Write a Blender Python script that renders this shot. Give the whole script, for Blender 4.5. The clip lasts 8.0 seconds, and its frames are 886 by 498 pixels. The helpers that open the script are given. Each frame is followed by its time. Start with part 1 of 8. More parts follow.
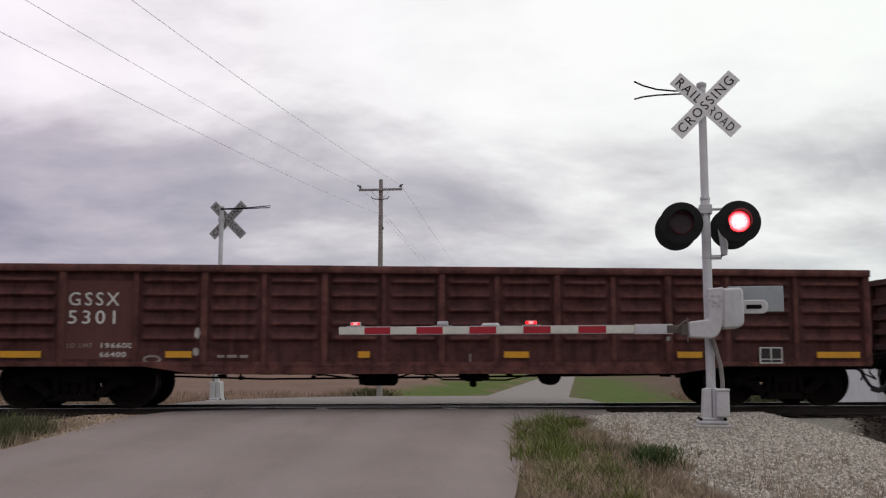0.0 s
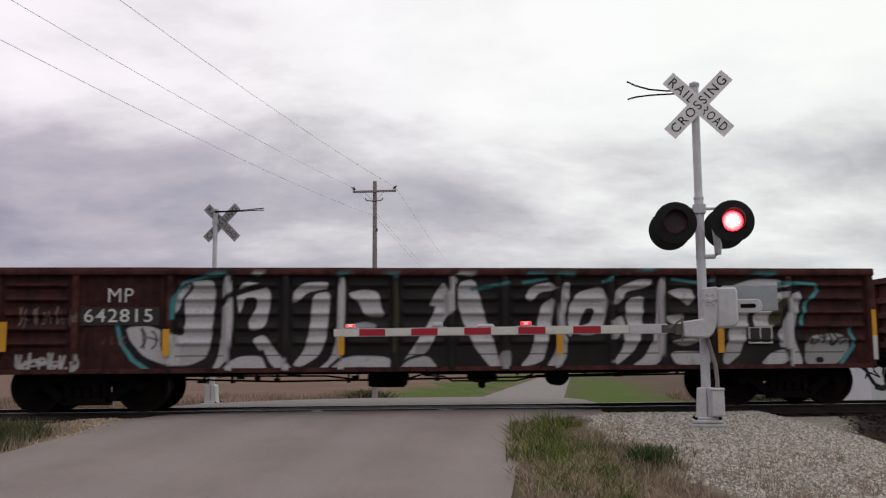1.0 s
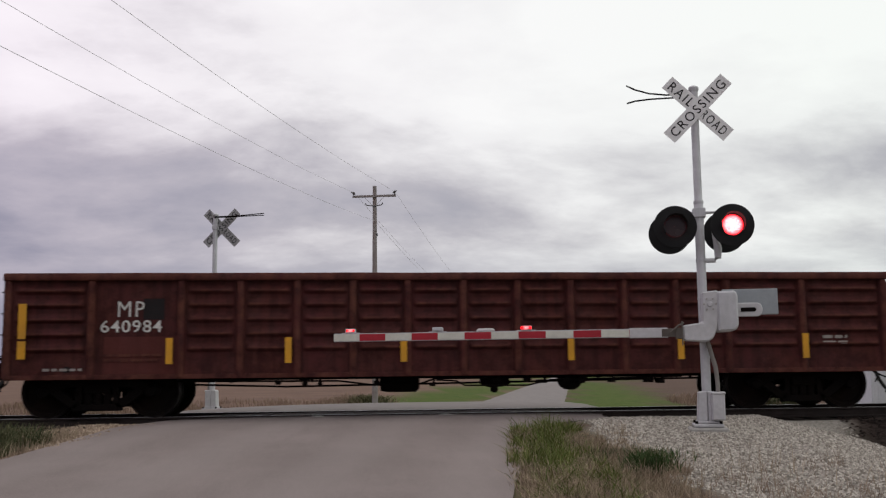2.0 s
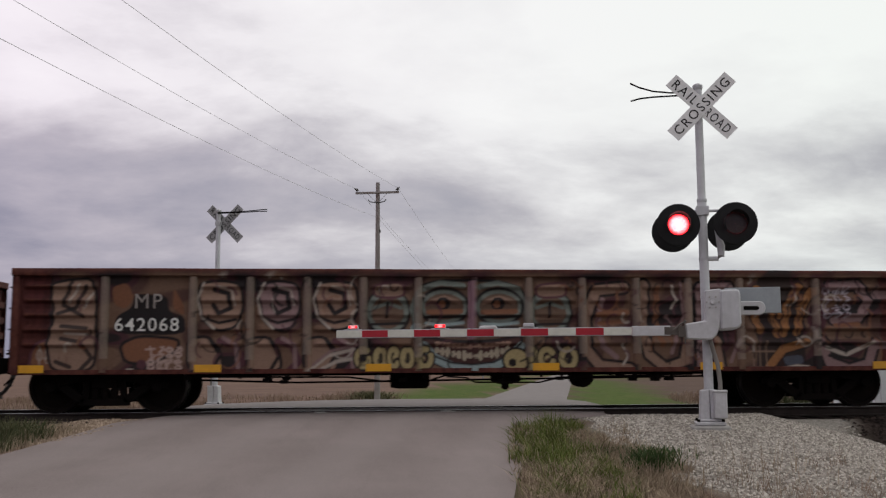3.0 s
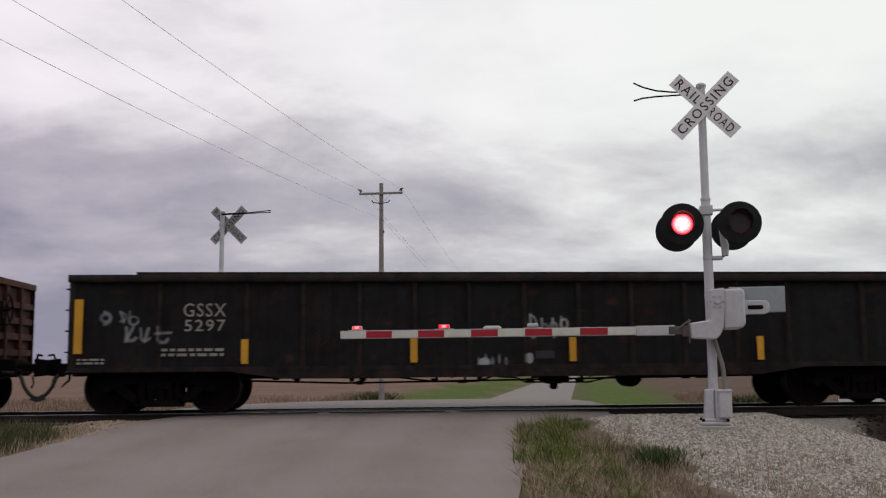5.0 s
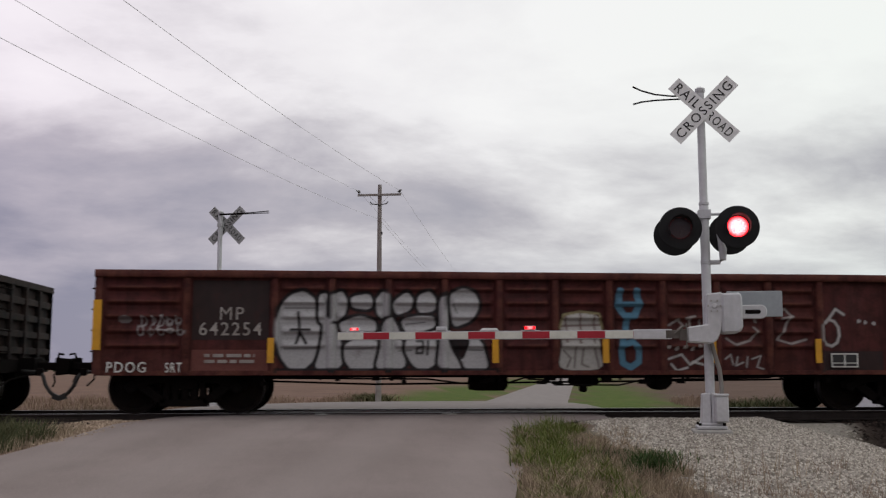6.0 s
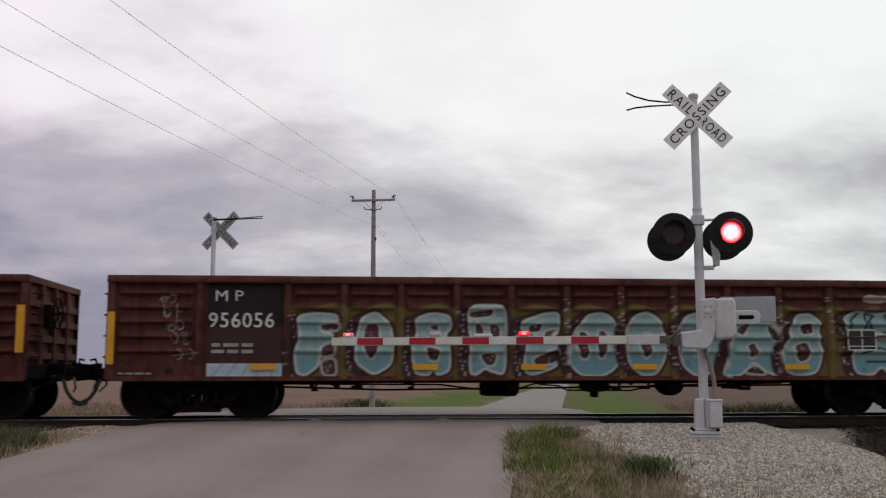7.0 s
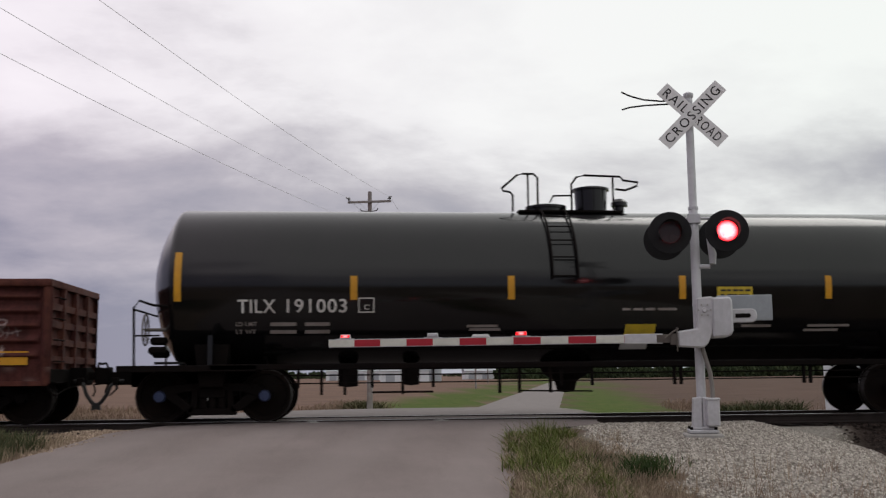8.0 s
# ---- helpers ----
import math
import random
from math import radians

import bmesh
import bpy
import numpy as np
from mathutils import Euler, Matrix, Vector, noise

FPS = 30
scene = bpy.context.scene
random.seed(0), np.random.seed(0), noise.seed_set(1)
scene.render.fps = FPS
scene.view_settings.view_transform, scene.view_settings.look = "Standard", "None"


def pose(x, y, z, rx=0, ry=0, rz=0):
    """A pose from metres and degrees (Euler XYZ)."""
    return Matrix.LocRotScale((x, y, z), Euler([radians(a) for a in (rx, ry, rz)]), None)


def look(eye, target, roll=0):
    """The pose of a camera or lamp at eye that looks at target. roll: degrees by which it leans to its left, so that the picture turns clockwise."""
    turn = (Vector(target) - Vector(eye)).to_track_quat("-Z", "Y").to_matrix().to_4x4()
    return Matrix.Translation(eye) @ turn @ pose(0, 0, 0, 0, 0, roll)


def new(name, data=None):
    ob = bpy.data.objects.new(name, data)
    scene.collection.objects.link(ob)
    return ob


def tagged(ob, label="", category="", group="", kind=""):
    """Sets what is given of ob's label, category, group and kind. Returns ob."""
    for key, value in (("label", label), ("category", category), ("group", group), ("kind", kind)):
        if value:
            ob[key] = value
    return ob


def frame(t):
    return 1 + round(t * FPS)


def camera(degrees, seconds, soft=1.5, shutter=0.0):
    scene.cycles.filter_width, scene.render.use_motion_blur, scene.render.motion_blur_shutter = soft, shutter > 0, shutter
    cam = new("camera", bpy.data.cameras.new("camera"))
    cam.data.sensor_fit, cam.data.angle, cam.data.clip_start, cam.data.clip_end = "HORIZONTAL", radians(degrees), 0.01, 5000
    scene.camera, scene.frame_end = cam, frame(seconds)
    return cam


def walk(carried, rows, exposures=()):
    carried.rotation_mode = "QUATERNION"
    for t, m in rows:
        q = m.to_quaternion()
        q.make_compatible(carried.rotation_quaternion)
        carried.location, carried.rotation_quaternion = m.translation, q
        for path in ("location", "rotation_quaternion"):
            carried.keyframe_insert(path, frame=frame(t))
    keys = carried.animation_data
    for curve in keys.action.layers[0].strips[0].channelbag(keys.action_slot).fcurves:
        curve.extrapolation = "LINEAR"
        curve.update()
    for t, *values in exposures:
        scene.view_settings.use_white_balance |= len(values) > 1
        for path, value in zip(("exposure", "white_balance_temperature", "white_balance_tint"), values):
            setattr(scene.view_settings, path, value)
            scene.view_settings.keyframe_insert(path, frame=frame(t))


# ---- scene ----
# camera: hand-held on the road, turning a little about one spot
EYE = (0.0, 0.0, 0.8)
PATH = [  # seconds, pitch, roll, yaw
    (0.0, 6.700, 0.000, -4.650), (0.5, 6.750, 0.015, -4.744), (1.0, 6.775, 0.421, -4.938), (1.5, 7.072, 0.668, -4.944),
    (3.0, 6.863, 0.284, -4.785), (3.5, 6.765, 0.292, -4.681), (4.0, 6.790, 0.457, -4.557), (4.5, 6.853, 0.646, -4.478),
    (6.0, 7.007, 0.037, -4.713), (6.5, 7.164, 0.252, -4.793), (7.0, 7.330, 0.051, -5.074), (7.5, 7.335, 0.288, -5.160),
    (8.0, 7.384, 0.561, -5.218)]
cam = camera(49.3, 8.0, soft=1.25, shutter=0.07)
walk(cam, [(t, pose(*EYE, 90 + p, r, y)) for t, p, r, y in PATH], [(0.0, 0.10), (1.5, 0.08), (3.0, 0.01), (4.5, -0.02), (8.0, 0.03)])

# ---- sky: broken overcast, and a wide soft sun behind it ----
world = bpy.data.worlds.new("overcast_sky")
scene.world = world
world.use_nodes = True
wt = world.node_tree
wt.nodes.clear()


def wn(kind, **props):
    n = wt.nodes.new(kind)
    for k, v in props.items():
        if k == "op":
            n.operation = v
        elif k == "blend":
            n.blend_type = v
        elif k == "dtype":
            n.data_type = v
    return n


def wlink(a, b):
    wt.links.new(a, b)


def wmath(op, a, b=0.0):
    n = wn("ShaderNodeMath", op=op)
    for i, v in enumerate((a, b)):
        if isinstance(v, (int, float)):
            n.inputs[i].default_value = v
        else:
            wlink(v, n.inputs[i])
    return n.outputs[0]


def wramp(fac, stops):
    n = wn("ShaderNodeValToRGB")
    el = n.color_ramp.elements
    while len(el) < len(stops):
        el.new(0.5)
    for e, (p, c) in zip(el, stops):
        e.position, e.color = p, (*c, 1)
    wlink(fac, n.inputs[0])
    return n.outputs[0]


def wmix(fac, a, b, blend="MIX"):
    n = wn("ShaderNodeMix", dtype="RGBA")
    n.blend_type = blend
    for s, v in ((n.inputs[0], fac), (n.inputs[6], a), (n.inputs[7], b)):
        if isinstance(v, (int, float)):
            s.default_value = v
        elif isinstance(v, tuple):
            s.default_value = (*v, 1)
        else:
            wlink(v, s)
    return n.outputs[2]


geo = wn("ShaderNodeTexCoord")
sep = wn("ShaderNodeSeparateXYZ")
wlink(geo.outputs["Generated"], sep.inputs[0])
dx, dy, dz = sep.outputs
up = wmath("MAXIMUM", dz, 0.0)
flat = wmath("ADD", up, 0.30)
comb = wn("ShaderNodeCombineXYZ")
wlink(wmath("DIVIDE", dx, flat), comb.inputs[0])
wlink(wmath("DIVIDE", dy, flat), comb.inputs[1])


def cloud(scale, detail, rough, offset, distort=0.0):
    m = wn("ShaderNodeMapping")
    m.inputs["Location"].default_value = offset
    m.inputs["Scale"].default_value = (0.8, 1.0, 1.0)
    wlink(comb.outputs[0], m.inputs[0])
    n = wn("ShaderNodeTexNoise")
    n.inputs["Scale"].default_value = scale
    n.inputs["Detail"].default_value = detail
    n.inputs["Roughness"].default_value = rough
    n.inputs["Distortion"].default_value = distort
    wlink(m.outputs[0], n.inputs["Vector"])
    return n.outputs["Fac"]


big = cloud(0.9, 3, 0.5, (1.7, 0.4, 0), 0.2)
mid = cloud(1.9, 7, 0.55, (4.1, 2.2, 0), 0.2)
fine = cloud(8.0, 5, 0.6, (0.3, 7.7, 0), 0.15)
# thickness of the cloud: heavier towards the north-west horizon, thin overhead and to the east
heavy = wmath("ADD", wmath("MULTIPLY", big, 0.62), wmath("SUBTRACT", wmath("MULTIPLY", mid, 0.90), 0.185))
heavy = wmath("ADD", heavy, wmath("SUBTRACT", wmath("MULTIPLY", fine, 0.18), 0.0))
heavy = wmath("SUBTRACT", heavy, wmath("MULTIPLY", wmath("SUBTRACT", up, 0.05), 1.3))
heavy = wmath("SUBTRACT", heavy, wmath("MULTIPLY", dx, 0.30))
heavy = wmath("SUBTRACT", heavy, wmath("MULTIPLY", dy, 0.06))
skycol = wramp(heavy, [(0.17, (1.0, 0.99, 0.985)), (0.30, (0.92, 0.905, 0.91)), (0.415, (0.71, 0.69, 0.71)), (0.52, (0.51, 0.49, 0.53)), (0.74, (0.27, 0.275, 0.345))])
# clearer strip low over the horizon
low = wramp(dz, [(0.0, (1, 1, 1)), (0.05, (0.8, 0.8, 0.8)), (0.13, (0, 0, 0))])
band_col = wramp(wmath("ADD", dx, 0.5), [(0.15, (0.27, 0.275, 0.35)), (0.55, (0.42, 0.45, 0.53)), (0.95, (0.62, 0.66, 0.70))])
skycol = wmix(wmath("MULTIPLY", low, 0.60), skycol, band_col)
# rosy in the west, a touch green in the east
tint = wramp(wmath("ADD", dx, 0.5), [(0.10, (1.06, 0.985, 1.06)), (0.45, (1.01, 0.995, 1.01)), (0.95, (0.97, 1.005, 0.975))])
skycol = wmix(1.0, skycol, tint, "MULTIPLY")
nishita = wn("ShaderNodeTexSky")
nishita.sky_type = "NISHITA"
nishita.sun_disc = False
nishita.sun_elevation, nishita.sun_rotation = radians(52), radians(40)
veil = wmix(1.0, nishita.outputs[0], (0.04, 0.04, 0.04), "MULTIPLY")
skycol = wmix(0.10, skycol, veil)
bg = wn("ShaderNodeBackground")
wlink(skycol, bg.inputs[0])
bg.inputs[1].default_value = 1.0
wout = wn("ShaderNodeOutputWorld")
wlink(bg.outputs[0], wout.inputs[0])

sun = new("sun", bpy.data.lights.new("sun", "SUN"))
sun.data.energy, sun.data.angle, sun.data.color = 0.5, radians(25), (1.0, 0.97, 0.93)
sun.matrix_world = look((12, 14, 24), (0, 0, 0))


# ---- mesh helpers ----
class Shape:
    """Collects vertices and faces, then becomes one mesh."""

    def __init__(self):
        self.v, self.f = [], []

    def box(self, x0, x1, y0, y1, z0, z1):
        n = len(self.v)
        self.v += [(x0, y0, z0), (x1, y0, z0), (x1, y1, z0), (x0, y1, z0), (x0, y0, z1), (x1, y0, z1), (x1, y1, z1), (x0, y1, z1)]
        self.f += [tuple(n + i for i in q) for q in ((3, 2, 1, 0), (4, 5, 6, 7), (0, 1, 5, 4), (1, 2, 6, 5), (2, 3, 7, 6), (3, 0, 4, 7))]
        return self

    def prism(self, outline, y0, y1):
        """An outline in x, z, pushed out from y0 to y1."""
        n, k = len(self.v), len(outline)
        self.v += [(x, y0, z) for x, z in outline] + [(x, y1, z) for x, z in outline]
        self.f += [tuple(n + i for i in range(k)), tuple(n + k + i for i in reversed(range(k)))]
        self.f += [(n + i, n + k + i, n + k + (i + 1) % k, n + (i + 1) % k) for i in range(k)]
        return self

    def tube(self, path, r, seg=8, caps=True):
        """A round bar along a path; r is one radius, or one for each point."""
        path = [Vector(p) for p in path]
        rs = r if isinstance(r, (list, tuple)) else [r] * len(path)
        n0 = len(self.v)
        ref = None
        for i, p in enumerate(path):
            d = (path[min(i + 1, len(path) - 1)] - path[max(i - 1, 0)]).normalized()
            if ref is None or abs(ref.dot(d)) > 0.95:
                ref = Vector((0, 0, 1)) if abs(d.z) < 0.9 else Vector((1, 0, 0))
            a = d.cross(ref).normalized()
            b = d.cross(a)
            for k in range(seg):
                w = 2 * math.pi * k / seg
                self.v.append(tuple(p + (a * math.cos(w) + b * math.sin(w)) * rs[i]))
        for i in range(len(path) - 1):
            for k in range(seg):
                self.f.append((n0 + i * seg + k, n0 + i * seg + (k + 1) % seg, n0 + (i + 1) * seg + (k + 1) % seg, n0 + (i + 1) * seg + k))
        if caps:
            self.f.append(tuple(n0 + k for k in reversed(range(seg))))
            self.f.append(tuple(n0 + (len(path) - 1) * seg + k for k in range(seg)))
        return self

    def lathe(self, profile, centre, axis="y", seg=24):
        """Profile of (radius, along) turned about an axis through centre."""
        n0, c = len(self.v), centre
        for r, h in profile:
            for k in range(seg):
                w = 2 * math.pi * k / seg
                a, b = r * math.cos(w), r * math.sin(w)
                self.v.append({"x": (c[0] + h, c[1] + a, c[2] + b), "y": (c[0] + a, c[1] + h, c[2] + b), "z": (c[0] + a, c[1] + b, c[2] + h)}[axis])
        for i in range(len(profile) - 1):
            for k in range(seg):
                self.f.append((n0 + i * seg + k, n0 + i * seg + (k + 1) % seg, n0 + (i + 1) * seg + (k + 1) % seg, n0 + (i + 1) * seg + k))
        return self

    def mesh(self, name, bevel=0.0, smooth=False):
        me = bpy.data.meshes.new(name)
        me.from_pydata(self.v, [], self.f)
        bm = bmesh.new()
        bm.from_mesh(me)
        bmesh.ops.recalc_face_normals(bm, faces=bm.faces)
        if bevel:
            bmesh.ops.bevel(bm, geom=bm.edges[:], offset=bevel, segments=1, affect="EDGES", clamp_overlap=True)
        if smooth:
            for f in bm.faces:
                f.smooth = True
            for e in bm.edges:
                if len(e.link_faces) == 2 and e.calc_face_angle(0) > 0.7:
                    e.smooth = False
        bm.to_mesh(me)
        bm.free()
        return me


def part(name, shape, material, parent=None, label="", bevel=0.0, smooth=False, at=None):
    """One mesh object under a thing or a part."""
    me = shape.mesh(name, bevel, smooth) if isinstance(shape, Shape) else shape
    if material is not None and not me.materials:
        me.materials.append(material)
    if material is not None and material.name.endswith("wagon_paint") and "spray" not in me.color_attributes:
        colour_layer(me, "spray", np.zeros((len(me.vertices), 4), np.float32))
    ob = new(name, me)
    if parent is not None:
        ob.parent = parent
    if at is not None:
        ob.matrix_basis = at
    return tagged(ob, label)


def thing(name, label, category, group="", kind="", at=None):
    ob = new(name)
    ob.empty_display_size = 0.3
    if at is not None:
        ob.matrix_basis = at
    return tagged(ob, label, category, group, kind)


def lettering(text, x0, x1, z0, z1, y, material, parent, name="lettering", label="", spacing=1.0, m=None, thick=None):
    """Words fitted into a box on an upright face that looks towards -y."""
    cu = bpy.data.curves.new(name, "FONT")
    cu.body, cu.space_character = text, spacing
    cu.offset = thick if thick is not None else 0.0 if "M" in text else 0.006
    cu.resolution_u = 3
    tmp = bpy.data.objects.new(name, cu)
    scene.collection.objects.link(tmp)
    bpy.context.view_layer.update()
    me = bpy.data.meshes.new_from_object(tmp.evaluated_get(bpy.context.evaluated_depsgraph_get()))
    bpy.data.objects.remove(tmp)
    bpy.data.curves.remove(cu)
    co = np.empty(len(me.vertices) * 3)
    me.vertices.foreach_get("co", co)
    co = co.reshape(-1, 3)
    lo, hi = co.min(0), co.max(0)
    u, w = (co[:, 0] - lo[0]) / (hi[0] - lo[0]), (co[:, 1] - lo[1]) / (hi[1] - lo[1])
    out = np.stack([x0 + u * (x1 - x0), np.full(len(u), y), z0 + w * (z1 - z0)], 1)
    me.vertices.foreach_set("co", out.ravel())
    me.update()
    ob = part(name, me, material, parent, label)
    if m is not None:
        ob.matrix_basis = m
    return ob


def word_bars(x0, x1, z0, z1, y, rows, parent, material, seed=1, name="lettering"):
    """Writing too small to read, as plain bars."""
    rng, s = random.Random(seed), Shape()
    pitch = (z1 - z0) / rows
    for k in range(rows):
        x = x0
        while x < x1 - 0.02:
            w = min(rng.uniform(0.3, 0.9) * pitch * 3.0, x1 - x)
            s.box(x, x + w, y, y + 0.003, z0 + k * pitch + pitch * 0.2, z0 + k * pitch + pitch * 0.75)
            x += w + pitch * 0.5
    return part(name, s, material, parent, "small faded white lettering")


# ---- materials ----
class Mat:
    """A node material under construction."""

    def __init__(self, name, rough=0.7, metal=0.0):
        self.m = bpy.data.materials.new(name)
        self.m.use_nodes = True
        self.t = self.m.node_tree
        self.b = self.t.nodes["Principled BSDF"]
        self.b.inputs["Roughness"].default_value = rough
        self.b.inputs["Specular IOR Level"].default_value = 0.05 if rough >= 0.85 else 0.4
        self.b.inputs["Metallic"].default_value = metal
        tc = self.t.nodes.new("ShaderNodeTexCoord")
        self.obj = tc.outputs["Object"]

    def put(self, sock, v):
        if isinstance(v, (int, float)):
            sock.default_value = v
        elif isinstance(v, tuple):
            sock.default_value = (*v, 1) if len(v) == 3 else v
        else:
            self.t.links.new(v, sock)

    def noise(self, scale, detail=4, rough=0.55, stretch=(1, 1, 1), distort=0.0, vec=None):
        mp = self.t.nodes.new("ShaderNodeMapping")
        mp.inputs["Scale"].default_value = stretch
        self.t.links.new(vec or self.obj, mp.inputs[0])
        n = self.t.nodes.new("ShaderNodeTexNoise")
        n.inputs["Scale"].default_value, n.inputs["Detail"].default_value = scale, detail
        n.inputs["Roughness"].default_value, n.inputs["Distortion"].default_value = rough, distort
        self.t.links.new(mp.outputs[0], n.inputs["Vector"])
        return n.outputs["Fac"]

    def ramp(self, fac, stops):
        n = self.t.nodes.new("ShaderNodeValToRGB")
        el = n.color_ramp.elements
        while len(el) < len(stops):
            el.new(0.5)
        for e, (p, c) in zip(el, stops):
            e.position = p
            e.color = (*c, 1) if isinstance(c, tuple) else (c, c, c, 1)
        self.t.links.new(fac, n.inputs[0])
        return n.outputs[0]

    def mix(self, fac, a, b, blend="MIX"):
        n = self.t.nodes.new("ShaderNodeMix")
        n.data_type, n.blend_type = "RGBA", blend
        self.put(n.inputs[0], fac), self.put(n.inputs[6], a), self.put(n.inputs[7], b)
        return n.outputs[2]

    def math(self, op, a, b=0.0):
        n = self.t.nodes.new("ShaderNodeMath")
        n.operation = op
        self.put(n.inputs[0], a), self.put(n.inputs[1], b)
        return n.outputs[0]

    def attr(self, name):
        n = self.t.nodes.new("ShaderNodeAttribute")
        n.attribute_name = name
        return n

    def island(self):
        return self.t.nodes.new("ShaderNodeNewGeometry").outputs["Random Per Island"]

    def done(self, colour, rough=None, bump=None, strength=0.3, dist=0.01):
        self.put(self.b.inputs["Base Color"], colour)
        if rough is not None:
            self.put(self.b.inputs["Roughness"], rough)
        if bump is not None:
            n = self.t.nodes.new("ShaderNodeBump")
            n.inputs["Strength"].default_value, n.inputs["Distance"].default_value = strength, dist
            self.t.links.new(bump, n.inputs["Height"])
            self.t.links.new(n.outputs[0], self.b.inputs["Normal"])
        return self.m


def scaled(c, k):
    return tuple(min(1.0, x * k) for x in c)


def worn(name, colour, rough=0.6, metal=0.0, dirt=(0.05, 0.04, 0.035), amount=0.5, grain=18.0):
    """Painted or bare surface with dirt and fine grain."""
    m = Mat(name, rough, metal)
    n1, n2 = m.noise(2.3, 5, 0.6), m.noise(grain, 3, 0.6)
    c = m.mix(m.ramp(n1, [(0.42, 0.0), (0.72, amount)]), colour, dirt)
    c = m.mix(m.ramp(n2, [(0.35, 0.0), (0.7, 0.35)]), c, scaled(colour, 0.7))
    return m.done(c, m.ramp(n1, [(0.3, rough * 0.85), (0.7, min(1, rough * 1.2))]), n2, 0.15, 0.004)


def wagon_paint(name, colour, rust, rust_amount=0.5, dust=0.25):
    """Old wagon paint: rust blotches, streaks that run down, road dust; sprayed paint on top from the 'spray' colours."""
    m = Mat(name, 0.75)
    m.b.inputs["Specular IOR Level"].default_value = 0.2
    blot = m.noise(1.1, 6, 0.65)
    streak = m.noise(3.0, 4, 0.6, (2.6, 1, 0.22))
    grain = m.noise(26, 3, 0.6)
    c = m.mix(m.ramp(blot, [(0.40, 0.0), (0.66, rust_amount)]), colour, rust)
    c = m.mix(m.ramp(streak, [(0.45, 0.0), (0.70, 0.75)]), c, scaled(colour, 0.38))
    c = m.mix(m.ramp(m.noise(2.2, 5, 0.6, (1.2, 1, 0.35)), [(0.52, 0.0), (0.78, dust)]), c, (0.090, 0.052, 0.044))
    c = m.mix(m.ramp(m.noise(4.6, 7, 0.7), [(0.44, 0.0), (0.62, 0.65)]), c, scaled(colour, 0.32))
    c = m.mix(m.ramp(m.noise(9.0, 5, 0.7, (0.5, 1, 1.6)), [(0.60, 0.0), (0.72, dust)]), c, scaled(rust, 1.7))
    worn_edge = m.t.nodes.new("ShaderNodeNewGeometry").outputs["Pointiness"]
    chipped = m.math("MULTIPLY", m.ramp(worn_edge, [(0.505, 0.0), (0.56, 1.0)]), m.ramp(m.noise(3.4, 6, 0.7), [(0.40, 0.0), (0.62, 0.75)]))
    c = m.mix(chipped, c, scaled(rust, 1.6))
    a = m.attr("spray")
    wear = m.ramp(m.noise(5.0, 6, 0.7, (1, 1, 0.6)), [(0.28, 0.6), (0.42, 1.0)])
    sprayed = m.mix(m.ramp(grain, [(0.3, 0.0), (0.75, 0.12)]), a.outputs["Color"], m.mix(0.5, a.outputs["Color"], scaled(colour, 0.6)))
    c = m.mix(m.math("MULTIPLY", a.outputs["Alpha"], wear), c, sprayed)
    c = m.mix(m.ramp(grain, [(0.4, 0.0), (0.8, 0.2)]), c, scaled(colour, 0.4))
    return m.done(c, m.ramp(blot, [(0.3, 0.6), (0.7, 0.9)]), grain, 0.25, 0.004)


RUST = (0.075, 0.026, 0.017)
OXIDE = wagon_paint("oxide_red_wagon_paint", (0.068, 0.0145, 0.0145), RUST)
OXIDE_BROWN = wagon_paint("brown_wagon_paint", (0.080, 0.0285, 0.0285), (0.098, 0.040, 0.033), 0.6)
OXIDE_BRIGHT = wagon_paint("brighter_oxide_wagon_paint", (0.078, 0.021, 0.019), RUST, 0.5, 0.3)
OXIDE_DARK = wagon_paint("old_dark_wagon_paint", (0.034, 0.0088, 0.0096), (0.062, 0.021, 0.016), 0.8)
BLACK_WAGON = wagon_paint("black_wagon_paint", (0.0075, 0.0075, 0.008), (0.022, 0.012, 0.010), 0.35, 0.10)
UNDERFRAME = worn("grimy_underframe_steel", (0.0065, 0.0052, 0.0050), 0.9, 0.0, (0.014, 0.0095, 0.008), 0.5)
WHEEL = worn("grimy_wheel_steel", (0.009, 0.0068, 0.006), 0.9, 0.0, (0.022, 0.013, 0.010), 0.6)
TREAD = worn("polished_wheel_rim_steel", (0.10, 0.095, 0.09), 0.4, 0.8, (0.04, 0.033, 0.03), 0.5)
HOSE = worn("black_rubber_hose", (0.012, 0.012, 0.012), 0.6)
LETTER = worn("white_lettering_paint", (0.62, 0.61, 0.58), 0.7, 0.0, (0.25, 0.2, 0.18), 0.5, 30)
LETTER_DIM = worn("faded_lettering_paint", (0.30, 0.27, 0.25), 0.8, 0.0, (0.1, 0.06, 0.05), 0.6, 30)
STENCIL_BLACK = worn("black_stencil_panel_paint", (0.018, 0.017, 0.018), 0.7, 0.0, (0.05, 0.035, 0.03), 0.4)
REFLECTOR = worn("yellow_reflective_tape", (0.62, 0.30, 0.012), 0.45, 0.0, (0.25, 0.12, 0.03), 0.4)
REFLECTOR_WHITE = worn("white_reflective_tape", (0.55, 0.55, 0.54), 0.45, 0.0, (0.2, 0.17, 0.15), 0.4)
TANK = worn("black_tank_paint", (0.0045, 0.0045, 0.005), 0.13, 0.0, (0.012, 0.011, 0.011), 0.5, 9)
HUB_BLUE = worn("blue_bearing_cap_paint", (0.035, 0.05, 0.115), 0.7, 0.0, (0.02, 0.02, 0.03), 0.7)
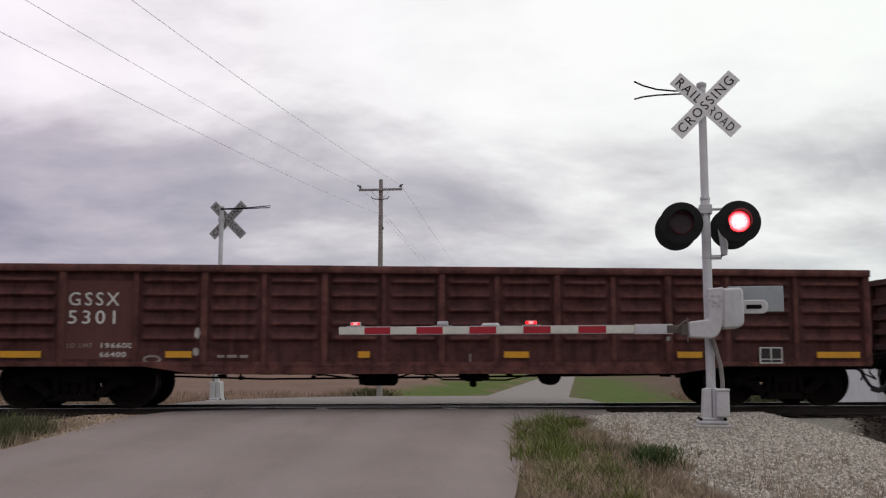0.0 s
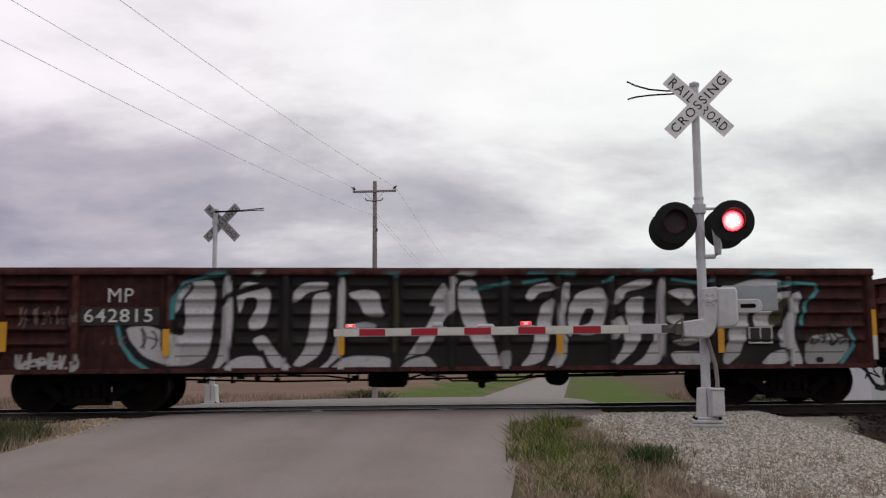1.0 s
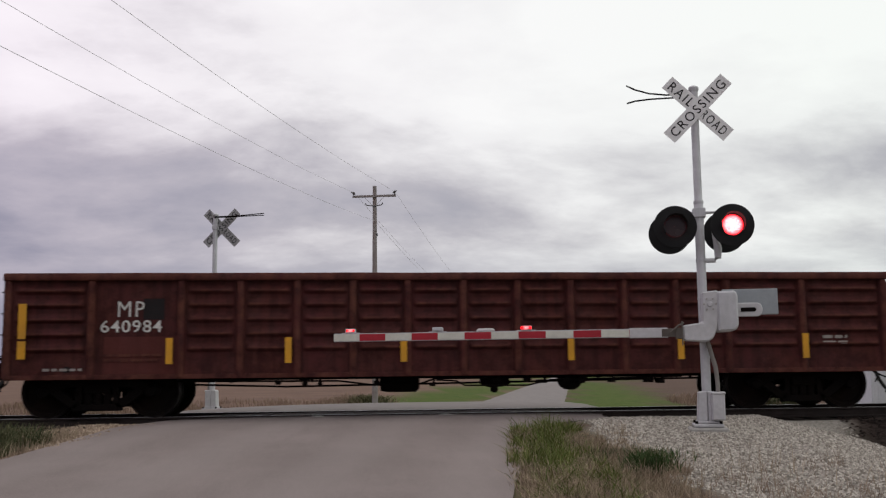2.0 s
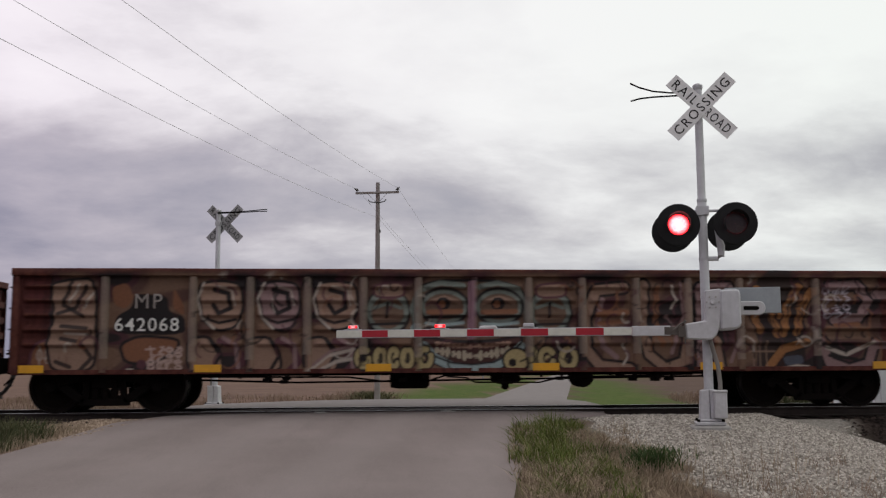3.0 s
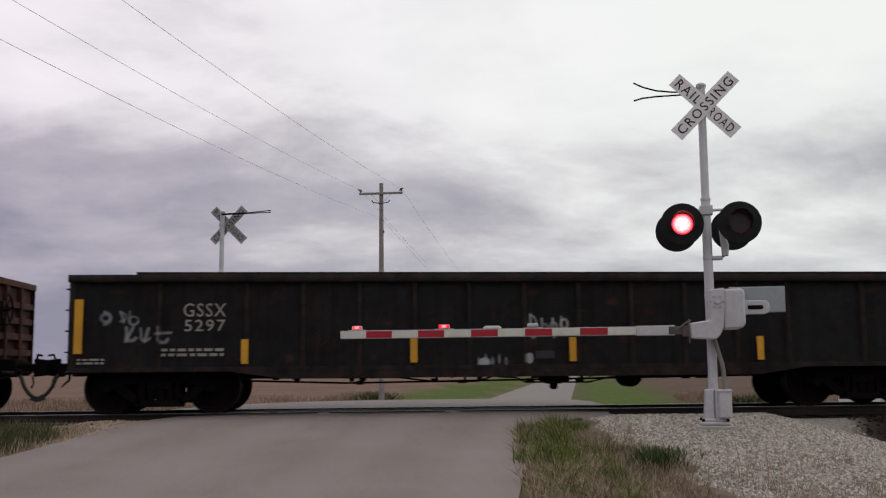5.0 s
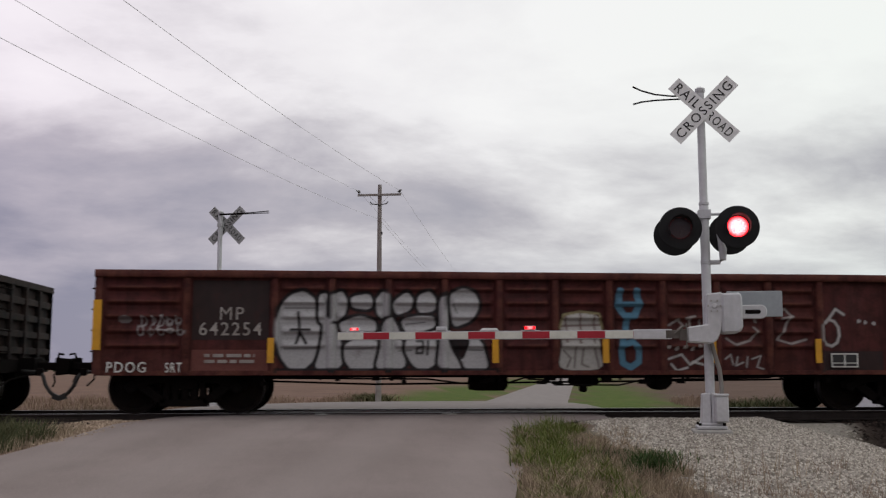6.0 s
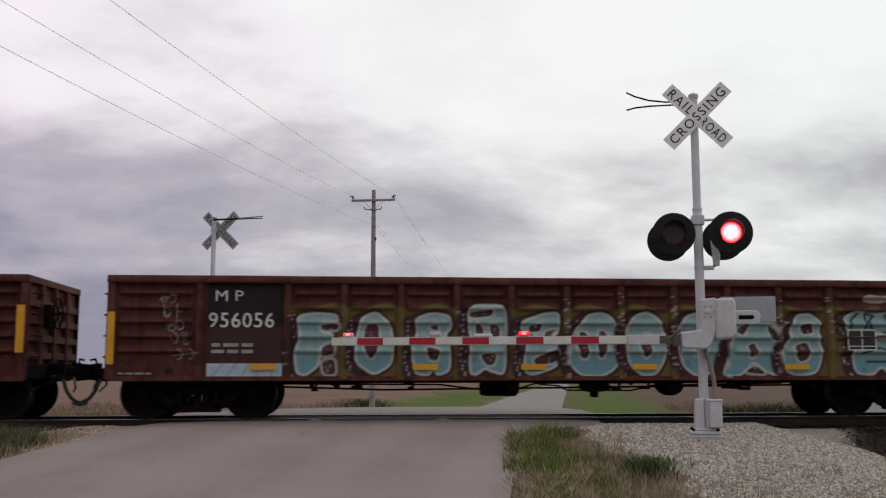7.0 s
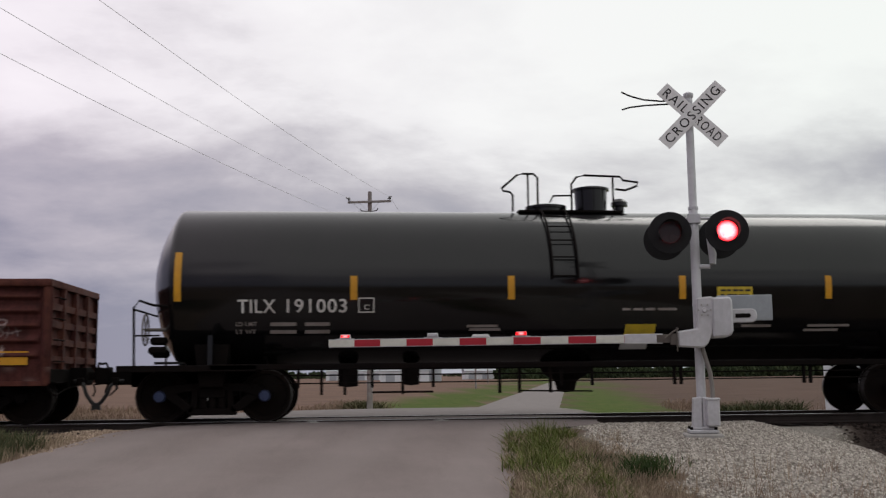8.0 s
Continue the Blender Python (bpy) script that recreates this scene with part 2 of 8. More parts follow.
CONDUIT = worn("grey_weathered_conduit", (0.20, 0.185, 0.17), 0.7, 0.0, (0.11, 0.09, 0.08), 0.6)
GALV = worn("galvanised_grey_metal", (0.50, 0.50, 0.52), 0.5, 0.15, (0.26, 0.25, 0.25), 0.5)
ALU = worn("silver_painted_casting", (0.50, 0.495, 0.51), 0.5, 0.1, (0.28, 0.26, 0.25), 0.4)
SIGN_WHITE = worn("white_sign_sheeting", (0.78, 0.78, 0.78), 0.5, 0.0, (0.45, 0.44, 0.43), 0.3)
SIGN_DULL = worn("dull_grey_sign_sheeting", (0.34, 0.335, 0.34), 0.6, 0.0, (0.2, 0.19, 0.19), 0.5)
SIGN_BLACK = worn("black_sign_letters", (0.015, 0.015, 0.016), 0.5)
LAMP_BLACK = worn("black_lamp_paint", (0.004, 0.004, 0.005), 0.75, 0.0, (0.008, 0.008, 0.009), 0.5)
ARM_WHITE = worn("white_reflective_arm_sheeting", (0.60, 0.60, 0.53), 0.5, 0.0, (0.36, 0.35, 0.30), 0.4)
ARM_RED = worn("red_reflective_arm_sheeting", (0.36, 0.012, 0.024), 0.45, 0.0, (0.2, 0.01, 0.02), 0.3)
POLE_WOOD = worn("grey_weathered_pole_wood", (0.28, 0.255, 0.25), 0.9, 0.0, (0.16, 0.085, 0.075), 0.6, 30)
WIRE = worn("aluminium_wire", (0.62, 0.62, 0.64), 0.6, 0.0)
INSULATOR = worn("dark_insulator_glaze", (0.05, 0.045, 0.045), 0.4)
RAIL_STEEL = worn("rusty_rail_steel", (0.022, 0.014, 0.012), 0.8, 0.1, (0.012, 0.009, 0.008), 0.6)
RAIL_TOP = worn("polished_rail_head", (0.45, 0.44, 0.44), 0.3, 0.9, (0.3, 0.28, 0.27), 0.3)
TIE_WOOD = worn("creosoted_sleeper_wood", (0.022, 0.018, 0.016), 0.9, 0.0, (0.04, 0.032, 0.028), 0.5, 30)
CONCRETE = worn("pale_concrete", (0.36, 0.35, 0.33), 0.85, 0.0, (0.24, 0.22, 0.2), 0.5)
SHED_WHITE = worn("white_sheet_metal", (0.66, 0.68, 0.70), 0.5, 0.0, (0.45, 0.46, 0.47), 0.3)
BIN_STEEL = worn("grey_grain_bin_steel", (0.36, 0.38, 0.41), 0.5, 0.3, (0.3, 0.31, 0.33), 0.3)
PLATE_GREY = worn("blue_grey_counterweight_paint", (0.30, 0.325, 0.345), 0.6, 0.0, (0.2, 0.21, 0.22), 0.4)
TANK_YELLOW = worn("yellow_placard", (0.60, 0.44, 0.03), 0.5)


def glowing(name, colour, strength, core, r0=0.085, r1=0.145):
    m = Mat(name, 0.3)
    m.b.inputs["Emission Color"].default_value = (*colour, 1)
    m.b.inputs["Emission Strength"].default_value = strength
    away = m.t.nodes.new("ShaderNodeVectorMath")
    away.operation = "LENGTH"
    m.t.links.new(m.obj, away.inputs[0])
    m.t.links.new(m.ramp(away.outputs["Value"], [(r0, core), (r1, colour)]), m.b.inputs["Emission Color"])
    dots = m.t.nodes.new("ShaderNodeTexVoronoi")
    dots.inputs["Scale"].default_value = 55
    m.t.links.new(m.obj, dots.inputs["Vector"])
    glow = m.math("MULTIPLY", m.ramp(dots.outputs["Distance"], [(0.1, 1.15), (0.75, 0.28)]), strength)
    m.t.links.new(glow, m.b.inputs["Emission Strength"])
    return m.done((0.3, 0.01, 0.01))


RED_LIGHT = glowing("lit_red_lamp", (1.0, 0.010, 0.020), 4.8, (1.0, 0.34, 0.37))
RED_GATE_LIGHT = glowing("lit_red_gate_lamp", (1.0, 0.006, 0.012), 3.0, (1.0, 0.30, 0.32), 0.030, 0.060)
RED_DARK = worn("unlit_red_lens", (0.030, 0.006, 0.006), 0.25)
# ---- ground, road and track ----
TRACK = 18.35   # centre line of the track, along x
GAUGE = 0.7525  # half the distance between the rail centres


def smooth(a, b, x):
    t = np.clip((x - a) / (b - a), 0, 1)
    return t * t * (3 - 2 * t)


def road_z(y):
    y = np.asarray(y, float)
    near = -0.02 - 0.050 * np.maximum(0, 15.2 - y)
    far = -0.02 - 1.48 * smooth(22.0, 52.0, y)
    return np.where(y < 15.2, np.maximum(near, -0.95), far)


def bend(y):
    d = np.asarray(y, float) - 16.0
    return np.where(d < 0, 0.205, 0.224) * d


def road_left(y):
    return -3.4 + bend(y) + np.clip(0.008 * (np.asarray(y, float) - 16.0), 0, 2.2)


def road_right(y):
    return 2.84 + bend(y)


def wave_set(seed):
    rng = random.Random(seed)
    out = []
    for k in range(7):
        a = rng.uniform(0, 6.28)
        out.append((math.cos(a), math.sin(a), rng.uniform(0.6, 2.2), rng.uniform(0, 6.28)))
    return out


WAVES = {seed: wave_set(seed) for seed in range(40)}


def lumps(x, y, s, seed):
    """Soft uneven waves between about -0.6 and 0.6."""
    if isinstance(x, float):
        return sum(math.sin((x * ca + y * sa) * w * s + p) for ca, sa, w, p in WAVES[seed]) / 7
    return sum(np.sin((x * ca + y * sa) * w * s + p) for ca, sa, w, p in WAVES[seed]) / 7


def ground_z(x, y):
    x, y = np.asarray(x, float), np.asarray(y, float)
    d_r, d_l = x - road_right(y), road_left(y) - x
    rz = road_z(y)
    # south side: shoulder beside the road, then falling away
    right = rz - 0.05 - 0.24 * np.maximum(0, d_r - 3.7 - 0.06 * np.maximum(0, y - 12))
    left = rz - 0.06 - 0.16 * np.maximum(0, d_l - 1.1)
    south = np.where(d_r > 0, right, np.where(d_l > 0, left, rz - 0.05))
    south = np.maximum(south, -1.25)
    # north side: embankment falls to the fields
    north = np.where((d_r > -0.5) & (d_r < 0.5), rz - 0.06, -0.25 - 1.3 * smooth(22.5, 34.0, y))
    near_road = smooth(4.0, 0.2, np.maximum(d_r, d_l))
    north = np.where((d_r < 0) & (d_l < 0), rz - 0.05, np.maximum(north, (rz - 0.08) * near_road + (1 - near_road) * -9))
    base = np.where(y < TRACK, south, north)
    # track bed
    bed = np.abs(y - TRACK)
    on_road = (d_r < 1.3) & (d_l < 0.6)
    ballast = np.where(bed < 1.5, -0.20, -0.20 - 0.45 * (bed - 1.5))
    base = np.where(on_road, base, np.where(bed < 1.75, ballast, np.maximum(base, np.where(bed < 4.5, ballast, -9))))
    return base + 0.02 * lumps(x, y, 1.6, 3) * np.where(on_road, 0, 1)


def axis_steps(lo, hi, fine, coarse):
    inner = list(np.arange(lo, hi + 1e-6, fine))
    out, s = [], fine
    v = hi
    while v < coarse:
        s *= 1.35
        v += s
        out.append(v)
    before, s, v = [], fine, lo
    while v > -coarse:
        s *= 1.35
        v -= s
        before.append(v)
    return np.array(before[::-1] + inner + out)


def grid_mesh(name, X, Y, Z):
    ny, nx = X.shape
    me = bpy.data.meshes.new(name)
    v = np.stack([X, Y, Z], -1).reshape(-1, 3)
    i = np.arange(ny * nx).reshape(ny, nx)
    q = np.stack([i[:-1, :-1], i[:-1, 1:], i[1:, 1:], i[1:, :-1]], -1).reshape(-1, 4)
    me.from_pydata(v.tolist(), [], q.tolist())
    me.polygons.foreach_set("use_smooth", [True] * len(q))
    return me


def colour_layer(me, name, rgba):
    at = me.color_attributes.new(name, "FLOAT_COLOR", "POINT")
    at.data.foreach_set("color", np.ascontiguousarray(rgba, np.float32).ravel())


def ground_material():
    m = Mat("ground_cover", 0.95)
    z = m.attr("cover")
    sp = m.t.nodes.new("ShaderNodeSeparateColor")
    m.t.links.new(z.outputs["Color"], sp.inputs[0])
    gravel, green, ballast = sp.outputs
    big, mid, fine = m.noise(0.22, 5, 0.6), m.noise(2.2, 5, 0.65), m.noise(22, 4, 0.7)
    field = m.mix(m.ramp(big, [(0.35, 0.0), (0.65, 1.0)]), (0.082, 0.054, 0.043), (0.112, 0.075, 0.058))
    field = m.mix(m.ramp(m.noise(0.35, 4, 0.6, (0.25, 2.5, 1)), [(0.45, 0.0), (0.7, 0.6)]), field, (0.058, 0.039, 0.032))
    field = m.mix(m.ramp(fine, [(0.4, 0.0), (0.7, 0.4)]), field, (0.125, 0.087, 0.066))
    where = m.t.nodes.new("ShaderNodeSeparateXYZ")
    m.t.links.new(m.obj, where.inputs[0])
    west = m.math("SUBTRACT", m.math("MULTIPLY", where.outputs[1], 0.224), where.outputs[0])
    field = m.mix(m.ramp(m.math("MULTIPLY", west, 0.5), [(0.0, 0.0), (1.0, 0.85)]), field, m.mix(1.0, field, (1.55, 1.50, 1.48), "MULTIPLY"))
    grass = m.mix(m.ramp(mid, [(0.35, 0.0), (0.68, 1.0)]), (0.045, 0.075, 0.014), (0.078, 0.105, 0.024))
    grass = m.mix(m.ramp(m.noise(0.9, 4, 0.6), [(0.5, 0.0), (0.75, 0.5)]), grass, (0.13, 0.11, 0.05))
    stone = m.mix(m.ramp(fine, [(0.35, 0.0), (0.65, 1.0)]), (0.20, 0.18, 0.155), (0.38, 0.355, 0.315))
    dark = m.mix(m.ramp(fine, [(0.35, 0.0), (0.65, 1.0)]), (0.012, 0.010, 0.009), (0.045, 0.034, 0.030))
    c = m.mix(green, field, grass)
    c = m.mix(gravel, c, stone)
    c = m.mix(ballast, c, dark)
    return m.done(c, 0.95, fine, 0.5, 0.03)


gx, gy = axis_steps(-16, 22, 0.3, 2600), axis_steps(4, 34, 0.3, 2600)
GX, GY = np.meshgrid(gx, gy)
me = grid_mesh("ground", GX, GY, ground_z(GX, GY))
dR, dL = GX - road_right(GY), road_left(GY) - GX
wob = lumps(GX, GY, 2.2, 5)
gravel_w = (GY < 16.9) * (dR > 0) * smooth(1.2, 1.7, dR + 0.5 * wob + 0.18 * (GY - 12)) * smooth(6.0, 5.4, dR + 0.4 * wob)
gravel_w = np.maximum(gravel_w, (GY < 16.6) * smooth(0.0, 0.1, dL) * smooth(1.5, 1.1, dL + 0.3 * wob) * smooth(12.8, 13.8, GY) * 0.8)
gravel_w = np.maximum(gravel_w, (GY > 20.6) * (GY < 26) * smooth(3.2, 2.2, dL) * (dL > 0) * 0.9)
ballast_w = smooth(4.0, 3.2, np.abs(GY - TRACK) + 0.3 * wob) * np.clip(smooth(1.0, 1.3, dR) + smooth(0.3, 0.6, dL), 0, 1)
ballast_w = ballast_w * (1 - gravel_w)
green_w = np.where(GY < TRACK, 0.15 + 0.6 * wob, 0) + (GY > 22) * (smooth(11.0, 8.0, dL + 2 * wob) * (dL > 0) + smooth(8.5, 5.5, dR + 1.5 * wob) * (dR > 0))
colour_layer(me, "cover", np.stack([gravel_w, np.clip(green_w, 0, 1), ballast_w, np.ones_like(GX)], -1))
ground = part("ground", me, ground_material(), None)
tagged(ground, "flat farm fields of tan stubble with green verges", "ground", kind="structure")


def asphalt():
    m = Mat("worn_grey_asphalt", 0.9)
    big, mid, fine = m.noise(0.5, 5, 0.6), m.noise(3.0, 5, 0.65, (1.6, 0.3, 1)), m.noise(60, 3, 0.7)
    c = m.mix(m.ramp(big, [(0.35, 0.0), (0.68, 1.0)]), (0.155, 0.128, 0.121), (0.204, 0.170, 0.162))
    c = m.mix(m.ramp(mid, [(0.45, 0.0), (0.7, 0.5)]), c, (0.138, 0.116, 0.109))
    # tyre tracks along the road
    track = m.t.nodes.new("ShaderNodeTexWave")
    track.wave_type, track.bands_direction = "BANDS", "X"
    track.inputs["Scale"].default_value, track.inputs["Distortion"].default_value = 0.19, 1.2
    turned = m.t.nodes.new("ShaderNodeMapping")
    turned.inputs["Rotation"].default_value = (0, 0, radians(11.6))
    m.t.links.new(m.obj, turned.inputs[0])
    m.t.links.new(turned.outputs[0], track.inputs["Vector"])
    c = m.mix(m.ramp(track.outputs["Fac"], [(0.3, 0.0), (0.9, 0.35)]), c, (0.225, 0.194, 0.186))
    c = m.mix(m.ramp(fine, [(0.35, 0.0), (0.7, 0.5)]), c, (0.262, 0.226, 0.215))
    return m.done(c, 0.88, fine, 0.35, 0.006)


ASPHALT = asphalt()


def road_strip(name, y0, y1, grow, material, label, lift=0.0, step=0.4):
    ys = np.append(np.arange(y0, y1, step), y1)
    us = np.linspace(0, 1, 19)
    g = grow(ys)
    L, R = road_left(ys) - g[0], road_right(ys) + g[1]
    edge = 0.07 * lumps(ys, ys * 0, 2.5, 8)
    X = L[:, None] + edge[:, None] + (R - L)[:, None] * us[None, :]
    Yg = np.repeat(ys[:, None], len(us), 1)
    Z = road_z(Yg) + lift - 0.03 * (2 * us[None, :] - 1) ** 4
    return tagged(part(name, grid_mesh(name, X, Yg, Z), material), label, "road", kind="structure")


IN_RAIL, OUT_RAIL = GAUGE - 0.13, GAUGE + 0.06
road_strip("road", -30, TRACK - OUT_RAIL, lambda y: (0.25 * smooth(13, 16, y), 1.25 * smooth(14.0, 16.5, y)), ASPHALT, "worn grey asphalt country road rising to the tracks")
road_strip("road_between_rails", TRACK - IN_RAIL, TRACK + IN_RAIL, lambda y: (0.25 + 0 * y, 1.25 + 0 * y), ASPHALT, "worn asphalt between the rails", 0.004)
FAR_ROAD = worn("pale_grey_chip_road", (0.215, 0.195, 0.187), 0.9, 0.0, (0.16, 0.145, 0.138), 0.6, 25)
road_strip("road_beyond", TRACK + OUT_RAIL, 26, lambda y: (1.6 * smooth(27, 21, y), 1.25 * smooth(27, 20, y)), FAR_ROAD, "pale worn road surface beyond the tracks", 0.002)
road_strip("road_far", 26, 900, lambda y: (0 * y, 0 * y), FAR_ROAD, "pale country road running off between fields", 0.002, 2.0)


# rails, with head, web and foot
def rail(y):
    s = Shape()
    prof = [(-0.07, -0.17), (0.07, -0.17), (0.07, -0.155), (0.012, -0.135), (0.012, -0.045), (0.036, -0.035), (0.036, -0.002), (-0.036, -0.002), (-0.036, -0.035), (-0.012, -0.045), (-0.012, -0.135), (-0.07, -0.155)]
    n = len(prof)
    xs = (-400.0, 400.0)
    for x in xs:
        s.v += [(x, y + a, b) for a, b in prof]
    s.f += [(i, (i + 1) % n, n + (i + 1) % n, n + i) for i in range(n)]
    r = part("rail", s, RAIL_STEEL)
    tagged(r, "rusty steel rail with a polished running surface", "rail", "rails of the track", "structure")
    part("rail_head", Shape().box(-400, 400, y - 0.03, y + 0.03, -0.002, 0.002), RAIL_TOP, r, "polished rail top")


rail(TRACK - GAUGE)
rail(TRACK + GAUGE)
tie = Shape().box(-0.11, 0.11, -1.3, 1.3, -0.33, -0.175).mesh("sleeper", 0.012)
tie.materials.append(TIE_WOOD)
track_bed = thing("track_bed", "dark creosoted wooden sleepers under the rails", "track", kind="structure")
xs = [x for x in np.arange(-24, 40, 0.55) if not road_left(TRACK) - 0.4 < x < road_right(TRACK) + 1.2]
for x in xs:
    ob = new("sleeper", tie)
    ob.parent = track_bed
    ob.matrix_basis = pose(x, TRACK + 0.04 * math.sin(x * 7.1), 0.006 * math.sin(x * 3.3), 0, 0, 0.8 * math.sin(x * 5.7))
# worn pale patches of the crossing deck beside the rails
for x, w in ((-0.72, 0.09), (1.54, 0.10)):
    s = Shape().box(-w, w, -0.16, 0.16, -0.02, 0.006)
    tagged(part("deck_plate", s, CONCRETE, None, bevel=0.01, at=pose(x, 17.32, -0.012, 0, 0, 14)), "small pale worn plate set in the crossing", "plate", "crossing plates", "structure")
BRACKET = worn("rusty_grey_bracket", (0.14, 0.125, 0.11), 0.7, 0.1, (0.05, 0.035, 0.03), 0.7)


# ---- crossing signals with gate arms ----
def lamp_head(parent, x, z, side, lit_name):
    """One flashing lamp: housing, round background, hood and a turning light element. side -1 looks towards -y."""
    y = 0.24 * side
    if side > 0:
        x, z = x - 0.05, z - 0.03
    s = Shape()
    s.lathe([(0.005, 0.10 * -side), (0.10, 0.09 * -side), (0.14, 0.03 * -side), (0.16, 0.02 * side), (0.17, 0.03 * side)], (x, y, z), "y", 28)
    head = part("signal_lamp", s, LAMP_BLACK, parent, "black round flasher lamp with hood", smooth=True)
    s = Shape()
    s.lathe([(0.158, 0.005), (0.305, 0.0), (0.312, 0.008), (0.305, 0.016), (0.158, 0.018)], (x, y + 0.035 * side, z), "y", 40)
    part("background_disc", s, LAMP_BLACK, head, smooth=True)
    # hood: the upper three quarters of a tube
    s = Shape()
    n = 22
    for k in range(n + 1):
        w = radians(-35 + 250 * k / n)
        reach = 0.30 - 0.10 * abs(k / n - 0.5) * 2
        for r, h in ((0.172, 0.04), (0.172, reach), (0.166, reach), (0.166, 0.04)):
            s.v.append((x + r * math.cos(w), y + h * side, z + r * math.sin(w)))
    for k in range(n):
        for j in range(3):
            a = k * 4 + j
            s.f.append((a, a + 1, a + 5, a + 4))
    part("hood", s, LAMP_BLACK, head, smooth=True)
    # the element turns its lit face to the road, then its dark face
    s = Shape().lathe([(0.002, -0.008), (0.152, -0.008), (0.152, 0.008), (0.002, 0.008)], (0, 0, 0), "y", 30)
    me = s.mesh(lit_name)
    me.materials.append(RED_LIGHT), me.materials.append(RED_DARK)
    for p in me.polygons:
        p.material_index = 0 if p.center.y < 0.0 and p.normal.y < -0.5 else 1
    el = part(lit_name, me, None, head, "red lamp face")
    el.matrix_basis = pose(x, y + 0.045 * side, z)
    return el, (x, y + 0.045 * side, z), side


def crossing_signal(label, m, sign_dx=0.0, sheet=SIGN_WHITE, spread=1.0, reach=0.88):
    """Origin at the foot of the mast; the road traffic it stops comes from -y, the arm reaches towards -x."""
    sig = thing("crossing_signal", label, "railroad signal", "crossing signals", at=m)
    s = Shape().lathe([(0.068, 0.35), (0.068, 3.3), (0.060, 3.32), (0.060, 5.04), (0.0, 5.04)], (0, 0, 0), "z", 20)
    pole = part("mast", s, GALV, sig, "silver grey steel mast", smooth=True)
    part("mast_cap", Shape().lathe([(0.062, 4.99), (0.075, 5.02), (0.075, 5.06), (0.03, 5.09), (0, 5.09)], (0, 0, 0), "z", 16), GALV, pole, smooth=True)
    for z in (3.3, 2.42, 1.86):
        part("clamp_band", Shape().lathe([(0.064, z - 0.025), (0.074, z - 0.02), (0.074, z + 0.02), (0.064, z + 0.025)], (0, 0, 0), "z", 18), GALV, pole)
    # split base casting and foundation
    s = Shape()
    for a in (-1, 1):
        s.prism([(a * 0.004, 0.05), (a * 0.15, 0.05), (a * 0.125, 0.50), (a * 0.004, 0.52)], -0.12, 0.10)
    s.box(-0.21, 0.21, -0.2, 0.2, 0.0, 0.05)
    s.box(-0.16, 0.16, -0.16, 0.16, 0.05, 0.09)
    base = part("base_casting", s, ALU, sig, "silver cast mast base", bevel=0.012)
    for x in (-0.17, 0.17):
        for y in (-0.16, 0.16):
            part("bolt", Shape().lathe([(0, 0.09), (0.022, 0.09), (0.022, 0.04)], (x, y, 0), "z", 6), UNDERFRAME, base)
    part("foundation", Shape().box(-0.27, 0.27, -0.26, 0.26, -0.45, -0.004), CONCRETE, sig, "low concrete footing", bevel=0.02)
    box_ = part("junction_box", Shape().box(0.05, 0.23, -0.24, -0.06, 0.10, 0.48), ALU, sig, "silver cable junction box", bevel=0.018)
    part("box_lid", Shape().box(0.04, 0.24, -0.25, -0.05, 0.47, 0.505), ALU, box_, bevel=0.01)
    s = Shape().tube([(0.15, -0.12, 0.48), (0.15, -0.12, 0.62), (0.13, -0.12, 0.85), (0.06, -0.11, 1.12), (0.02, -0.10, 1.3)], 0.032, 10)
    part("cable_conduit", s, CONDUIT, sig, "grey flexible cable conduit", smooth=True)
    # crossbuck: two white blades with black letters on both faces
    for k, (turn, words) in enumerate(((-45, "RAIL ROAD"), (45, "CROSSING"))):
        y = -0.085 - 0.012 * k
        at = pose(sign_dx, y, 4.71, 0, -turn, 0)
        blade = part("crossbuck_blade", Shape().box(-0.61, 0.61, -0.004, 0.004, -0.114, 0.114), sheet, sig, "white sign blade with black capital letters", at=at)
        for face, rz, words in ((-1, 0, words), (1, 180, "CROSSING" if k == 0 else "RAIL ROAD")):
            groups = ((words, -0.545, 0.545),) if " " not in words else (("RAIL", -0.545, -0.10), ("ROAD", 0.10, 0.545))
            for word, a, b in groups:
                lettering(word, a, b, -0.072, 0.072, -0.0065, SIGN_BLACK, blade, spacing=1.25, m=pose(0, 0, 0, 0, 0, rz))
    part("blade_clamp", Shape().box(-0.07, 0.07, -0.08, 0.06, 4.65, 4.77), GALV, sig, bevel=0.01)
    # two bent straps that stick out beside the sign
    for dz, bend in ((0.02, 0.16 * spread), (-0.03 * spread, -0.07 * spread)):
        s = Shape().tube([(0.0, 0.07, 4.97 + dz), (-0.45 * reach, 0.08, 4.97 + dz), (-0.75 * reach, 0.08, 4.98 + dz + bend * 0.18), (-0.98 * reach, 0.08, 4.99 + dz + bend * 0.55), (-1.13 * reach, 0.08, 4.99 + dz + bend)], 0.013, 6)
        part("bent_strap", s, UNDERFRAME, sig, "thin dark bent steel strap")
    # lamp bracket
    s = Shape().tube([(-0.37, 0.0, 3.14), (0.44, 0.0, 3.14)], 0.022, 8)
    s.lathe([(0.0, 0.02), (0.06, 0.03), (0.085, 0.05), (0.085, 0.15), (0.06, 0.17), (0, 0.17)], (0, 0, 3.04), "z", 14)
    s.box(-0.09, 0.09, -0.09, 0.09, 3.07, 3.20)
    bracket = part("lamp_bracket", s, GALV, sig, "grey cross bracket for the lamps", bevel=0.006)
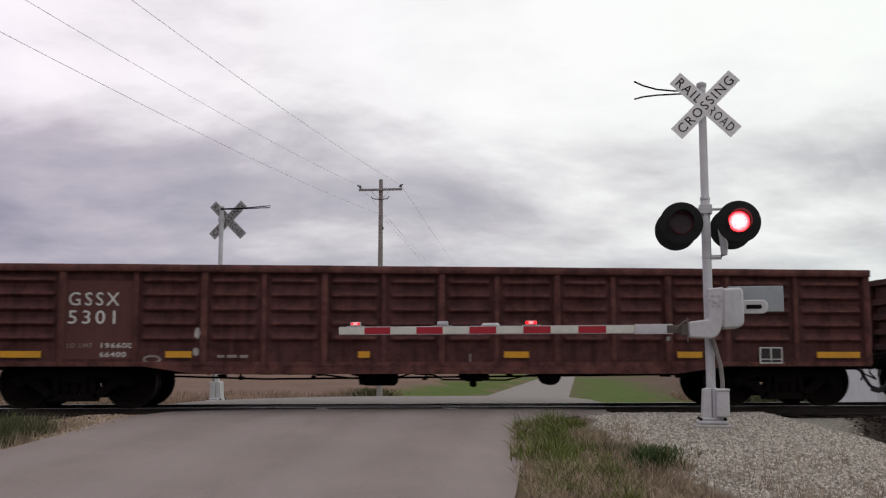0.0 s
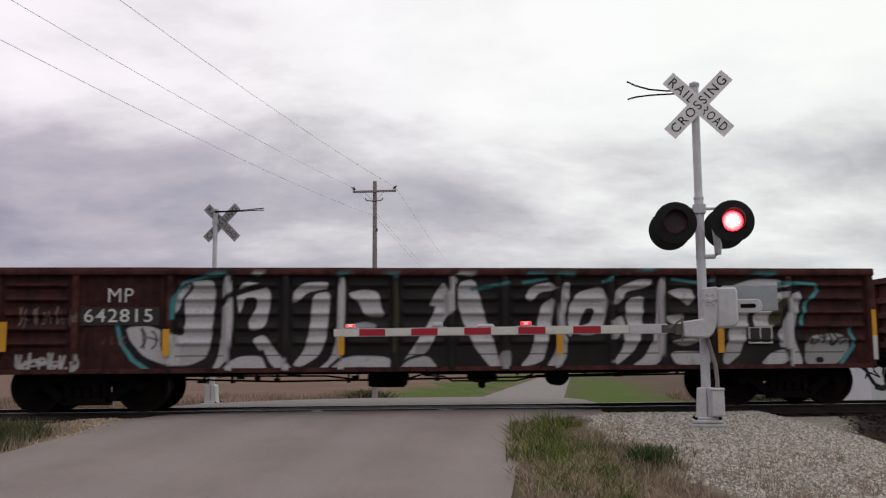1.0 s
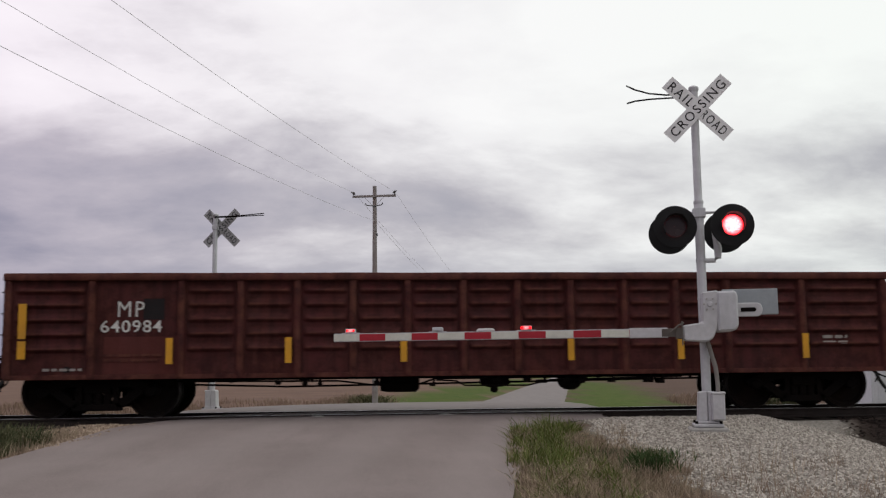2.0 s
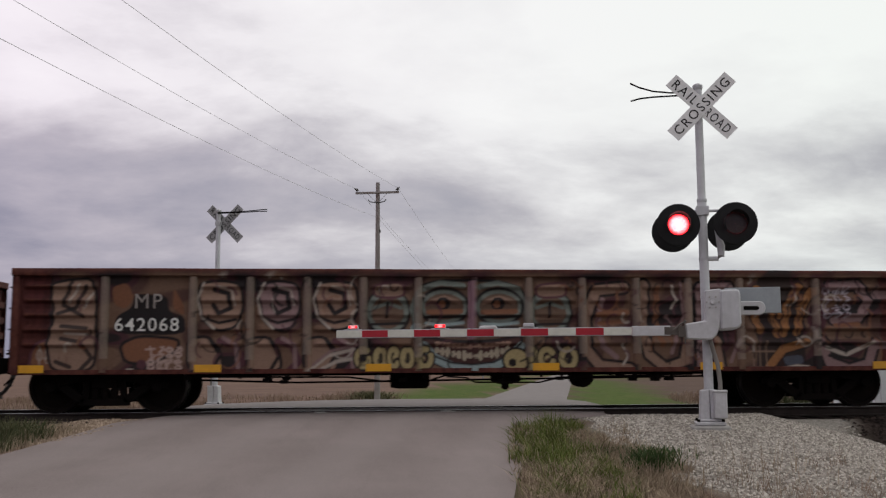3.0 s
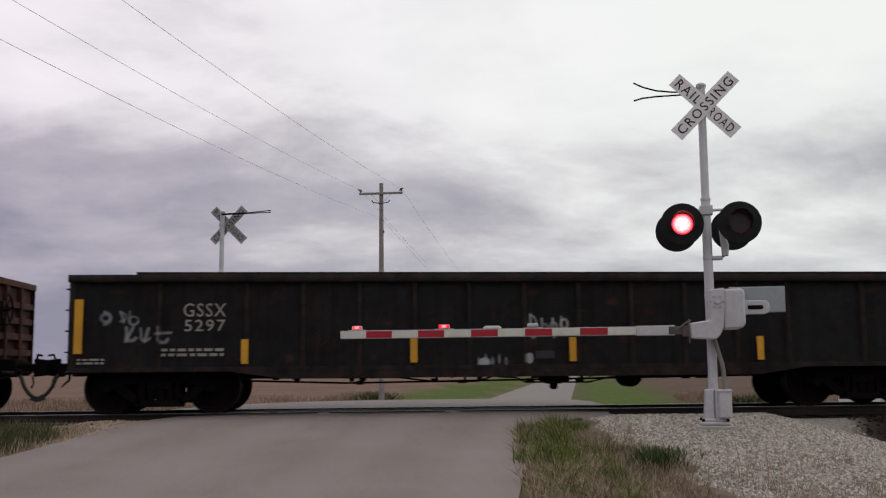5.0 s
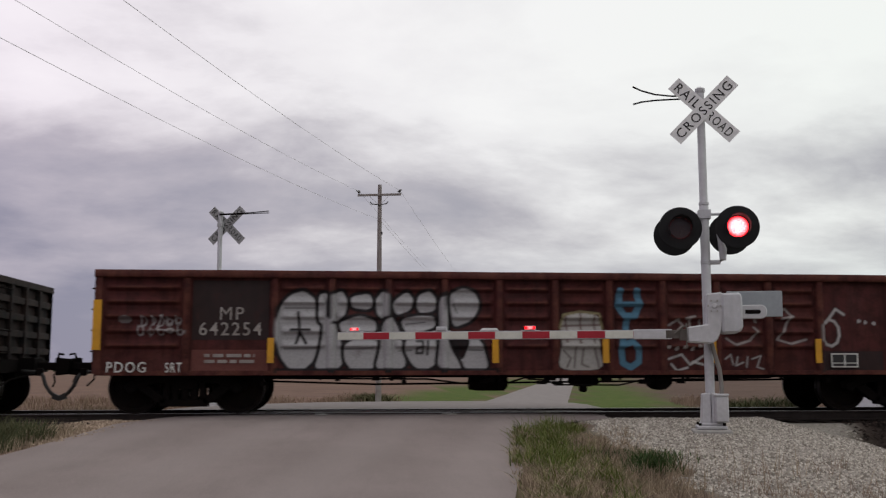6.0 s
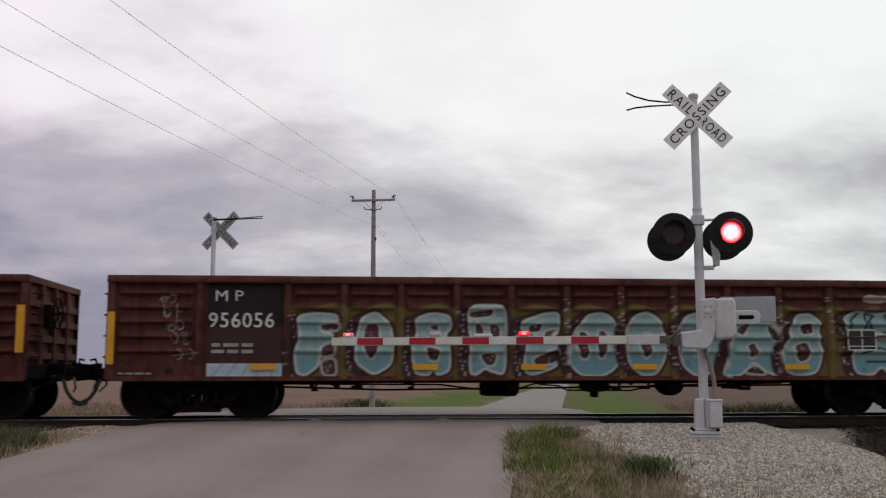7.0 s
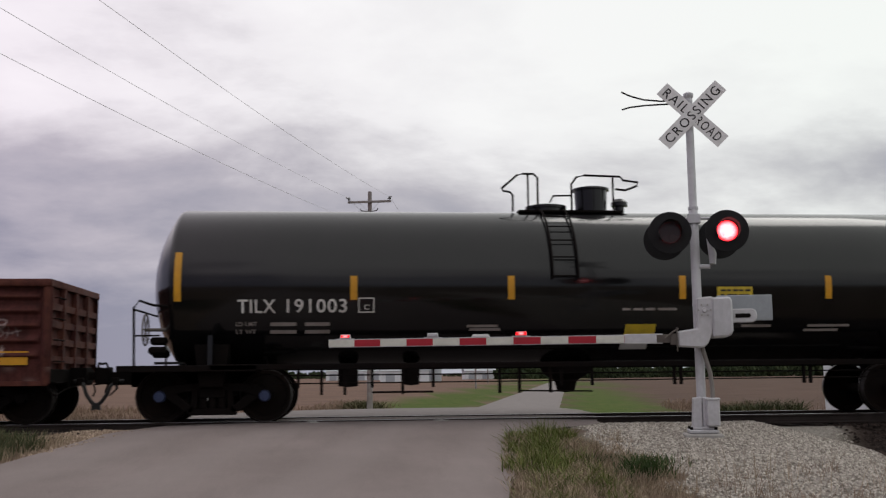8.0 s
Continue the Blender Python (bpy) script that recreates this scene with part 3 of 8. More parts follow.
    s = Shape().tube([(0.06, -0.02, 2.42), (0.20, -0.02, 2.42), (0.245, -0.02, 2.46), (0.25, -0.02, 2.60), (0.20, 0.0, 2.85)], [0.035, 0.035, 0.05, 0.06, 0.03], 10)
    part("cable_elbow", s, GALV, sig, smooth=True)
    elements = {}
    for x, key in ((-0.37, "left"), (0.44, "right")):
        part("lamp_stem", Shape().tube([(x, 0, 3.14), (x, 0, 2.88)], 0.025, 8), GALV, bracket)
        for side in (-1, 1):
            elements[key, side] = lamp_head(sig, x, 2.905, side, "light_element")
    # gate mechanism
    s = Shape().prism([(0.03, 1.22), (-0.31, 1.24), (-0.32, 1.46), (-0.04, 1.50), (-0.03, 1.94), (0.19, 1.96), (0.22, 1.88), (0.17, 1.42), (0.10, 1.27)], -0.30, -0.08)
    mech = part("gate_mechanism", s, ALU, sig, "silver cast gate mechanism", bevel=0.02)
    part("mechanism_cover", Shape().prism([(0.17, 1.36), (0.40, 1.37), (0.46, 1.43), (0.46, 1.90), (0.43, 1.95), (0.17, 1.94)], -0.33, 0.10), GALV, mech, bevel=0.03)
    part("pivot_cap", Shape().lathe([(0, -0.02), (0.03, -0.018), (0.04, 0.0)], (0.07, -0.305, 1.76), "y", 20), ALU, mech)
    for k in range(6):
        w = 2 * math.pi * k / 6
        part("bolt", Shape().lathe([(0, -0.02), (0.014, -0.02), (0.014, 0.0)], (0.07 + 0.085 * math.cos(w), -0.305, 1.76 + 0.085 * math.sin(w)), "y", 6), CONCRETE, mech)
    part("counterweight_arm", Shape().prism([(0.42, 1.58), (0.76, 1.58), (0.81, 1.61), (0.83, 1.68), (0.81, 1.75), (0.76, 1.78), (0.42, 1.78)], -0.12, -0.07), ALU, mech, "silver slotted arm", bevel=0.01)
    part("arm_slot", Shape().prism([(0.52, 1.65), (0.72, 1.65), (0.74, 1.68), (0.72, 1.71), (0.52, 1.71)], -0.126, -0.119), UNDERFRAME, mech)
    part("counterweight", Shape().box(0.30, 1.09, 0.16, 0.22, 1.62, 2.00), PLATE_GREY, mech, "flat grey counterweight plate", bevel=0.008)
    part("arm_adapter", Shape().box(-0.42, -0.30, -0.26, -0.14, 1.27, 1.43).box(-0.62, -0.40, -0.23, -0.17, 1.30, 1.42).tube([(-0.33, -0.29, 1.52), (-0.33, -0.29, 1.17)], 0.012, 6).tube([(-0.5, -0.27, 1.36), (-0.38, -0.27, 1.46), (-0.30, -0.25, 1.5)], 0.015, 6), BRACKET, mech, "dark hinge bracket", bevel=0.01)
    # gate arm with sheeting and lamps
    x1, x0 = -0.56, -5.55
    tilt = pose(x1, -0.20, 1.362)
    arm = part("gate_arm", Shape().box(x0 - x1, 0, -0.022, 0.022, -0.062, 0.062), GALV, sig, "horizontal aluminium gate arm with red and white stripes", bevel=0.004, at=tilt)
    part("arm_socket", Shape().box(-0.52, 0.03, -0.027, 0.027, -0.072, 0.072), ALU, arm, "silver arm socket", bevel=0.006)
    for k in range(12):
        a = x0 - x1 + 0.4064 * k
        b = min(a + 0.404, -0.5)
        red = k % 2 == 1
        part("stripe", Shape().box(a, b, -0.0255, 0.0255, -0.052, 0.052), ARM_RED if red else ARM_WHITE, arm, "red stripe" if red else "white stripe")
    gate_el = []
    for x, kind in ((0.26, "steady"), (1.62, "a"), (2.35, "cap"), (2.96, "b")):
        c = x0 - x1 + x
        s = Shape().box(c - 0.14, c + 0.14, -0.02, 0.02, 0.062, 0.072)
        if kind == "cap":
            s.prism([(c - 0.14, 0.072), (c + 0.14, 0.072), (c + 0.11, 0.105), (c - 0.11, 0.105)], -0.03, 0.03)
            part("arm_fitting", s, SIGN_WHITE, arm, "white housing on the arm", bevel=0.004)
            continue
        s.prism([(c - 0.085, 0.072), (c + 0.085, 0.072), (c + 0.075, 0.135), (c - 0.075, 0.135)], -0.025, 0.025)
        lamp = part("arm_lamp", s, GALV, arm, "small red gate lamp", bevel=0.004)
        me = Shape().box(-0.066, 0.066, -0.036, 0.036, -0.018, 0.018).mesh("arm_light_element", 0.006)
        if kind == "steady":
            me.materials.append(RED_GATE_LIGHT)
            part("arm_light", me, None, arm, at=pose(c, 0, 0.106))
            continue
        # a small drum: lit face one way, dark face the other
        me = Shape().box(-0.080, 0.080, -0.036, 0.036, -0.024, 0.024).mesh("arm_light_element", 0.006)
        me.materials.append(RED_GATE_LIGHT), me.materials.append(GALV)
        for p in me.polygons:
            p.material_index = 0 if p.normal.y < -0.5 else 1
        el = part("arm_light_element", me, None, arm, at=pose(c, 0, 0.106))
        gate_el.append((el, (c, 0, 0.106), kind))
    return sig, elements, gate_el


SKEW = -14.5
signal_near = crossing_signal("silver crossing signal with crossbuck and lowered gate arm", pose(5.04, 13.83, -0.08, 0, 0, SKEW), 0.04)
signal_far = crossing_signal("crossing signal seen from behind across the tracks, gate lowered", pose(-3.75, 25.4, -0.20, 0, 0, 180 + SKEW), -0.14, SIGN_DULL, 0.12, 1.2)
# ---- the train ----
SPEED, GAIN, EASE, WHEEL_R = 16.518, 0.0502, 0.28, 0.457


def run(t):
    """How far the train has gone after t seconds."""
    return SPEED * t + GAIN * t * t / 2 - EASE * max(0.0, t - 7.4)


# sprayed paint: colours worked out point by point on the side sheets
class Spray:
    def __init__(self, x, z):
        self.x, self.z = x, z
        self.c = np.zeros(x.shape + (4,), np.float32)

    def lay(self, mask, colour, alpha=1.0):
        a = np.clip(mask, 0, 1)[..., None] * alpha
        self.c[..., :3] = self.c[..., :3] * (1 - a) + np.array(colour, np.float32) * a
        self.c[..., 3:] = np.maximum(self.c[..., 3:], a) if alpha >= 1 else self.c[..., 3:] + a * (1 - self.c[..., 3:])

    def rect(self, x0, x1, z0, z1, colour, alpha=1.0):
        self.lay((self.x > x0) & (self.x < x1) & (self.z > z0) & (self.z < z1), colour, alpha)

    def gap(self, pts):
        """Distance from a line of points."""
        d = np.full(self.x.shape, 9.0)
        for (ax, az), (bx, bz) in zip(pts[:-1], pts[1:]):
            ux, uz = bx - ax, bz - az
            k = np.clip(((self.x - ax) * ux + (self.z - az) * uz) / max(ux * ux + uz * uz, 1e-9), 0, 1)
            d = np.minimum(d, np.hypot(self.x - ax - k * ux, self.z - az - k * uz))
        return d

    def misses(self, pts, reach):
        xs, zs = [q[0] for q in pts], [q[1] for q in pts]
        return min(xs) - reach > self.x.max() or max(xs) + reach < self.x.min() or min(zs) - reach > self.z.max() or max(zs) + reach < self.z.min()

    def inside(self, pts, sharp=False):
        """How deep inside a closed outline: positive within, negative outside."""
        if not sharp:
            pts = rounded(pts)
        n, odd = len(pts), np.zeros(self.x.shape, bool)
        for i in range(n):
            (ax, az), (bx, bz) = pts[i], pts[(i + 1) % n]
            if az != bz:
                odd ^= ((az > self.z) != (bz > self.z)) & (self.x < (bx - ax) * (self.z - az) / (bz - az) + ax)
        return np.where(odd, 1, -1) * self.gap(pts + pts[:1])

    def patch(self, pts, colour, edge=None, edge_w=0.05, sharp=False, alpha=1.0):
        """A filled outline with soft corners and, where given, a rim round it."""
        if self.misses(pts, 0.3):
            return
        d = self.inside(pts, sharp)
        if edge:
            self.lay((d + edge_w) / 0.02 + 0.5, edge)
        self.lay(d / 0.02 + 0.5, colour, alpha)

    def stroke(self, pts, width, colour, alpha=1.0, soft=0.022):
        if self.misses(pts, width):
            return
        self.lay((width / 2 - self.gap(pts)) / soft + 0.5, colour, alpha)

    def blob(self, cx, cz, rx, rz, colour, alpha=1.0, soft=0.08, inner=0.0):
        r = np.hypot((self.x - cx) / rx, (self.z - cz) / rz)
        k = (1 - r) / soft + 0.5
        if inner:
            k = np.minimum(k, (r - inner) / soft + 0.5)
        self.lay(k, colour, alpha)


def rounded(pts):
    """A closed outline passed through twice by corner cutting."""
    for _ in range(2):
        out = []
        for (ax, az), (bx, bz) in zip(pts, pts[1:] + pts[:1]):
            out += [(0.82 * ax + 0.18 * bx, 0.82 * az + 0.18 * bz), (0.18 * ax + 0.82 * bx, 0.18 * az + 0.82 * bz)]
        pts = out
    return pts


def arc(cx, cz, rx, rz, a0, a1, n=10):
    return [(cx + rx * math.cos(radians(a0 + (a1 - a0) * k / n)), cz + rz * math.sin(radians(a0 + (a1 - a0) * k / n))) for k in range(n + 1)]


def scrawl(p, x0, x1, z0, z1, colour, seed, width=0.035, n=14, alpha=0.9):
    """A quick hand-written tag that nobody can read: hooks, bars and loops side by side."""
    if p.misses([(x0, z0), (x1, z1)], 0.3):
        return
    rng = random.Random(seed)
    m = max(2, n // 2)
    w, h = (x1 - x0) / m, z1 - z0
    for k in range(m):
        cx, cz = x0 + w * (k + 0.5) + rng.uniform(-0.1, 0.1) * w, (z0 + z1) / 2 + rng.uniform(-0.12, 0.12) * h
        lean, tall = rng.uniform(-0.1, 0.3) * w, h * rng.uniform(0.38, 0.62)
        for kind in rng.sample(("bar", "hook", "loop", "dash", "bow"), 2):
            if kind == "bar":
                q = [(cx - lean + rng.uniform(-0.3, 0.3) * w, cz - tall), (cx + lean, cz + tall)]
            elif kind == "hook":
                q = [(cx - 0.3 * w, cz + tall), (cx - 0.25 * w, cz - 0.4 * tall)] + arc(cx, cz - 0.4 * tall, 0.3 * w, 0.5 * tall, 180, 350, 6)
            elif kind == "loop":
                q = arc(cx, cz + rng.uniform(-0.3, 0.3) * tall, 0.36 * w, 0.55 * tall, rng.uniform(0, 180), rng.uniform(360, 520), 9)
            elif kind == "bow":
                q = arc(cx - 0.2 * w, cz, 0.55 * w, 0.9 * tall, -80, 80, 7)
            else:
                q = [(cx - 0.5 * w, cz + rng.uniform(-0.4, 0.4) * tall), (cx + 0.5 * w, cz + rng.uniform(-0.2, 0.6) * tall)]
            p.stroke(q, width * rng.uniform(0.7, 1.15), colour, alpha)


WHITE_S, BLACK_S, CYAN_S = (0.46, 0.45, 0.46), (0.012, 0.011, 0.012), (0.07, 0.24, 0.25)
DARK_S, GREY_S, OLIVE_S, SILVER_S = (0.015, 0.013, 0.013), (0.30, 0.29, 0.295), (0.055, 0.050, 0.030), (0.36, 0.355, 0.36)
TAN_S, PALE_S, BROWN_S, RUST_S, ORANGE_S = (0.225, 0.142, 0.105), (0.36, 0.31, 0.27), (0.105, 0.066, 0.046), (0.165, 0.072, 0.040), (0.25, 0.112, 0.045)
PLUM_S, MAUVE_S, PINK_S, MOUTH_S = (0.075, 0.030, 0.038), (0.205, 0.130, 0.130), (0.27, 0.16, 0.19), (0.050, 0.022, 0.020)
BLUE_S, LIP_S, SLATE_S, YELLOW_S = (0.145, 0.165, 0.145), (0.24, 0.30, 0.30), (0.06, 0.065, 0.085), (0.33, 0.265, 0.135)


def spray_white_letters(p):
    """Tall white letters with black shading and a thin cyan rim."""
    p.patch([(2.95, 1.24), (2.98, 1.82), (3.15, 2.22), (3.73, 2.33), (5.7, 2.32), (8.12, 2.3), (10.6, 2.29), (10.54, 0.66), (8.09, 0.67), (5.7, 0.68), (3.75, 0.7), (3.07, 0.71)], DARK_S, sharp=True)
    p.patch([(9.21, 2.34), (11.75, 2.32), (14.06, 2.23), (14.2, 1.87), (14.09, 1.27), (14.15, 0.7), (11.75, 0.72), (9.24, 0.77)], DARK_S, sharp=True)
    p.patch([(3.2, 2.22), (3.65, 2.28), (3.7, 1.92), (3.65, 1.24), (3.55, 0.93), (3.26, 0.8), (2.88, 0.8), (2.49, 0.95), (2.25, 1.24), (2.18, 1.46), (2.58, 1.48), (2.87, 1.36), (3.16, 1.29), (3.19, 1.63), (3.15, 1.92)], WHITE_S, edge=BLACK_S, edge_w=0.05)
    p.patch([(3, 1.67), (2.98, 1.92), (3.1, 2.12), (3.3, 2.19), (3.13, 1.96), (3.07, 1.75)], WHITE_S, edge=BLACK_S, edge_w=0.05)
    p.stroke([(2.96, 1.61), (2.99, 1.96), (3.15, 2.22), (3.53, 2.33), (3.88, 2.37)], 0.06, CYAN_S)
    p.stroke([(2.04, 1.51), (2.11, 1.2), (2.3, 0.91), (2.59, 0.7)], 0.09, CYAN_S)
    p.stroke([(2.12, 1.44), (2.18, 1.19), (2.4, 0.92), (2.74, 0.74), (3.07, 0.71)], 0.07, BLACK_S)
    p.stroke([(3.73, 2.02), (3.7, 1.63), (3.66, 1.14), (3.55, 0.85), (3.28, 0.71)], 0.09, BLACK_S)
    p.patch([(3.8, 2.34), (3.95, 2.34), (3.99, 1.63), (3.94, 0.95), (3.76, 0.75), (3.63, 0.71), (3.74, 0.95), (3.8, 1.33)], WHITE_S, edge=BLACK_S, edge_w=0.05)
    p.patch([(4.03, 2.04), (4.17, 2.24), (4.51, 2.19), (4.63, 2.02), (4.6, 1.72), (4.52, 1.43), (4.28, 1.38), (4.24, 1.55), (4.37, 1.74), (4.4, 1.96), (4.18, 1.96), (4.09, 1.63)], WHITE_S, edge=BLACK_S, edge_w=0.05)
    p.stroke([(3.75, 1.82), (3.91, 1.99), (4.22, 2.1), (4.61, 2.2), (5.01, 2.26)], 0.1, BLACK_S)
    p.patch([(4.3, 1.24), (4.52, 1.33), (4.73, 1.02), (5.03, 0.7), (4.74, 0.7), (4.52, 0.94)], WHITE_S, edge=BLACK_S, edge_w=0.05)
    p.patch([(3.75, 0.7), (4.03, 0.93), (4.32, 0.98), (4.52, 0.92), (4.58, 0.69)], WHITE_S, edge=BLACK_S, edge_w=0.05)
    p.stroke([(4.48, 1.02), (4.56, 0.85), (4.64, 0.65)], 0.08, BLACK_S)
    p.patch([(4.18, 2.38), (4.3, 2.44), (4.51, 2.42), (4.44, 2.32)], WHITE_S)
    p.patch([(4.99, 1.86), (5.01, 2.07), (5.21, 2.22), (5.62, 2.23), (5.58, 2.08), (5.26, 2.06), (5.11, 1.9)], WHITE_S, edge=BLACK_S, edge_w=0.05)
    p.patch([(5.34, 2.02), (5.65, 2.07), (5.62, 1.62), (5.58, 1.23), (5.45, 0.94), (5.15, 0.76), (4.99, 0.79), (5.2, 1.04), (5.3, 1.43)], WHITE_S, edge=BLACK_S, edge_w=0.05)
    p.stroke([(5.92, 2.02), (5.75, 1.92), (5.66, 1.62), (5.62, 1.18), (5.45, 0.84), (5.11, 0.69)], 0.085, BLACK_S)
    p.patch([(5.78, 2.3), (5.91, 2.3), (5.9, 1.62), (5.87, 1.03), (5.84, 0.74), (5.38, 0.68), (5.65, 0.89), (5.75, 1.23)], WHITE_S, edge=BLACK_S, edge_w=0.05)
    p.patch([(5.96, 2.04), (6.22, 2.1), (6.48, 2.06), (6.53, 1.77), (6.6, 1.62), (6.24, 1.63), (6.14, 1.88), (6, 1.96)], WHITE_S, edge=BLACK_S, edge_w=0.05)
    p.patch([(5.98, 1.48), (6.25, 1.54), (6.47, 1.48), (6.35, 1.33), (6.05, 1.33)], GREY_S)
    p.patch([(5.91, 0.95), (6.69, 0.93), (6.68, 0.7), (6.39, 0.74), (6.09, 0.76), (5.58, 0.68)], WHITE_S, edge=BLACK_S, edge_w=0.05)
    p.stroke([(6.78, 2.22), (6.8, 1.62), (6.75, 1.03)], 0.08, OLIVE_S)
    p.patch([(7.49, 2.07), (7.63, 2.24), (7.73, 2.02), (7.76, 1.74), (7.55, 1.44), (7.39, 1.11), (7.14, 0.81), (6.8, 0.68), (6.87, 0.78), (7.11, 1.13), (7.35, 1.5), (7.5, 1.81), (7.36, 1.81)], WHITE_S, edge=BLACK_S, edge_w=0.05)
    p.patch([(7.74, 2.34), (7.88, 2.34), (7.87, 1.8), (7.76, 1.66), (7.7, 1.74)], WHITE_S)
    p.patch([(7.88, 2.22), (8.16, 2.29), (8.27, 1.92), (8.37, 1.52), (8.56, 1), (8.61, 0.66), (8.39, 0.7), (8.18, 1.02), (8.08, 1.27), (7.96, 1.52), (7.87, 1.82)], WHITE_S, edge=BLACK_S, edge_w=0.05)
    p.patch([(7.68, 1.42), (7.81, 1.77), (7.96, 1.42)], DARK_S)
    p.patch([(7.31, 0.95), (7.54, 1.2), (8.06, 1.26), (8.22, 1), (8.51, 0.65), (7.52, 0.66)], DARK_S)
    p.patch([(6.8, 0.68), (6.99, 0.87), (7.34, 0.95), (7.53, 0.71), (7.18, 0.75)], WHITE_S, edge=BLACK_S, edge_w=0.05)
    p.patch([(7.14, 1.15), (7.41, 1.22), (7.34, 1.01), (7.09, 0.95)], GREY_S)
    p.patch([(7.86, 2.34), (8.18, 2.32), (8.1, 2.4), (7.96, 2.42)], WHITE_S)
    p.stroke([(5.74, 2.36), (6.1, 2.4), (6.5, 2.4), (6.82, 2.34)], 0.06, CYAN_S, 0.9)
    p.stroke([(8.12, 2.1), (8.42, 2.14), (8.79, 2.22)], 0.06, CYAN_S, 0.9)
    p.stroke([(9.11, 2.37), (9.56, 2.39), (9.98, 2.35)], 0.06, CYAN_S, 0.9)
    p.stroke([(9.04, 2.22), (9.46, 2.28)], 0.06, CYAN_S, 0.9)
    p.patch([(9.05, 1.94), (9.18, 2.16), (9.56, 2.23), (9.62, 2.08), (9.33, 2.05), (9.18, 1.88)], WHITE_S, edge=BLACK_S, edge_w=0.05)
    p.patch([(9.34, 1.82), (9.6, 1.97), (9.56, 1.62), (9.47, 1.22), (9.41, 0.82), (8.94, 0.72), (9.16, 0.97), (9.24, 1.32)], WHITE_S, edge=BLACK_S, edge_w=0.05)
    p.stroke([(10.33, 2.12), (9.97, 2.02), (9.7, 1.92), (9.6, 1.62), (9.55, 1.22), (9.41, 0.82), (9.1, 0.66)], 0.085, BLACK_S)
    p.patch([(9.74, 2.22), (9.89, 2.22), (9.81, 1.62), (9.81, 0.91), (9.67, 0.72), (9.41, 0.7), (9.62, 1.02)], WHITE_S, edge=BLACK_S, edge_w=0.05)
    p.patch([(9.83, 1.74), (9.99, 2.04), (10.45, 2.16), (10.56, 1.92), (10.51, 1.56), (10.35, 1.29), (10, 1.29), (10.03, 1.44), (10.24, 1.5), (10.31, 1.76), (10.13, 1.76), (10.01, 1.44), (9.83, 1.21)], WHITE_S, edge=BLACK_S, edge_w=0.05)
    p.patch([(8.6, 1), (8.81, 1.04), (8.8, 0.7), (8.57, 0.66)], GREY_S)
    p.patch([(10.65, 1.81), (10.72, 2.12), (11.12, 2.28), (11.4, 2.28), (11.28, 2.13), (10.89, 2.06), (10.79, 1.86)], WHITE_S, edge=BLACK_S, edge_w=0.05)
    p.patch([(10.89, 1.93), (11.22, 1.98), (11.17, 1.59), (11.16, 1.29), (11.02, 1), (10.7, 0.75), (10.64, 0.83), (10.82, 1.05), (10.85, 1.39)], WHITE_S, edge=BLACK_S, edge_w=0.05)
    p.patch([(10.58, 1.28), (10.62, 1.53), (10.81, 1.65), (10.87, 1.47), (10.7, 1.18)], WHITE_S, edge=BLACK_S, edge_w=0.05)
    p.stroke([(11.65, 2.08), (11.38, 1.93), (11.25, 1.69), (11.22, 1.29), (11.07, 0.91), (10.77, 0.71)], 0.09, BLACK_S)
    p.patch([(11.48, 2.3), (11.61, 2.3), (11.57, 1.68), (11.54, 1.1), (11.47, 0.75), (10.95, 0.73), (11.21, 0.9), (11.41, 1.29)], WHITE_S, edge=BLACK_S, edge_w=0.05)
    p.patch([(11.65, 2.06), (11.87, 2.12), (12.11, 2.1), (12.13, 1.92), (12.03, 1.79), (11.93, 1.88), (11.77, 1.96)], WHITE_S, edge=BLACK_S, edge_w=0.05)
    p.patch([(11.59, 1.62), (11.95, 1.66), (11.91, 1.43), (11.67, 1.49)], WHITE_S, edge=BLACK_S, edge_w=0.05)
    p.patch([(11.65, 1.17), (12.05, 1.23), (12.24, 1.17), (11.95, 1.07)], GREY_S)
    p.patch([(11.65, 1), (12.39, 0.97), (12.42, 0.75), (11.77, 0.74)], WHITE_S, edge=BLACK_S, edge_w=0.05)
    p.patch([(12.66, 1.83), (12.75, 2.13), (13.25, 2.29), (13.8, 2.27), (13.91, 2.07), (13.47, 1.97), (13.2, 1.67), (13.15, 1.28), (13.04, 0.99), (12.88, 0.73), (12.61, 0.77), (12.74, 1.18), (12.8, 1.58)], WHITE_S, edge=BLACK_S, edge_w=0.05)
    p.stroke([(13.9, 2.11), (13.55, 2.05), (13.3, 1.92), (13.17, 1.71), (13.13, 1.28), (12.98, 0.89), (12.73, 0.69)], 0.09, BLACK_S)
    p.patch([(13.33, 1.93), (13.83, 2.07), (13.93, 1.97), (13.66, 1.67), (13.54, 1.36), (13.2, 1.28), (13.23, 1.67)], WHITE_S, edge=BLACK_S, edge_w=0.05)
    p.patch([(13.46, 1.42), (13.54, 1.71), (13.8, 1.94), (13.94, 1.97), (13.76, 1.49)], OLIVE_S)
    p.patch([(13.93, 2), (14.15, 2.07), (14.05, 1.67), (13.95, 1.27), (14.15, 0.72), (13.85, 0.72), (13.64, 1.26), (13.8, 1.51)], WHITE_S, edge=BLACK_S, edge_w=0.05)
    p.patch([(13.31, 0.73), (13.53, 0.96), (13.81, 1.02), (13.85, 0.76)], WHITE_S, edge=BLACK_S, edge_w=0.05)
    p.patch([(14.18, 1.25), (14.85, 1.32), (15.04, 1.07), (14.79, 0.77), (14.63, 0.71), (14.14, 0.71)], GREY_S)
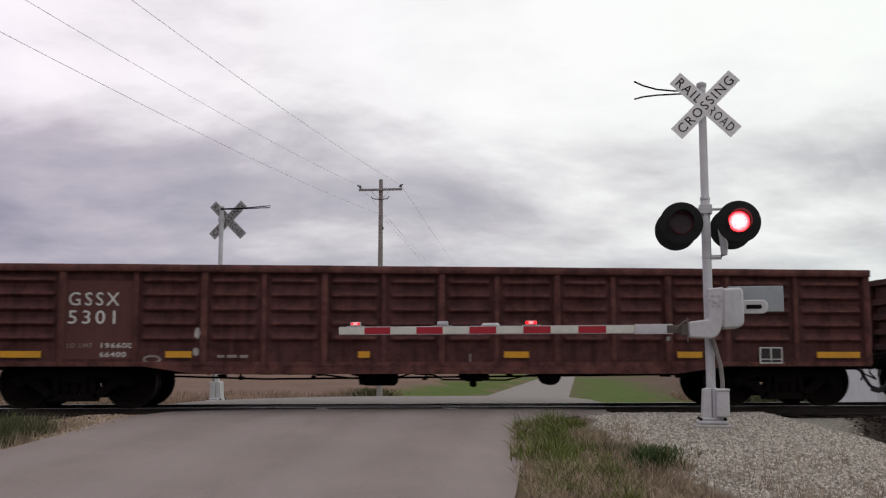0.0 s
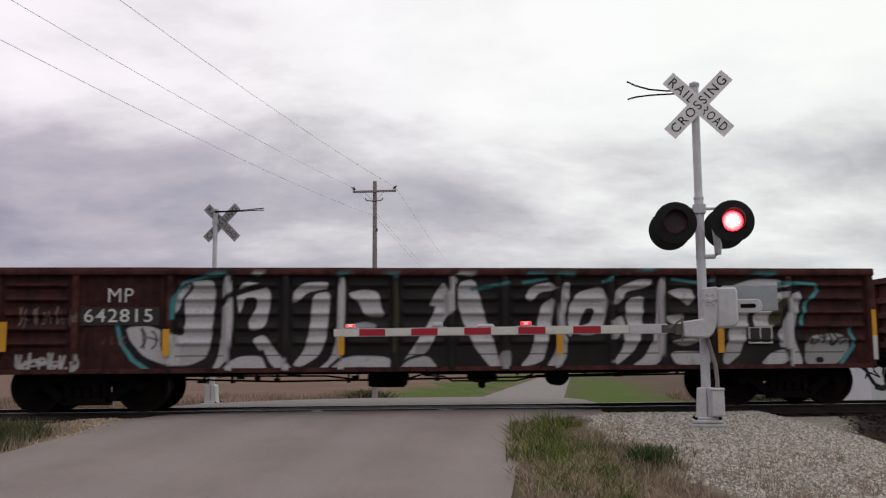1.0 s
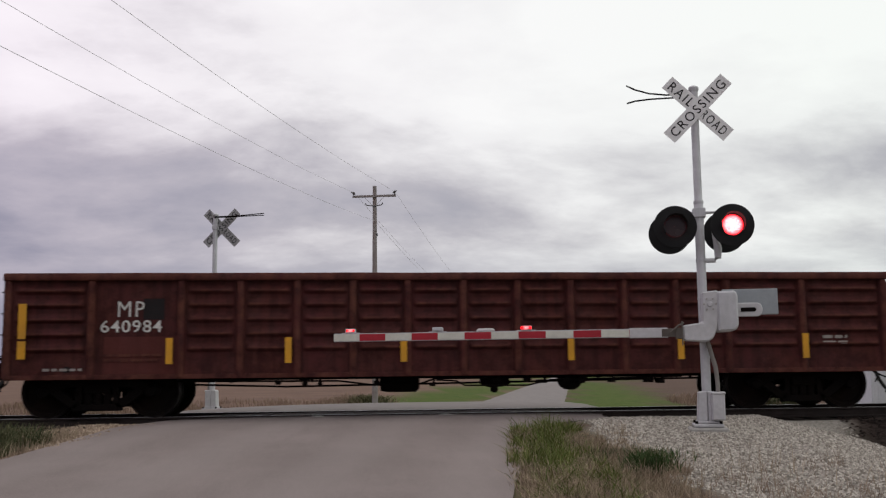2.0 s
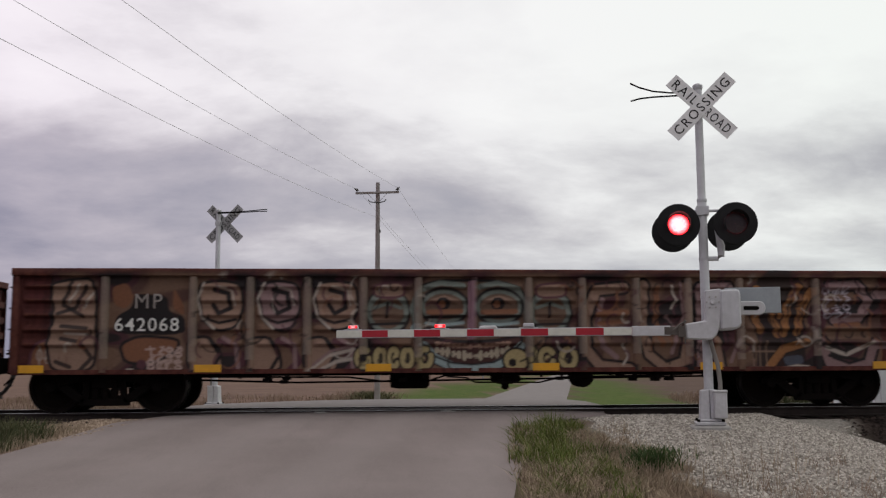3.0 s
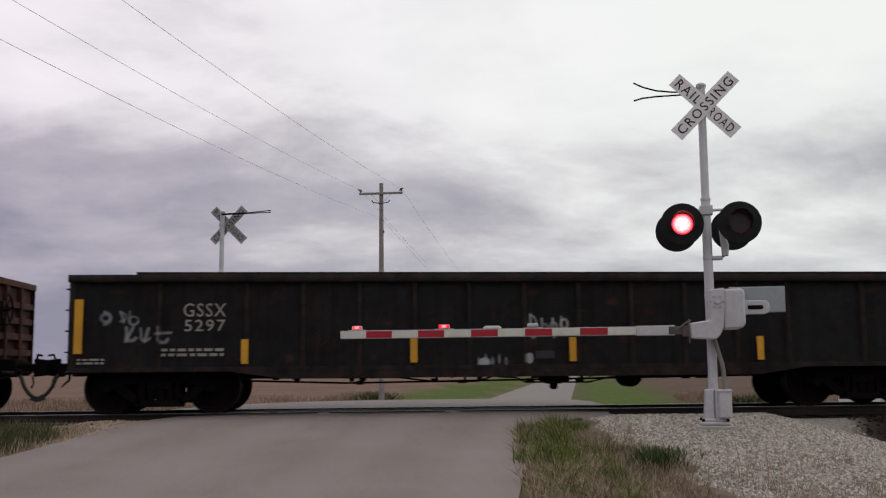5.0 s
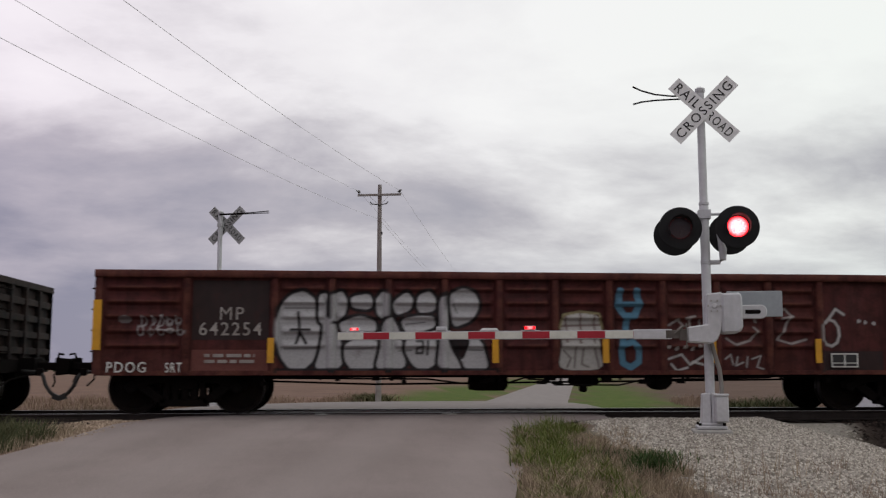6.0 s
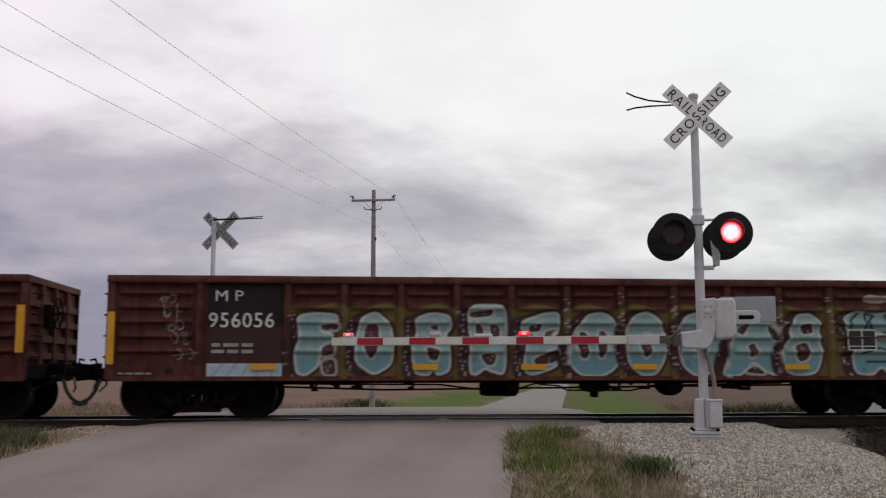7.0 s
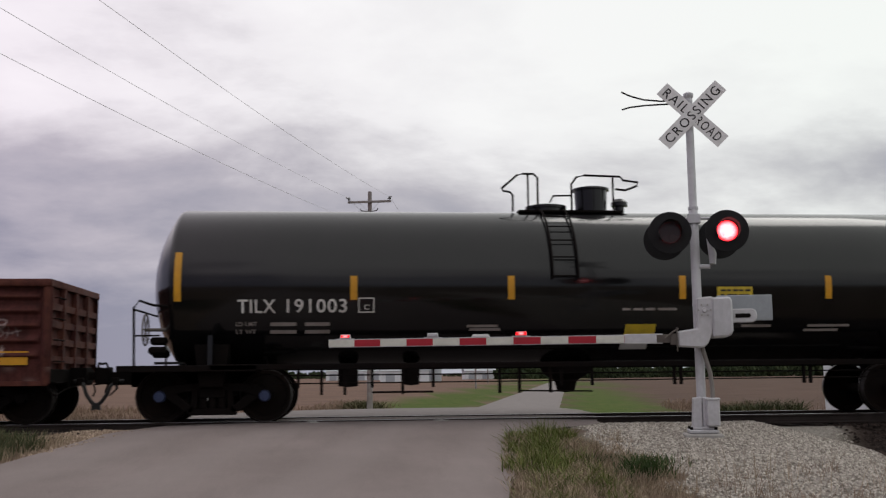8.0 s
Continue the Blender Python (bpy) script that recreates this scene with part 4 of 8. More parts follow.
    p.stroke([(13.7, 2.19), (14.06, 2.21), (14.38, 2.18), (14.45, 2.07), (14.22, 1.87), (14.1, 1.47)], 0.07, CYAN_S)
    p.stroke([(15.01, 1.37), (15.08, 1.07), (14.83, 0.75)], 0.08, CYAN_S)
    p.blob(14.43, 0.82, 0.08, 0.0576923, BLACK_S)
    p.stroke([(10.48, 2.23), (10.62, 2.28), (10.67, 2.34)], 0.055, CYAN_S, 0.9)
    p.stroke([(10.87, 2.38), (11.26, 2.46), (11.66, 2.4)], 0.055, CYAN_S, 0.9)
    p.stroke([(11.75, 2.28), (12.15, 2.22), (12.5, 2.25)], 0.055, CYAN_S, 0.9)
    p.stroke([(13.15, 2.39), (13.55, 2.35), (13.76, 2.41)], 0.055, CYAN_S, 0.9)
    # grey bleed in the dark ground, seam along the lower sheet
    p.lay((np.abs(p.z - 0.965) < 0.008) * (p.x > 3) * (p.x < 14.9), BLACK_S, 0.8)
    p.lay(np.clip(np.sin(p.x * 2.3 + np.sin(p.z * 3)) * np.sin(p.z * 5 + p.x) * 1.5 - 0.5, 0, 1) * (p.x > 3.1) * (p.x < 14), (0.05, 0.05, 0.035), 0.22)
    scrawl(p, 2.38, 2.90, 1.1, 1.42, BLACK_S, 3, 0.035, 7)
    scrawl(p, 14.05, 14.95, 1.10, 1.32, BLACK_S, 8, 0.045, 11)
    # faint older tags
    for k, (a, b) in enumerate(((0.38, 0.60), (0.66, 0.74), (0.80, 0.98), (1.02, 1.18), (1.22, 1.40))):
        scrawl(p, a, b, 1.50, 1.76, (0.26, 0.19, 0.15), 5 + k, 0.028, 4, 0.8)
    scrawl(p, 0.35, 1.45, 0.74, 0.98, (0.42, 0.40, 0.40), 6, 0.06, 13)
    scrawl(p, 0.45, 1.40, 0.72, 0.90, (0.42, 0.40, 0.40), 66, 0.04, 9)
    scrawl(p, 1.75, 2.2, 1.14, 1.30, (0.20, 0.12, 0.09), 12, 0.022, 7, 0.7)


def curl(p, x0, x1, z0, z1):
    """A yellow scroll with black curls in it."""
    cx, cz, rx, rz, rng = (x0 + x1) / 2, (z0 + z1) / 2, (x1 - x0) / 2, (z1 - z0) / 2, random.Random(int(x0 * 100))
    a = rng.uniform(0, 180)
    p.stroke(arc(cx, cz, rx * 0.62, rz * 0.72, a, a + 300, 12), 0.16, BLACK_S)
    p.stroke(arc(cx, cz, rx * 0.62, rz * 0.72, a, a + 300, 12), 0.10, YELLOW_S)
    p.stroke(arc(cx + 0.2 * rx, cz - 0.3 * rz, rx * 0.5, rz * 0.4, a + 60, a + 220, 8), 0.05, YELLOW_S)
    p.stroke(arc(cx, cz, rx * 0.3, rz * 0.4, a + 90, a + 300, 8), 0.03, BLACK_S)


def spray_brown_mural(p):
    """A crowded mural of tan, brown, plum and black that covers the whole side."""
    x, z = p.x, p.z
    w = 0.35 * np.sin(x * 1.9 + 2 * np.sin(z * 2.1)) + 0.3 * np.sin(z * 4.3 + x * 0.9)
    f = np.sin(x * 3.1 + 3.2 * w + np.sin(z * 5)) + 0.7 * np.sin(z * 6.1 - x * 2.2 + 2.5 * w)
    on = (x > 0.62) & (x < 15.3) & (z < 2.40)
    p.lay(on * 1.0, (0.080, 0.044, 0.035), 0.95)
    p.lay(on * (f / 0.35), (0.135, 0.080, 0.055))
    p.lay(on * ((-f - 0.45) / 0.2), (0.055, 0.022, 0.026))
    p.lay(on * ((-f - 1.0) / 0.15), (0.018, 0.014, 0.015))
    p.patch([(0.32, 0.72), (0.36, 1.1), (0.56, 1.24), (0.86, 1.2), (0.92, 0.9), (0.86, 0.72)], RUST_S, PLUM_S, 0.05)
    scrawl(p, 0.4, 0.8, 0.86, 1.14, PALE_S, 77, 0.025, 7, 0.7)
    p.patch([(0.63, 2.18), (0.93, 2.26), (1.35, 2.28), (1.38, 0.89), (1.26, 0.75), (0.69, 0.75), (0.6, 1.18), (0.72, 1.66)], TAN_S, edge=BLACK_S, edge_w=0.05)
    p.stroke([(0.97, 2.24), (0.83, 1.85), (1.17, 1.66)], 0.07, BLACK_S, 0.9)
    p.stroke([(1.22, 2.17), (1.04, 1.8), (0.76, 1.7)], 0.07, BLACK_S, 0.9)
    p.stroke([(0.82, 1.49), (1.24, 1.45)], 0.07, BLACK_S, 0.9)
    p.stroke([(0.81, 1.28), (1.13, 1.22), (1.33, 0.95), (1.14, 0.74)], 0.07, BLACK_S, 0.9)
    p.stroke([(0.74, 0.89), (0.97, 0.8)], 0.07, BLACK_S, 0.9)
    p.stroke([(1.1, 2.19), (0.94, 1.9)], 0.04, PALE_S, 0.9)
    p.stroke([(1.32, 2.05), (1.18, 1.81)], 0.04, PALE_S, 0.9)
    p.stroke([(0.88, 1.37), (1.24, 1.35)], 0.04, PALE_S, 0.9)
    p.patch([(1.62, 2.15), (1.89, 2.24), (2.01, 1.95), (1.86, 1.78), (1.67, 1.85)], RUST_S)
    p.patch([(2.66, 2.17), (2.84, 1.85), (2.86, 1.66), (2.65, 1.78)], RUST_S)
    p.patch([(1.81, 1.16), (2.1, 1.3), (2.77, 1.25), (2.7, 1.06), (2.3, 0.87), (1.9, 0.89)], RUST_S, edge=BLACK_S, edge_w=0.05)
    p.patch([(2.01, 2.05), (2.57, 2.01), (2.59, 1.74), (2.86, 1.66), (2.89, 1.33), (1.68, 1.35), (1.71, 1.66), (1.97, 1.8)], BLACK_S)
    p.patch([(1.9, 0.77), (2.03, 0.77), (2.03, 0.68), (1.9, 0.68)], PALE_S)
    p.patch([(2.11, 0.93), (2.26, 0.89), (2.2, 0.74), (2.07, 0.79)], PLUM_S)
    p.patch([(3.09, 2.19), (3.44, 2.25), (3.79, 2.19), (3.83, 1.8), (3.72, 1.48), (3.44, 1.42), (3.19, 1.6)], TAN_S, edge=BLACK_S, edge_w=0.05)
    p.stroke([(3.36, 2.11), (3.59, 2.05), (3.64, 1.8), (3.44, 1.7), (3.34, 1.85)], 0.08, BLACK_S)
    p.stroke([(3.15, 1.64), (3.44, 1.54), (3.73, 1.6)], 0.05, BLACK_S)
    p.stroke([(3.18, 2.23), (3.07, 1.95), (3.15, 1.64), (3.37, 1.44)], 0.045, PALE_S, 0.9)
    p.stroke([(3.4, 2.17), (3.65, 2.11), (3.71, 1.85)], 0.035, PALE_S, 0.8)
    p.patch([(2.94, 1.25), (3.25, 1.29), (3.45, 1.07), (3.51, 0.73), (2.95, 0.74)], TAN_S, edge=BLACK_S, edge_w=0.05)
    p.stroke([(3.47, 1.23), (3.72, 1.15), (3.84, 0.88), (3.68, 0.73)], 0.12, PLUM_S)
    p.stroke([(3.52, 1.29), (3.74, 1.15), (3.78, 0.78)], 0.07, MAUVE_S)
    p.stroke([(3.29, 1.27), (3.47, 0.98), (3.34, 0.74)], 0.06, BLACK_S)
    p.patch([(4.11, 2.19), (4.44, 2.25), (4.77, 2.19), (4.81, 1.8), (4.69, 1.48), (4.44, 1.42), (4.21, 1.6)], MAUVE_S, edge=BLACK_S, edge_w=0.05)
    p.stroke([(4.36, 2.11), (4.6, 2.05), (4.64, 1.8), (4.44, 1.7), (4.34, 1.85)], 0.08, BLACK_S)
    p.stroke([(4.17, 1.64), (4.44, 1.54), (4.71, 1.6)], 0.05, BLACK_S)
    p.stroke([(4.21, 2.23), (4.09, 1.95), (4.17, 1.64), (4.37, 1.44)], 0.045, PALE_S, 0.9)
    p.stroke([(4.4, 2.17), (4.66, 2.11), (4.72, 1.85)], 0.035, PALE_S, 0.8)
    p.patch([(3.96, 1.25), (4.27, 1.28), (4.45, 1.07), (4.5, 0.73), (3.96, 0.73)], TAN_S, edge=BLACK_S, edge_w=0.05)
    p.stroke([(4.46, 1.23), (4.69, 1.15), (4.81, 0.87), (4.66, 0.73)], 0.12, PLUM_S)
    p.stroke([(4.52, 1.28), (4.74, 1.15), (4.75, 0.78)], 0.07, MAUVE_S)
    p.stroke([(4.31, 1.27), (4.47, 0.97), (4.33, 0.73)], 0.06, BLACK_S)
    p.patch([(5.07, 2.19), (5.42, 2.25), (5.77, 2.19), (5.8, 1.8), (5.68, 1.48), (5.41, 1.42), (5.17, 1.6)], TAN_S, edge=BLACK_S, edge_w=0.05)
    p.stroke([(5.34, 2.11), (5.58, 2.05), (5.61, 1.8), (5.42, 1.7), (5.32, 1.85)], 0.08, BLACK_S)
    p.stroke([(5.13, 1.64), (5.41, 1.54), (5.7, 1.6)], 0.05, BLACK_S)
    p.stroke([(5.17, 2.23), (5.05, 1.95), (5.13, 1.64), (5.34, 1.44)], 0.045, PALE_S, 0.9)
    p.stroke([(5.38, 2.17), (5.64, 2.11), (5.69, 1.85)], 0.035, PALE_S, 0.8)
    p.patch([(4.91, 1.24), (5.23, 1.28), (5.41, 1.07), (5.47, 0.72), (4.91, 0.73)], TAN_S, edge=BLACK_S, edge_w=0.05)
    p.stroke([(5.43, 1.22), (5.68, 1.14), (5.8, 0.87), (5.64, 0.72)], 0.12, PLUM_S)
    p.stroke([(5.49, 1.28), (5.71, 1.14), (5.74, 0.77)], 0.07, MAUVE_S)
    p.stroke([(5.27, 1.26), (5.43, 0.97), (5.29, 0.72)], 0.06, BLACK_S)
    p.stroke([(5.01, 0.73), (5.3, 0.97), (5.75, 1.08)], 0.06, PALE_S, 0.9)
    p.stroke([(5.16, 0.72), (5.45, 0.87), (5.8, 0.93)], 0.06, PALE_S, 0.9)
    p.stroke([(5.06, 0.82), (5.35, 1.05), (5.8, 1.16)], 0.05, MAUVE_S, 0.9)
    p.blob(6.34, 1.72, 0.4, 0.442308, BLACK_S)
    p.blob(6.34, 1.74, 0.36, 0.384615, BLUE_S)
    p.blob(6.34, 1.72, 0.28, 0.288462, BROWN_S)
    p.stroke([(6.11, 1.8), (6.34, 1.88), (6.57, 1.8)], 0.06, BLUE_S)
    p.stroke([(6.11, 1.62), (6.57, 1.64)], 0.06, TAN_S)
    p.stroke([(6.06, 1.51), (6.63, 1.53)], 0.05, BLACK_S)
    p.stroke([(6.34, 1.88), (6.32, 1.64)], 0.05, BLACK_S)
    p.patch([(6.1, 2.18), (6.58, 2.23), (6.62, 2.01), (6.14, 1.99)], TAN_S, edge=PLUM_S, edge_w=0.04)
    p.blob(9.21, 1.72, 0.4, 0.442308, BLACK_S)
    p.blob(9.21, 1.74, 0.36, 0.384615, BLUE_S)
    p.blob(9.21, 1.72, 0.28, 0.288462, BROWN_S)
    p.stroke([(8.97, 1.8), (9.21, 1.88), (9.44, 1.8)], 0.06, BLUE_S)
    p.stroke([(8.97, 1.62), (9.44, 1.64)], 0.06, TAN_S)
    p.stroke([(8.92, 1.5), (9.5, 1.52)], 0.05, BLACK_S)
    p.stroke([(9.21, 1.88), (9.19, 1.64)], 0.05, BLACK_S)
    p.patch([(8.97, 2.18), (9.46, 2.23), (9.5, 2.02), (9.01, 1.99)], TAN_S, edge=PLUM_S, edge_w=0.04)
    p.patch([(6.87, 2.15), (7.26, 2.26), (8.28, 2.26), (8.72, 2.11), (8.82, 1.64), (8.78, 1.15), (8.44, 0.82), (7.81, 0.72), (7.19, 0.82), (6.86, 1.16), (6.79, 1.64)], BROWN_S, edge=BLACK_S, edge_w=0.05)
    p.stroke([(6.87, 1.35), (6.77, 1.79), (6.89, 2.11), (7.26, 2.24), (7.66, 2.19)], 0.1, BLUE_S)
    p.stroke([(7.96, 2.17), (8.28, 2.24), (8.64, 2.12), (8.79, 1.79), (8.82, 1.33)], 0.1, BLUE_S)
    p.blob(7.33, 1.82, 0.45, 0.346154, BLACK_S)
    p.blob(7.33, 1.82, 0.4, 0.298077, BLUE_S)
    p.blob(7.33, 1.82, 0.34, 0.230769, BROWN_S)
    p.stroke([(7.06, 1.89), (7.33, 1.99), (7.6, 1.89)], 0.06, TAN_S)
    p.blob(7.31, 1.87, 0.12, 0.115385, BLACK_S)
    p.blob(7.29, 1.86, 0.06, 0.0673077, RUST_S)
    p.stroke([(7.05, 1.72), (7.62, 1.74)], 0.09, RUST_S)
    p.stroke([(6.99, 1.63), (7.68, 1.65)], 0.05, BLACK_S)
    p.stroke([(7.01, 1.53), (7.34, 1.5), (7.66, 1.54)], 0.06, LIP_S)
    p.stroke([(7, 1.37), (7.67, 1.39)], 0.05, BLUE_S)
    p.stroke([(7.01, 1.45), (7.67, 1.46)], 0.04, BLACK_S)
    p.blob(8.3, 1.82, 0.45, 0.346154, BLACK_S)
    p.blob(8.3, 1.82, 0.4, 0.298077, BLUE_S)
    p.blob(8.3, 1.82, 0.34, 0.230769, BROWN_S)
    p.stroke([(8.03, 1.89), (8.3, 1.99), (8.57, 1.89)], 0.06, TAN_S)
    p.blob(8.28, 1.87, 0.12, 0.115385, BLACK_S)
    p.blob(8.26, 1.86, 0.06, 0.0673077, RUST_S)
    p.stroke([(8.01, 1.72), (8.59, 1.74)], 0.09, RUST_S)
    p.stroke([(7.95, 1.63), (8.65, 1.65)], 0.05, BLACK_S)
    p.stroke([(7.97, 1.52), (8.3, 1.5), (8.63, 1.54)], 0.06, LIP_S)
    p.stroke([(7.96, 1.37), (8.63, 1.39)], 0.05, BLUE_S)
    p.stroke([(7.98, 1.45), (8.63, 1.46)], 0.04, BLACK_S)
    p.stroke([(7.8, 2.23), (7.8, 1.74), (7.78, 1.29)], 0.1, PINK_S)
    p.stroke([(7.51, 1.35), (7.78, 1.37), (8.04, 1.35)], 0.12, PLUM_S)
    p.blob(6.83, 1.42, 0.1, 0.105769, LIP_S)
    p.patch([(6.91, 1.29), (7.37, 1.2), (7.81, 1.18), (8.29, 1.21), (8.72, 1.31), (8.53, 0.98), (8.15, 0.82), (7.81, 0.79), (7.43, 0.83), (7.09, 1)], MOUTH_S, edge=BLACK_S, edge_w=0.05)
    p.stroke([(6.97, 1.14), (7.17, 0.92), (7.48, 0.77), (7.81, 0.74), (8.2, 0.78), (8.48, 0.92), (8.68, 1.13)], 0.15, LIP_S)
    p.stroke([(6.93, 1.2), (7.13, 0.97), (7.46, 0.84), (7.81, 0.81), (8.2, 0.85), (8.51, 1), (8.7, 1.21)], 0.035, BLACK_S)
    for k in range(14):
        p.blob(7.2 + 0.096 * k, 1.06 - 0.10 * math.sin(k * 0.242), 0.045, 0.055 + 0.02 * (k % 3), (0.34, 0.29, 0.22))
        p.blob(7.2 + 0.096 * k, 1.18 - 0.06 * math.sin(k * 0.242), 0.05, 0.04, (0.26, 0.16, 0.12))
    curl(p, 5.75, 6.08, 0.72, 1.14)
    curl(p, 6.09, 6.33, 0.72, 1.14)
    curl(p, 6.34, 6.55, 0.72, 1.14)
    curl(p, 6.56, 6.8, 0.72, 1.14)
    curl(p, 6.81, 7.16, 0.72, 1.14)
    p.blob(8.59, 0.88, 0.25, 0.230769, BLACK_S)
    p.blob(8.59, 0.88, 0.21, 0.192308, YELLOW_S)
    p.blob(8.53, 0.84, 0.07, 0.0673077, BLACK_S)
    p.stroke([(8.67, 0.86), (8.82, 0.92)], 0.03, BLACK_S)
    curl(p, 8.82, 8.96, 0.71, 1.13)
    curl(p, 8.96, 9.33, 0.71, 1.13)
    curl(p, 9.33, 9.72, 0.7, 1.13)
    p.stroke([(10.54, 2.16), (10.05, 2.11), (9.84, 1.64), (9.84, 1.07), (10.09, 0.78), (10.62, 0.72)], 0.27, BLACK_S)
    p.stroke([(10.54, 2.16), (10.05, 2.11), (9.84, 1.64), (9.84, 1.07), (10.09, 0.78), (10.62, 0.72)], 0.17, TAN_S)
    p.stroke([(10.14, 1.94), (10.07, 1.54), (10.14, 1.13), (10.39, 0.93)], 0.09, MAUVE_S)
    p.stroke([(10.49, 1.15), (10.61, 0.95), (10.51, 0.8)], 0.04, PALE_S)
    p.stroke([(10.07, 1.68), (10.59, 1.72)], 0.1, RUST_S)
    p.stroke([(10.09, 1.52), (10.54, 1.56)], 0.08, RUST_S)
    p.stroke([(10.91, 2.22), (10.87, 1.44), (10.98, 0.97), (11.28, 0.73), (11.62, 0.85), (11.72, 1.39), (11.69, 2.19)], 0.25, BLACK_S)
    p.stroke([(10.91, 2.22), (10.87, 1.44), (10.98, 0.97), (11.28, 0.73), (11.62, 0.85), (11.72, 1.39), (11.69, 2.19)], 0.15, TAN_S)
    p.stroke([(11.14, 2.14), (11.11, 1.54), (11.23, 1.15)], 0.1, RUST_S)
    p.stroke([(11.41, 2.19), (11.49, 1.94), (11.41, 1.79)], 0.045, PALE_S)
    p.stroke([(11.29, 1.64), (11.5, 1.34), (11.4, 1)], 0.07, MAUVE_S)
    p.stroke([(11.59, 2.24), (11.63, 1.64), (11.54, 1.44)], 0.06, MAUVE_S)
    p.stroke([(11.93, 0.7), (11.94, 2.16), (12.48, 2.18), (12.66, 1.84), (12.45, 1.5), (12.05, 1.44)], 0.25, BLACK_S)
    p.stroke([(11.93, 0.7), (11.94, 2.16), (12.48, 2.18), (12.66, 1.84), (12.45, 1.5), (12.05, 1.44)], 0.15, MAUVE_S)
    p.stroke([(12.2, 2.04), (12.17, 1.58)], 0.12, RUST_S)
    p.stroke([(12.22, 1.24), (12.3, 0.73)], 0.22, BLACK_S)
    p.stroke([(12.22, 1.24), (12.3, 0.73)], 0.12, TAN_S)
    p.stroke([(12.64, 1.24), (12.48, 0.84)], 0.06, MAUVE_S)
    p.stroke([(12.5, 2.04), (12.56, 1.79)], 0.04, PALE_S)
    p.stroke([(13.42, 2.09), (13.41, 0.84)], 0.9, BLACK_S, 0.85)
    p.stroke([(12.97, 2.12), (13.23, 1.79), (13.36, 1.34)], 0.23, BLACK_S)
    p.stroke([(12.97, 2.12), (13.23, 1.79), (13.36, 1.34)], 0.17, ORANGE_S)
    p.stroke([(12.86, 1.84), (13.03, 1.39)], 0.19, BLACK_S)
    p.stroke([(12.86, 1.84), (13.03, 1.39)], 0.13, ORANGE_S)
    p.stroke([(13.77, 2.18), (13.55, 1.84), (13.46, 1.34)], 0.2, BLACK_S)
    p.stroke([(13.77, 2.18), (13.55, 1.84), (13.46, 1.34)], 0.14, ORANGE_S)
    p.stroke([(14.01, 2.1), (13.8, 1.76), (13.71, 1.36)], 0.2, BLACK_S)
    p.stroke([(14.01, 2.1), (13.8, 1.76), (13.71, 1.36)], 0.14, ORANGE_S)
    p.stroke([(13.88, 1.18), (13.45, 1.06), (13.18, 0.74)], 0.21, BLACK_S)
    p.stroke([(13.88, 1.18), (13.45, 1.06), (13.18, 0.74)], 0.15, ORANGE_S)
    p.stroke([(13.21, 2.04), (13.39, 1.64)], 0.16, BLACK_S)
    p.stroke([(13.21, 2.04), (13.39, 1.64)], 0.1, ORANGE_S)
    p.stroke([(13.11, 2.09), (13.31, 1.74), (13.44, 1.34)], 0.03, BLACK_S, 0.8)
    p.stroke([(13.66, 2.04), (13.53, 1.64)], 0.03, BLACK_S, 0.8)
    p.stroke([(13.91, 1.96), (13.77, 1.58)], 0.03, BLACK_S, 0.8)
    p.patch([(13.43, 0.92), (13.8, 0.96), (13.83, 0.8), (13.49, 0.76)], SLATE_S)
    p.stroke([(13.32, 0.69), (13.69, 0.76), (13.91, 0.74)], 0.05, PALE_S)
    p.stroke([(12.89, 1.2), (12.9, 0.72)], 0.025, TAN_S, 0.8)
    p.stroke([(13.01, 1.2), (13.02, 0.72)], 0.025, TAN_S, 0.8)
    p.stroke([(13.13, 1.2), (13.14, 0.72)], 0.025, TAN_S, 0.8)
    p.stroke([(12.82, 1.02), (13.29, 1.02)], 0.03, TAN_S, 0.8)
    p.stroke([(12.84, 0.72), (13.28, 0.72)], 0.03, PALE_S, 0.8)
    p.blob(14.1, 1.62, 0.18, 0.25, PLUM_S)
    p.stroke([(14.35, 2.18), (14.89, 2.22), (15.06, 1.89), (14.89, 1.62), (14.43, 1.58)], 0.26, BLACK_S)
    p.stroke([(14.35, 2.18), (14.89, 2.22), (15.06, 1.89), (14.89, 1.62), (14.43, 1.58)], 0.16, MAUVE_S)
    p.stroke([(14.17, 1.2), (14.3, 0.82), (14.67, 0.69), (15.04, 0.79), (15.16, 1.15)], 0.26, BLACK_S)
    p.stroke([(14.17, 1.2), (14.3, 0.82), (14.67, 0.69), (15.04, 0.79), (15.16, 1.15)], 0.16, MAUVE_S)
    p.stroke([(14.43, 1.48), (14.88, 1.51)], 0.08, RUST_S)
    p.stroke([(14.27, 1.08), (14.62, 0.95), (15.12, 1.17)], 0.07, PALE_S)
    p.stroke([(14.31, 0.94), (14.82, 0.87)], 0.06, BLACK_S)
    # pale posts between the pieces, and pale smears on the top chord
    for k, q in enumerate(STANDARD[1:]):
        if k != 6:
            p.rect(q - 0.075, q + 0.075, 0.95 + 0.06 * math.sin(k * 5.0), 2.34, (0.25, 0.20, 0.165), 0.55)
    rng = random.Random(31)
    for k in range(16):
        a = rng.uniform(0.9, 14.4)
        p.rect(a, a + rng.uniform(0.3, 0.9), 2.37, 2.435, MAUVE_S, 0.8)
    # lettering block, small writing and a grid of pale lines
    for k in range(4):
        scrawl(p, 14.2, 14.75, 1.62 + 0.14 * k, 1.73 + 0.14 * k, (0.40, 0.35, 0.40), 30 + k, 0.024, 7)
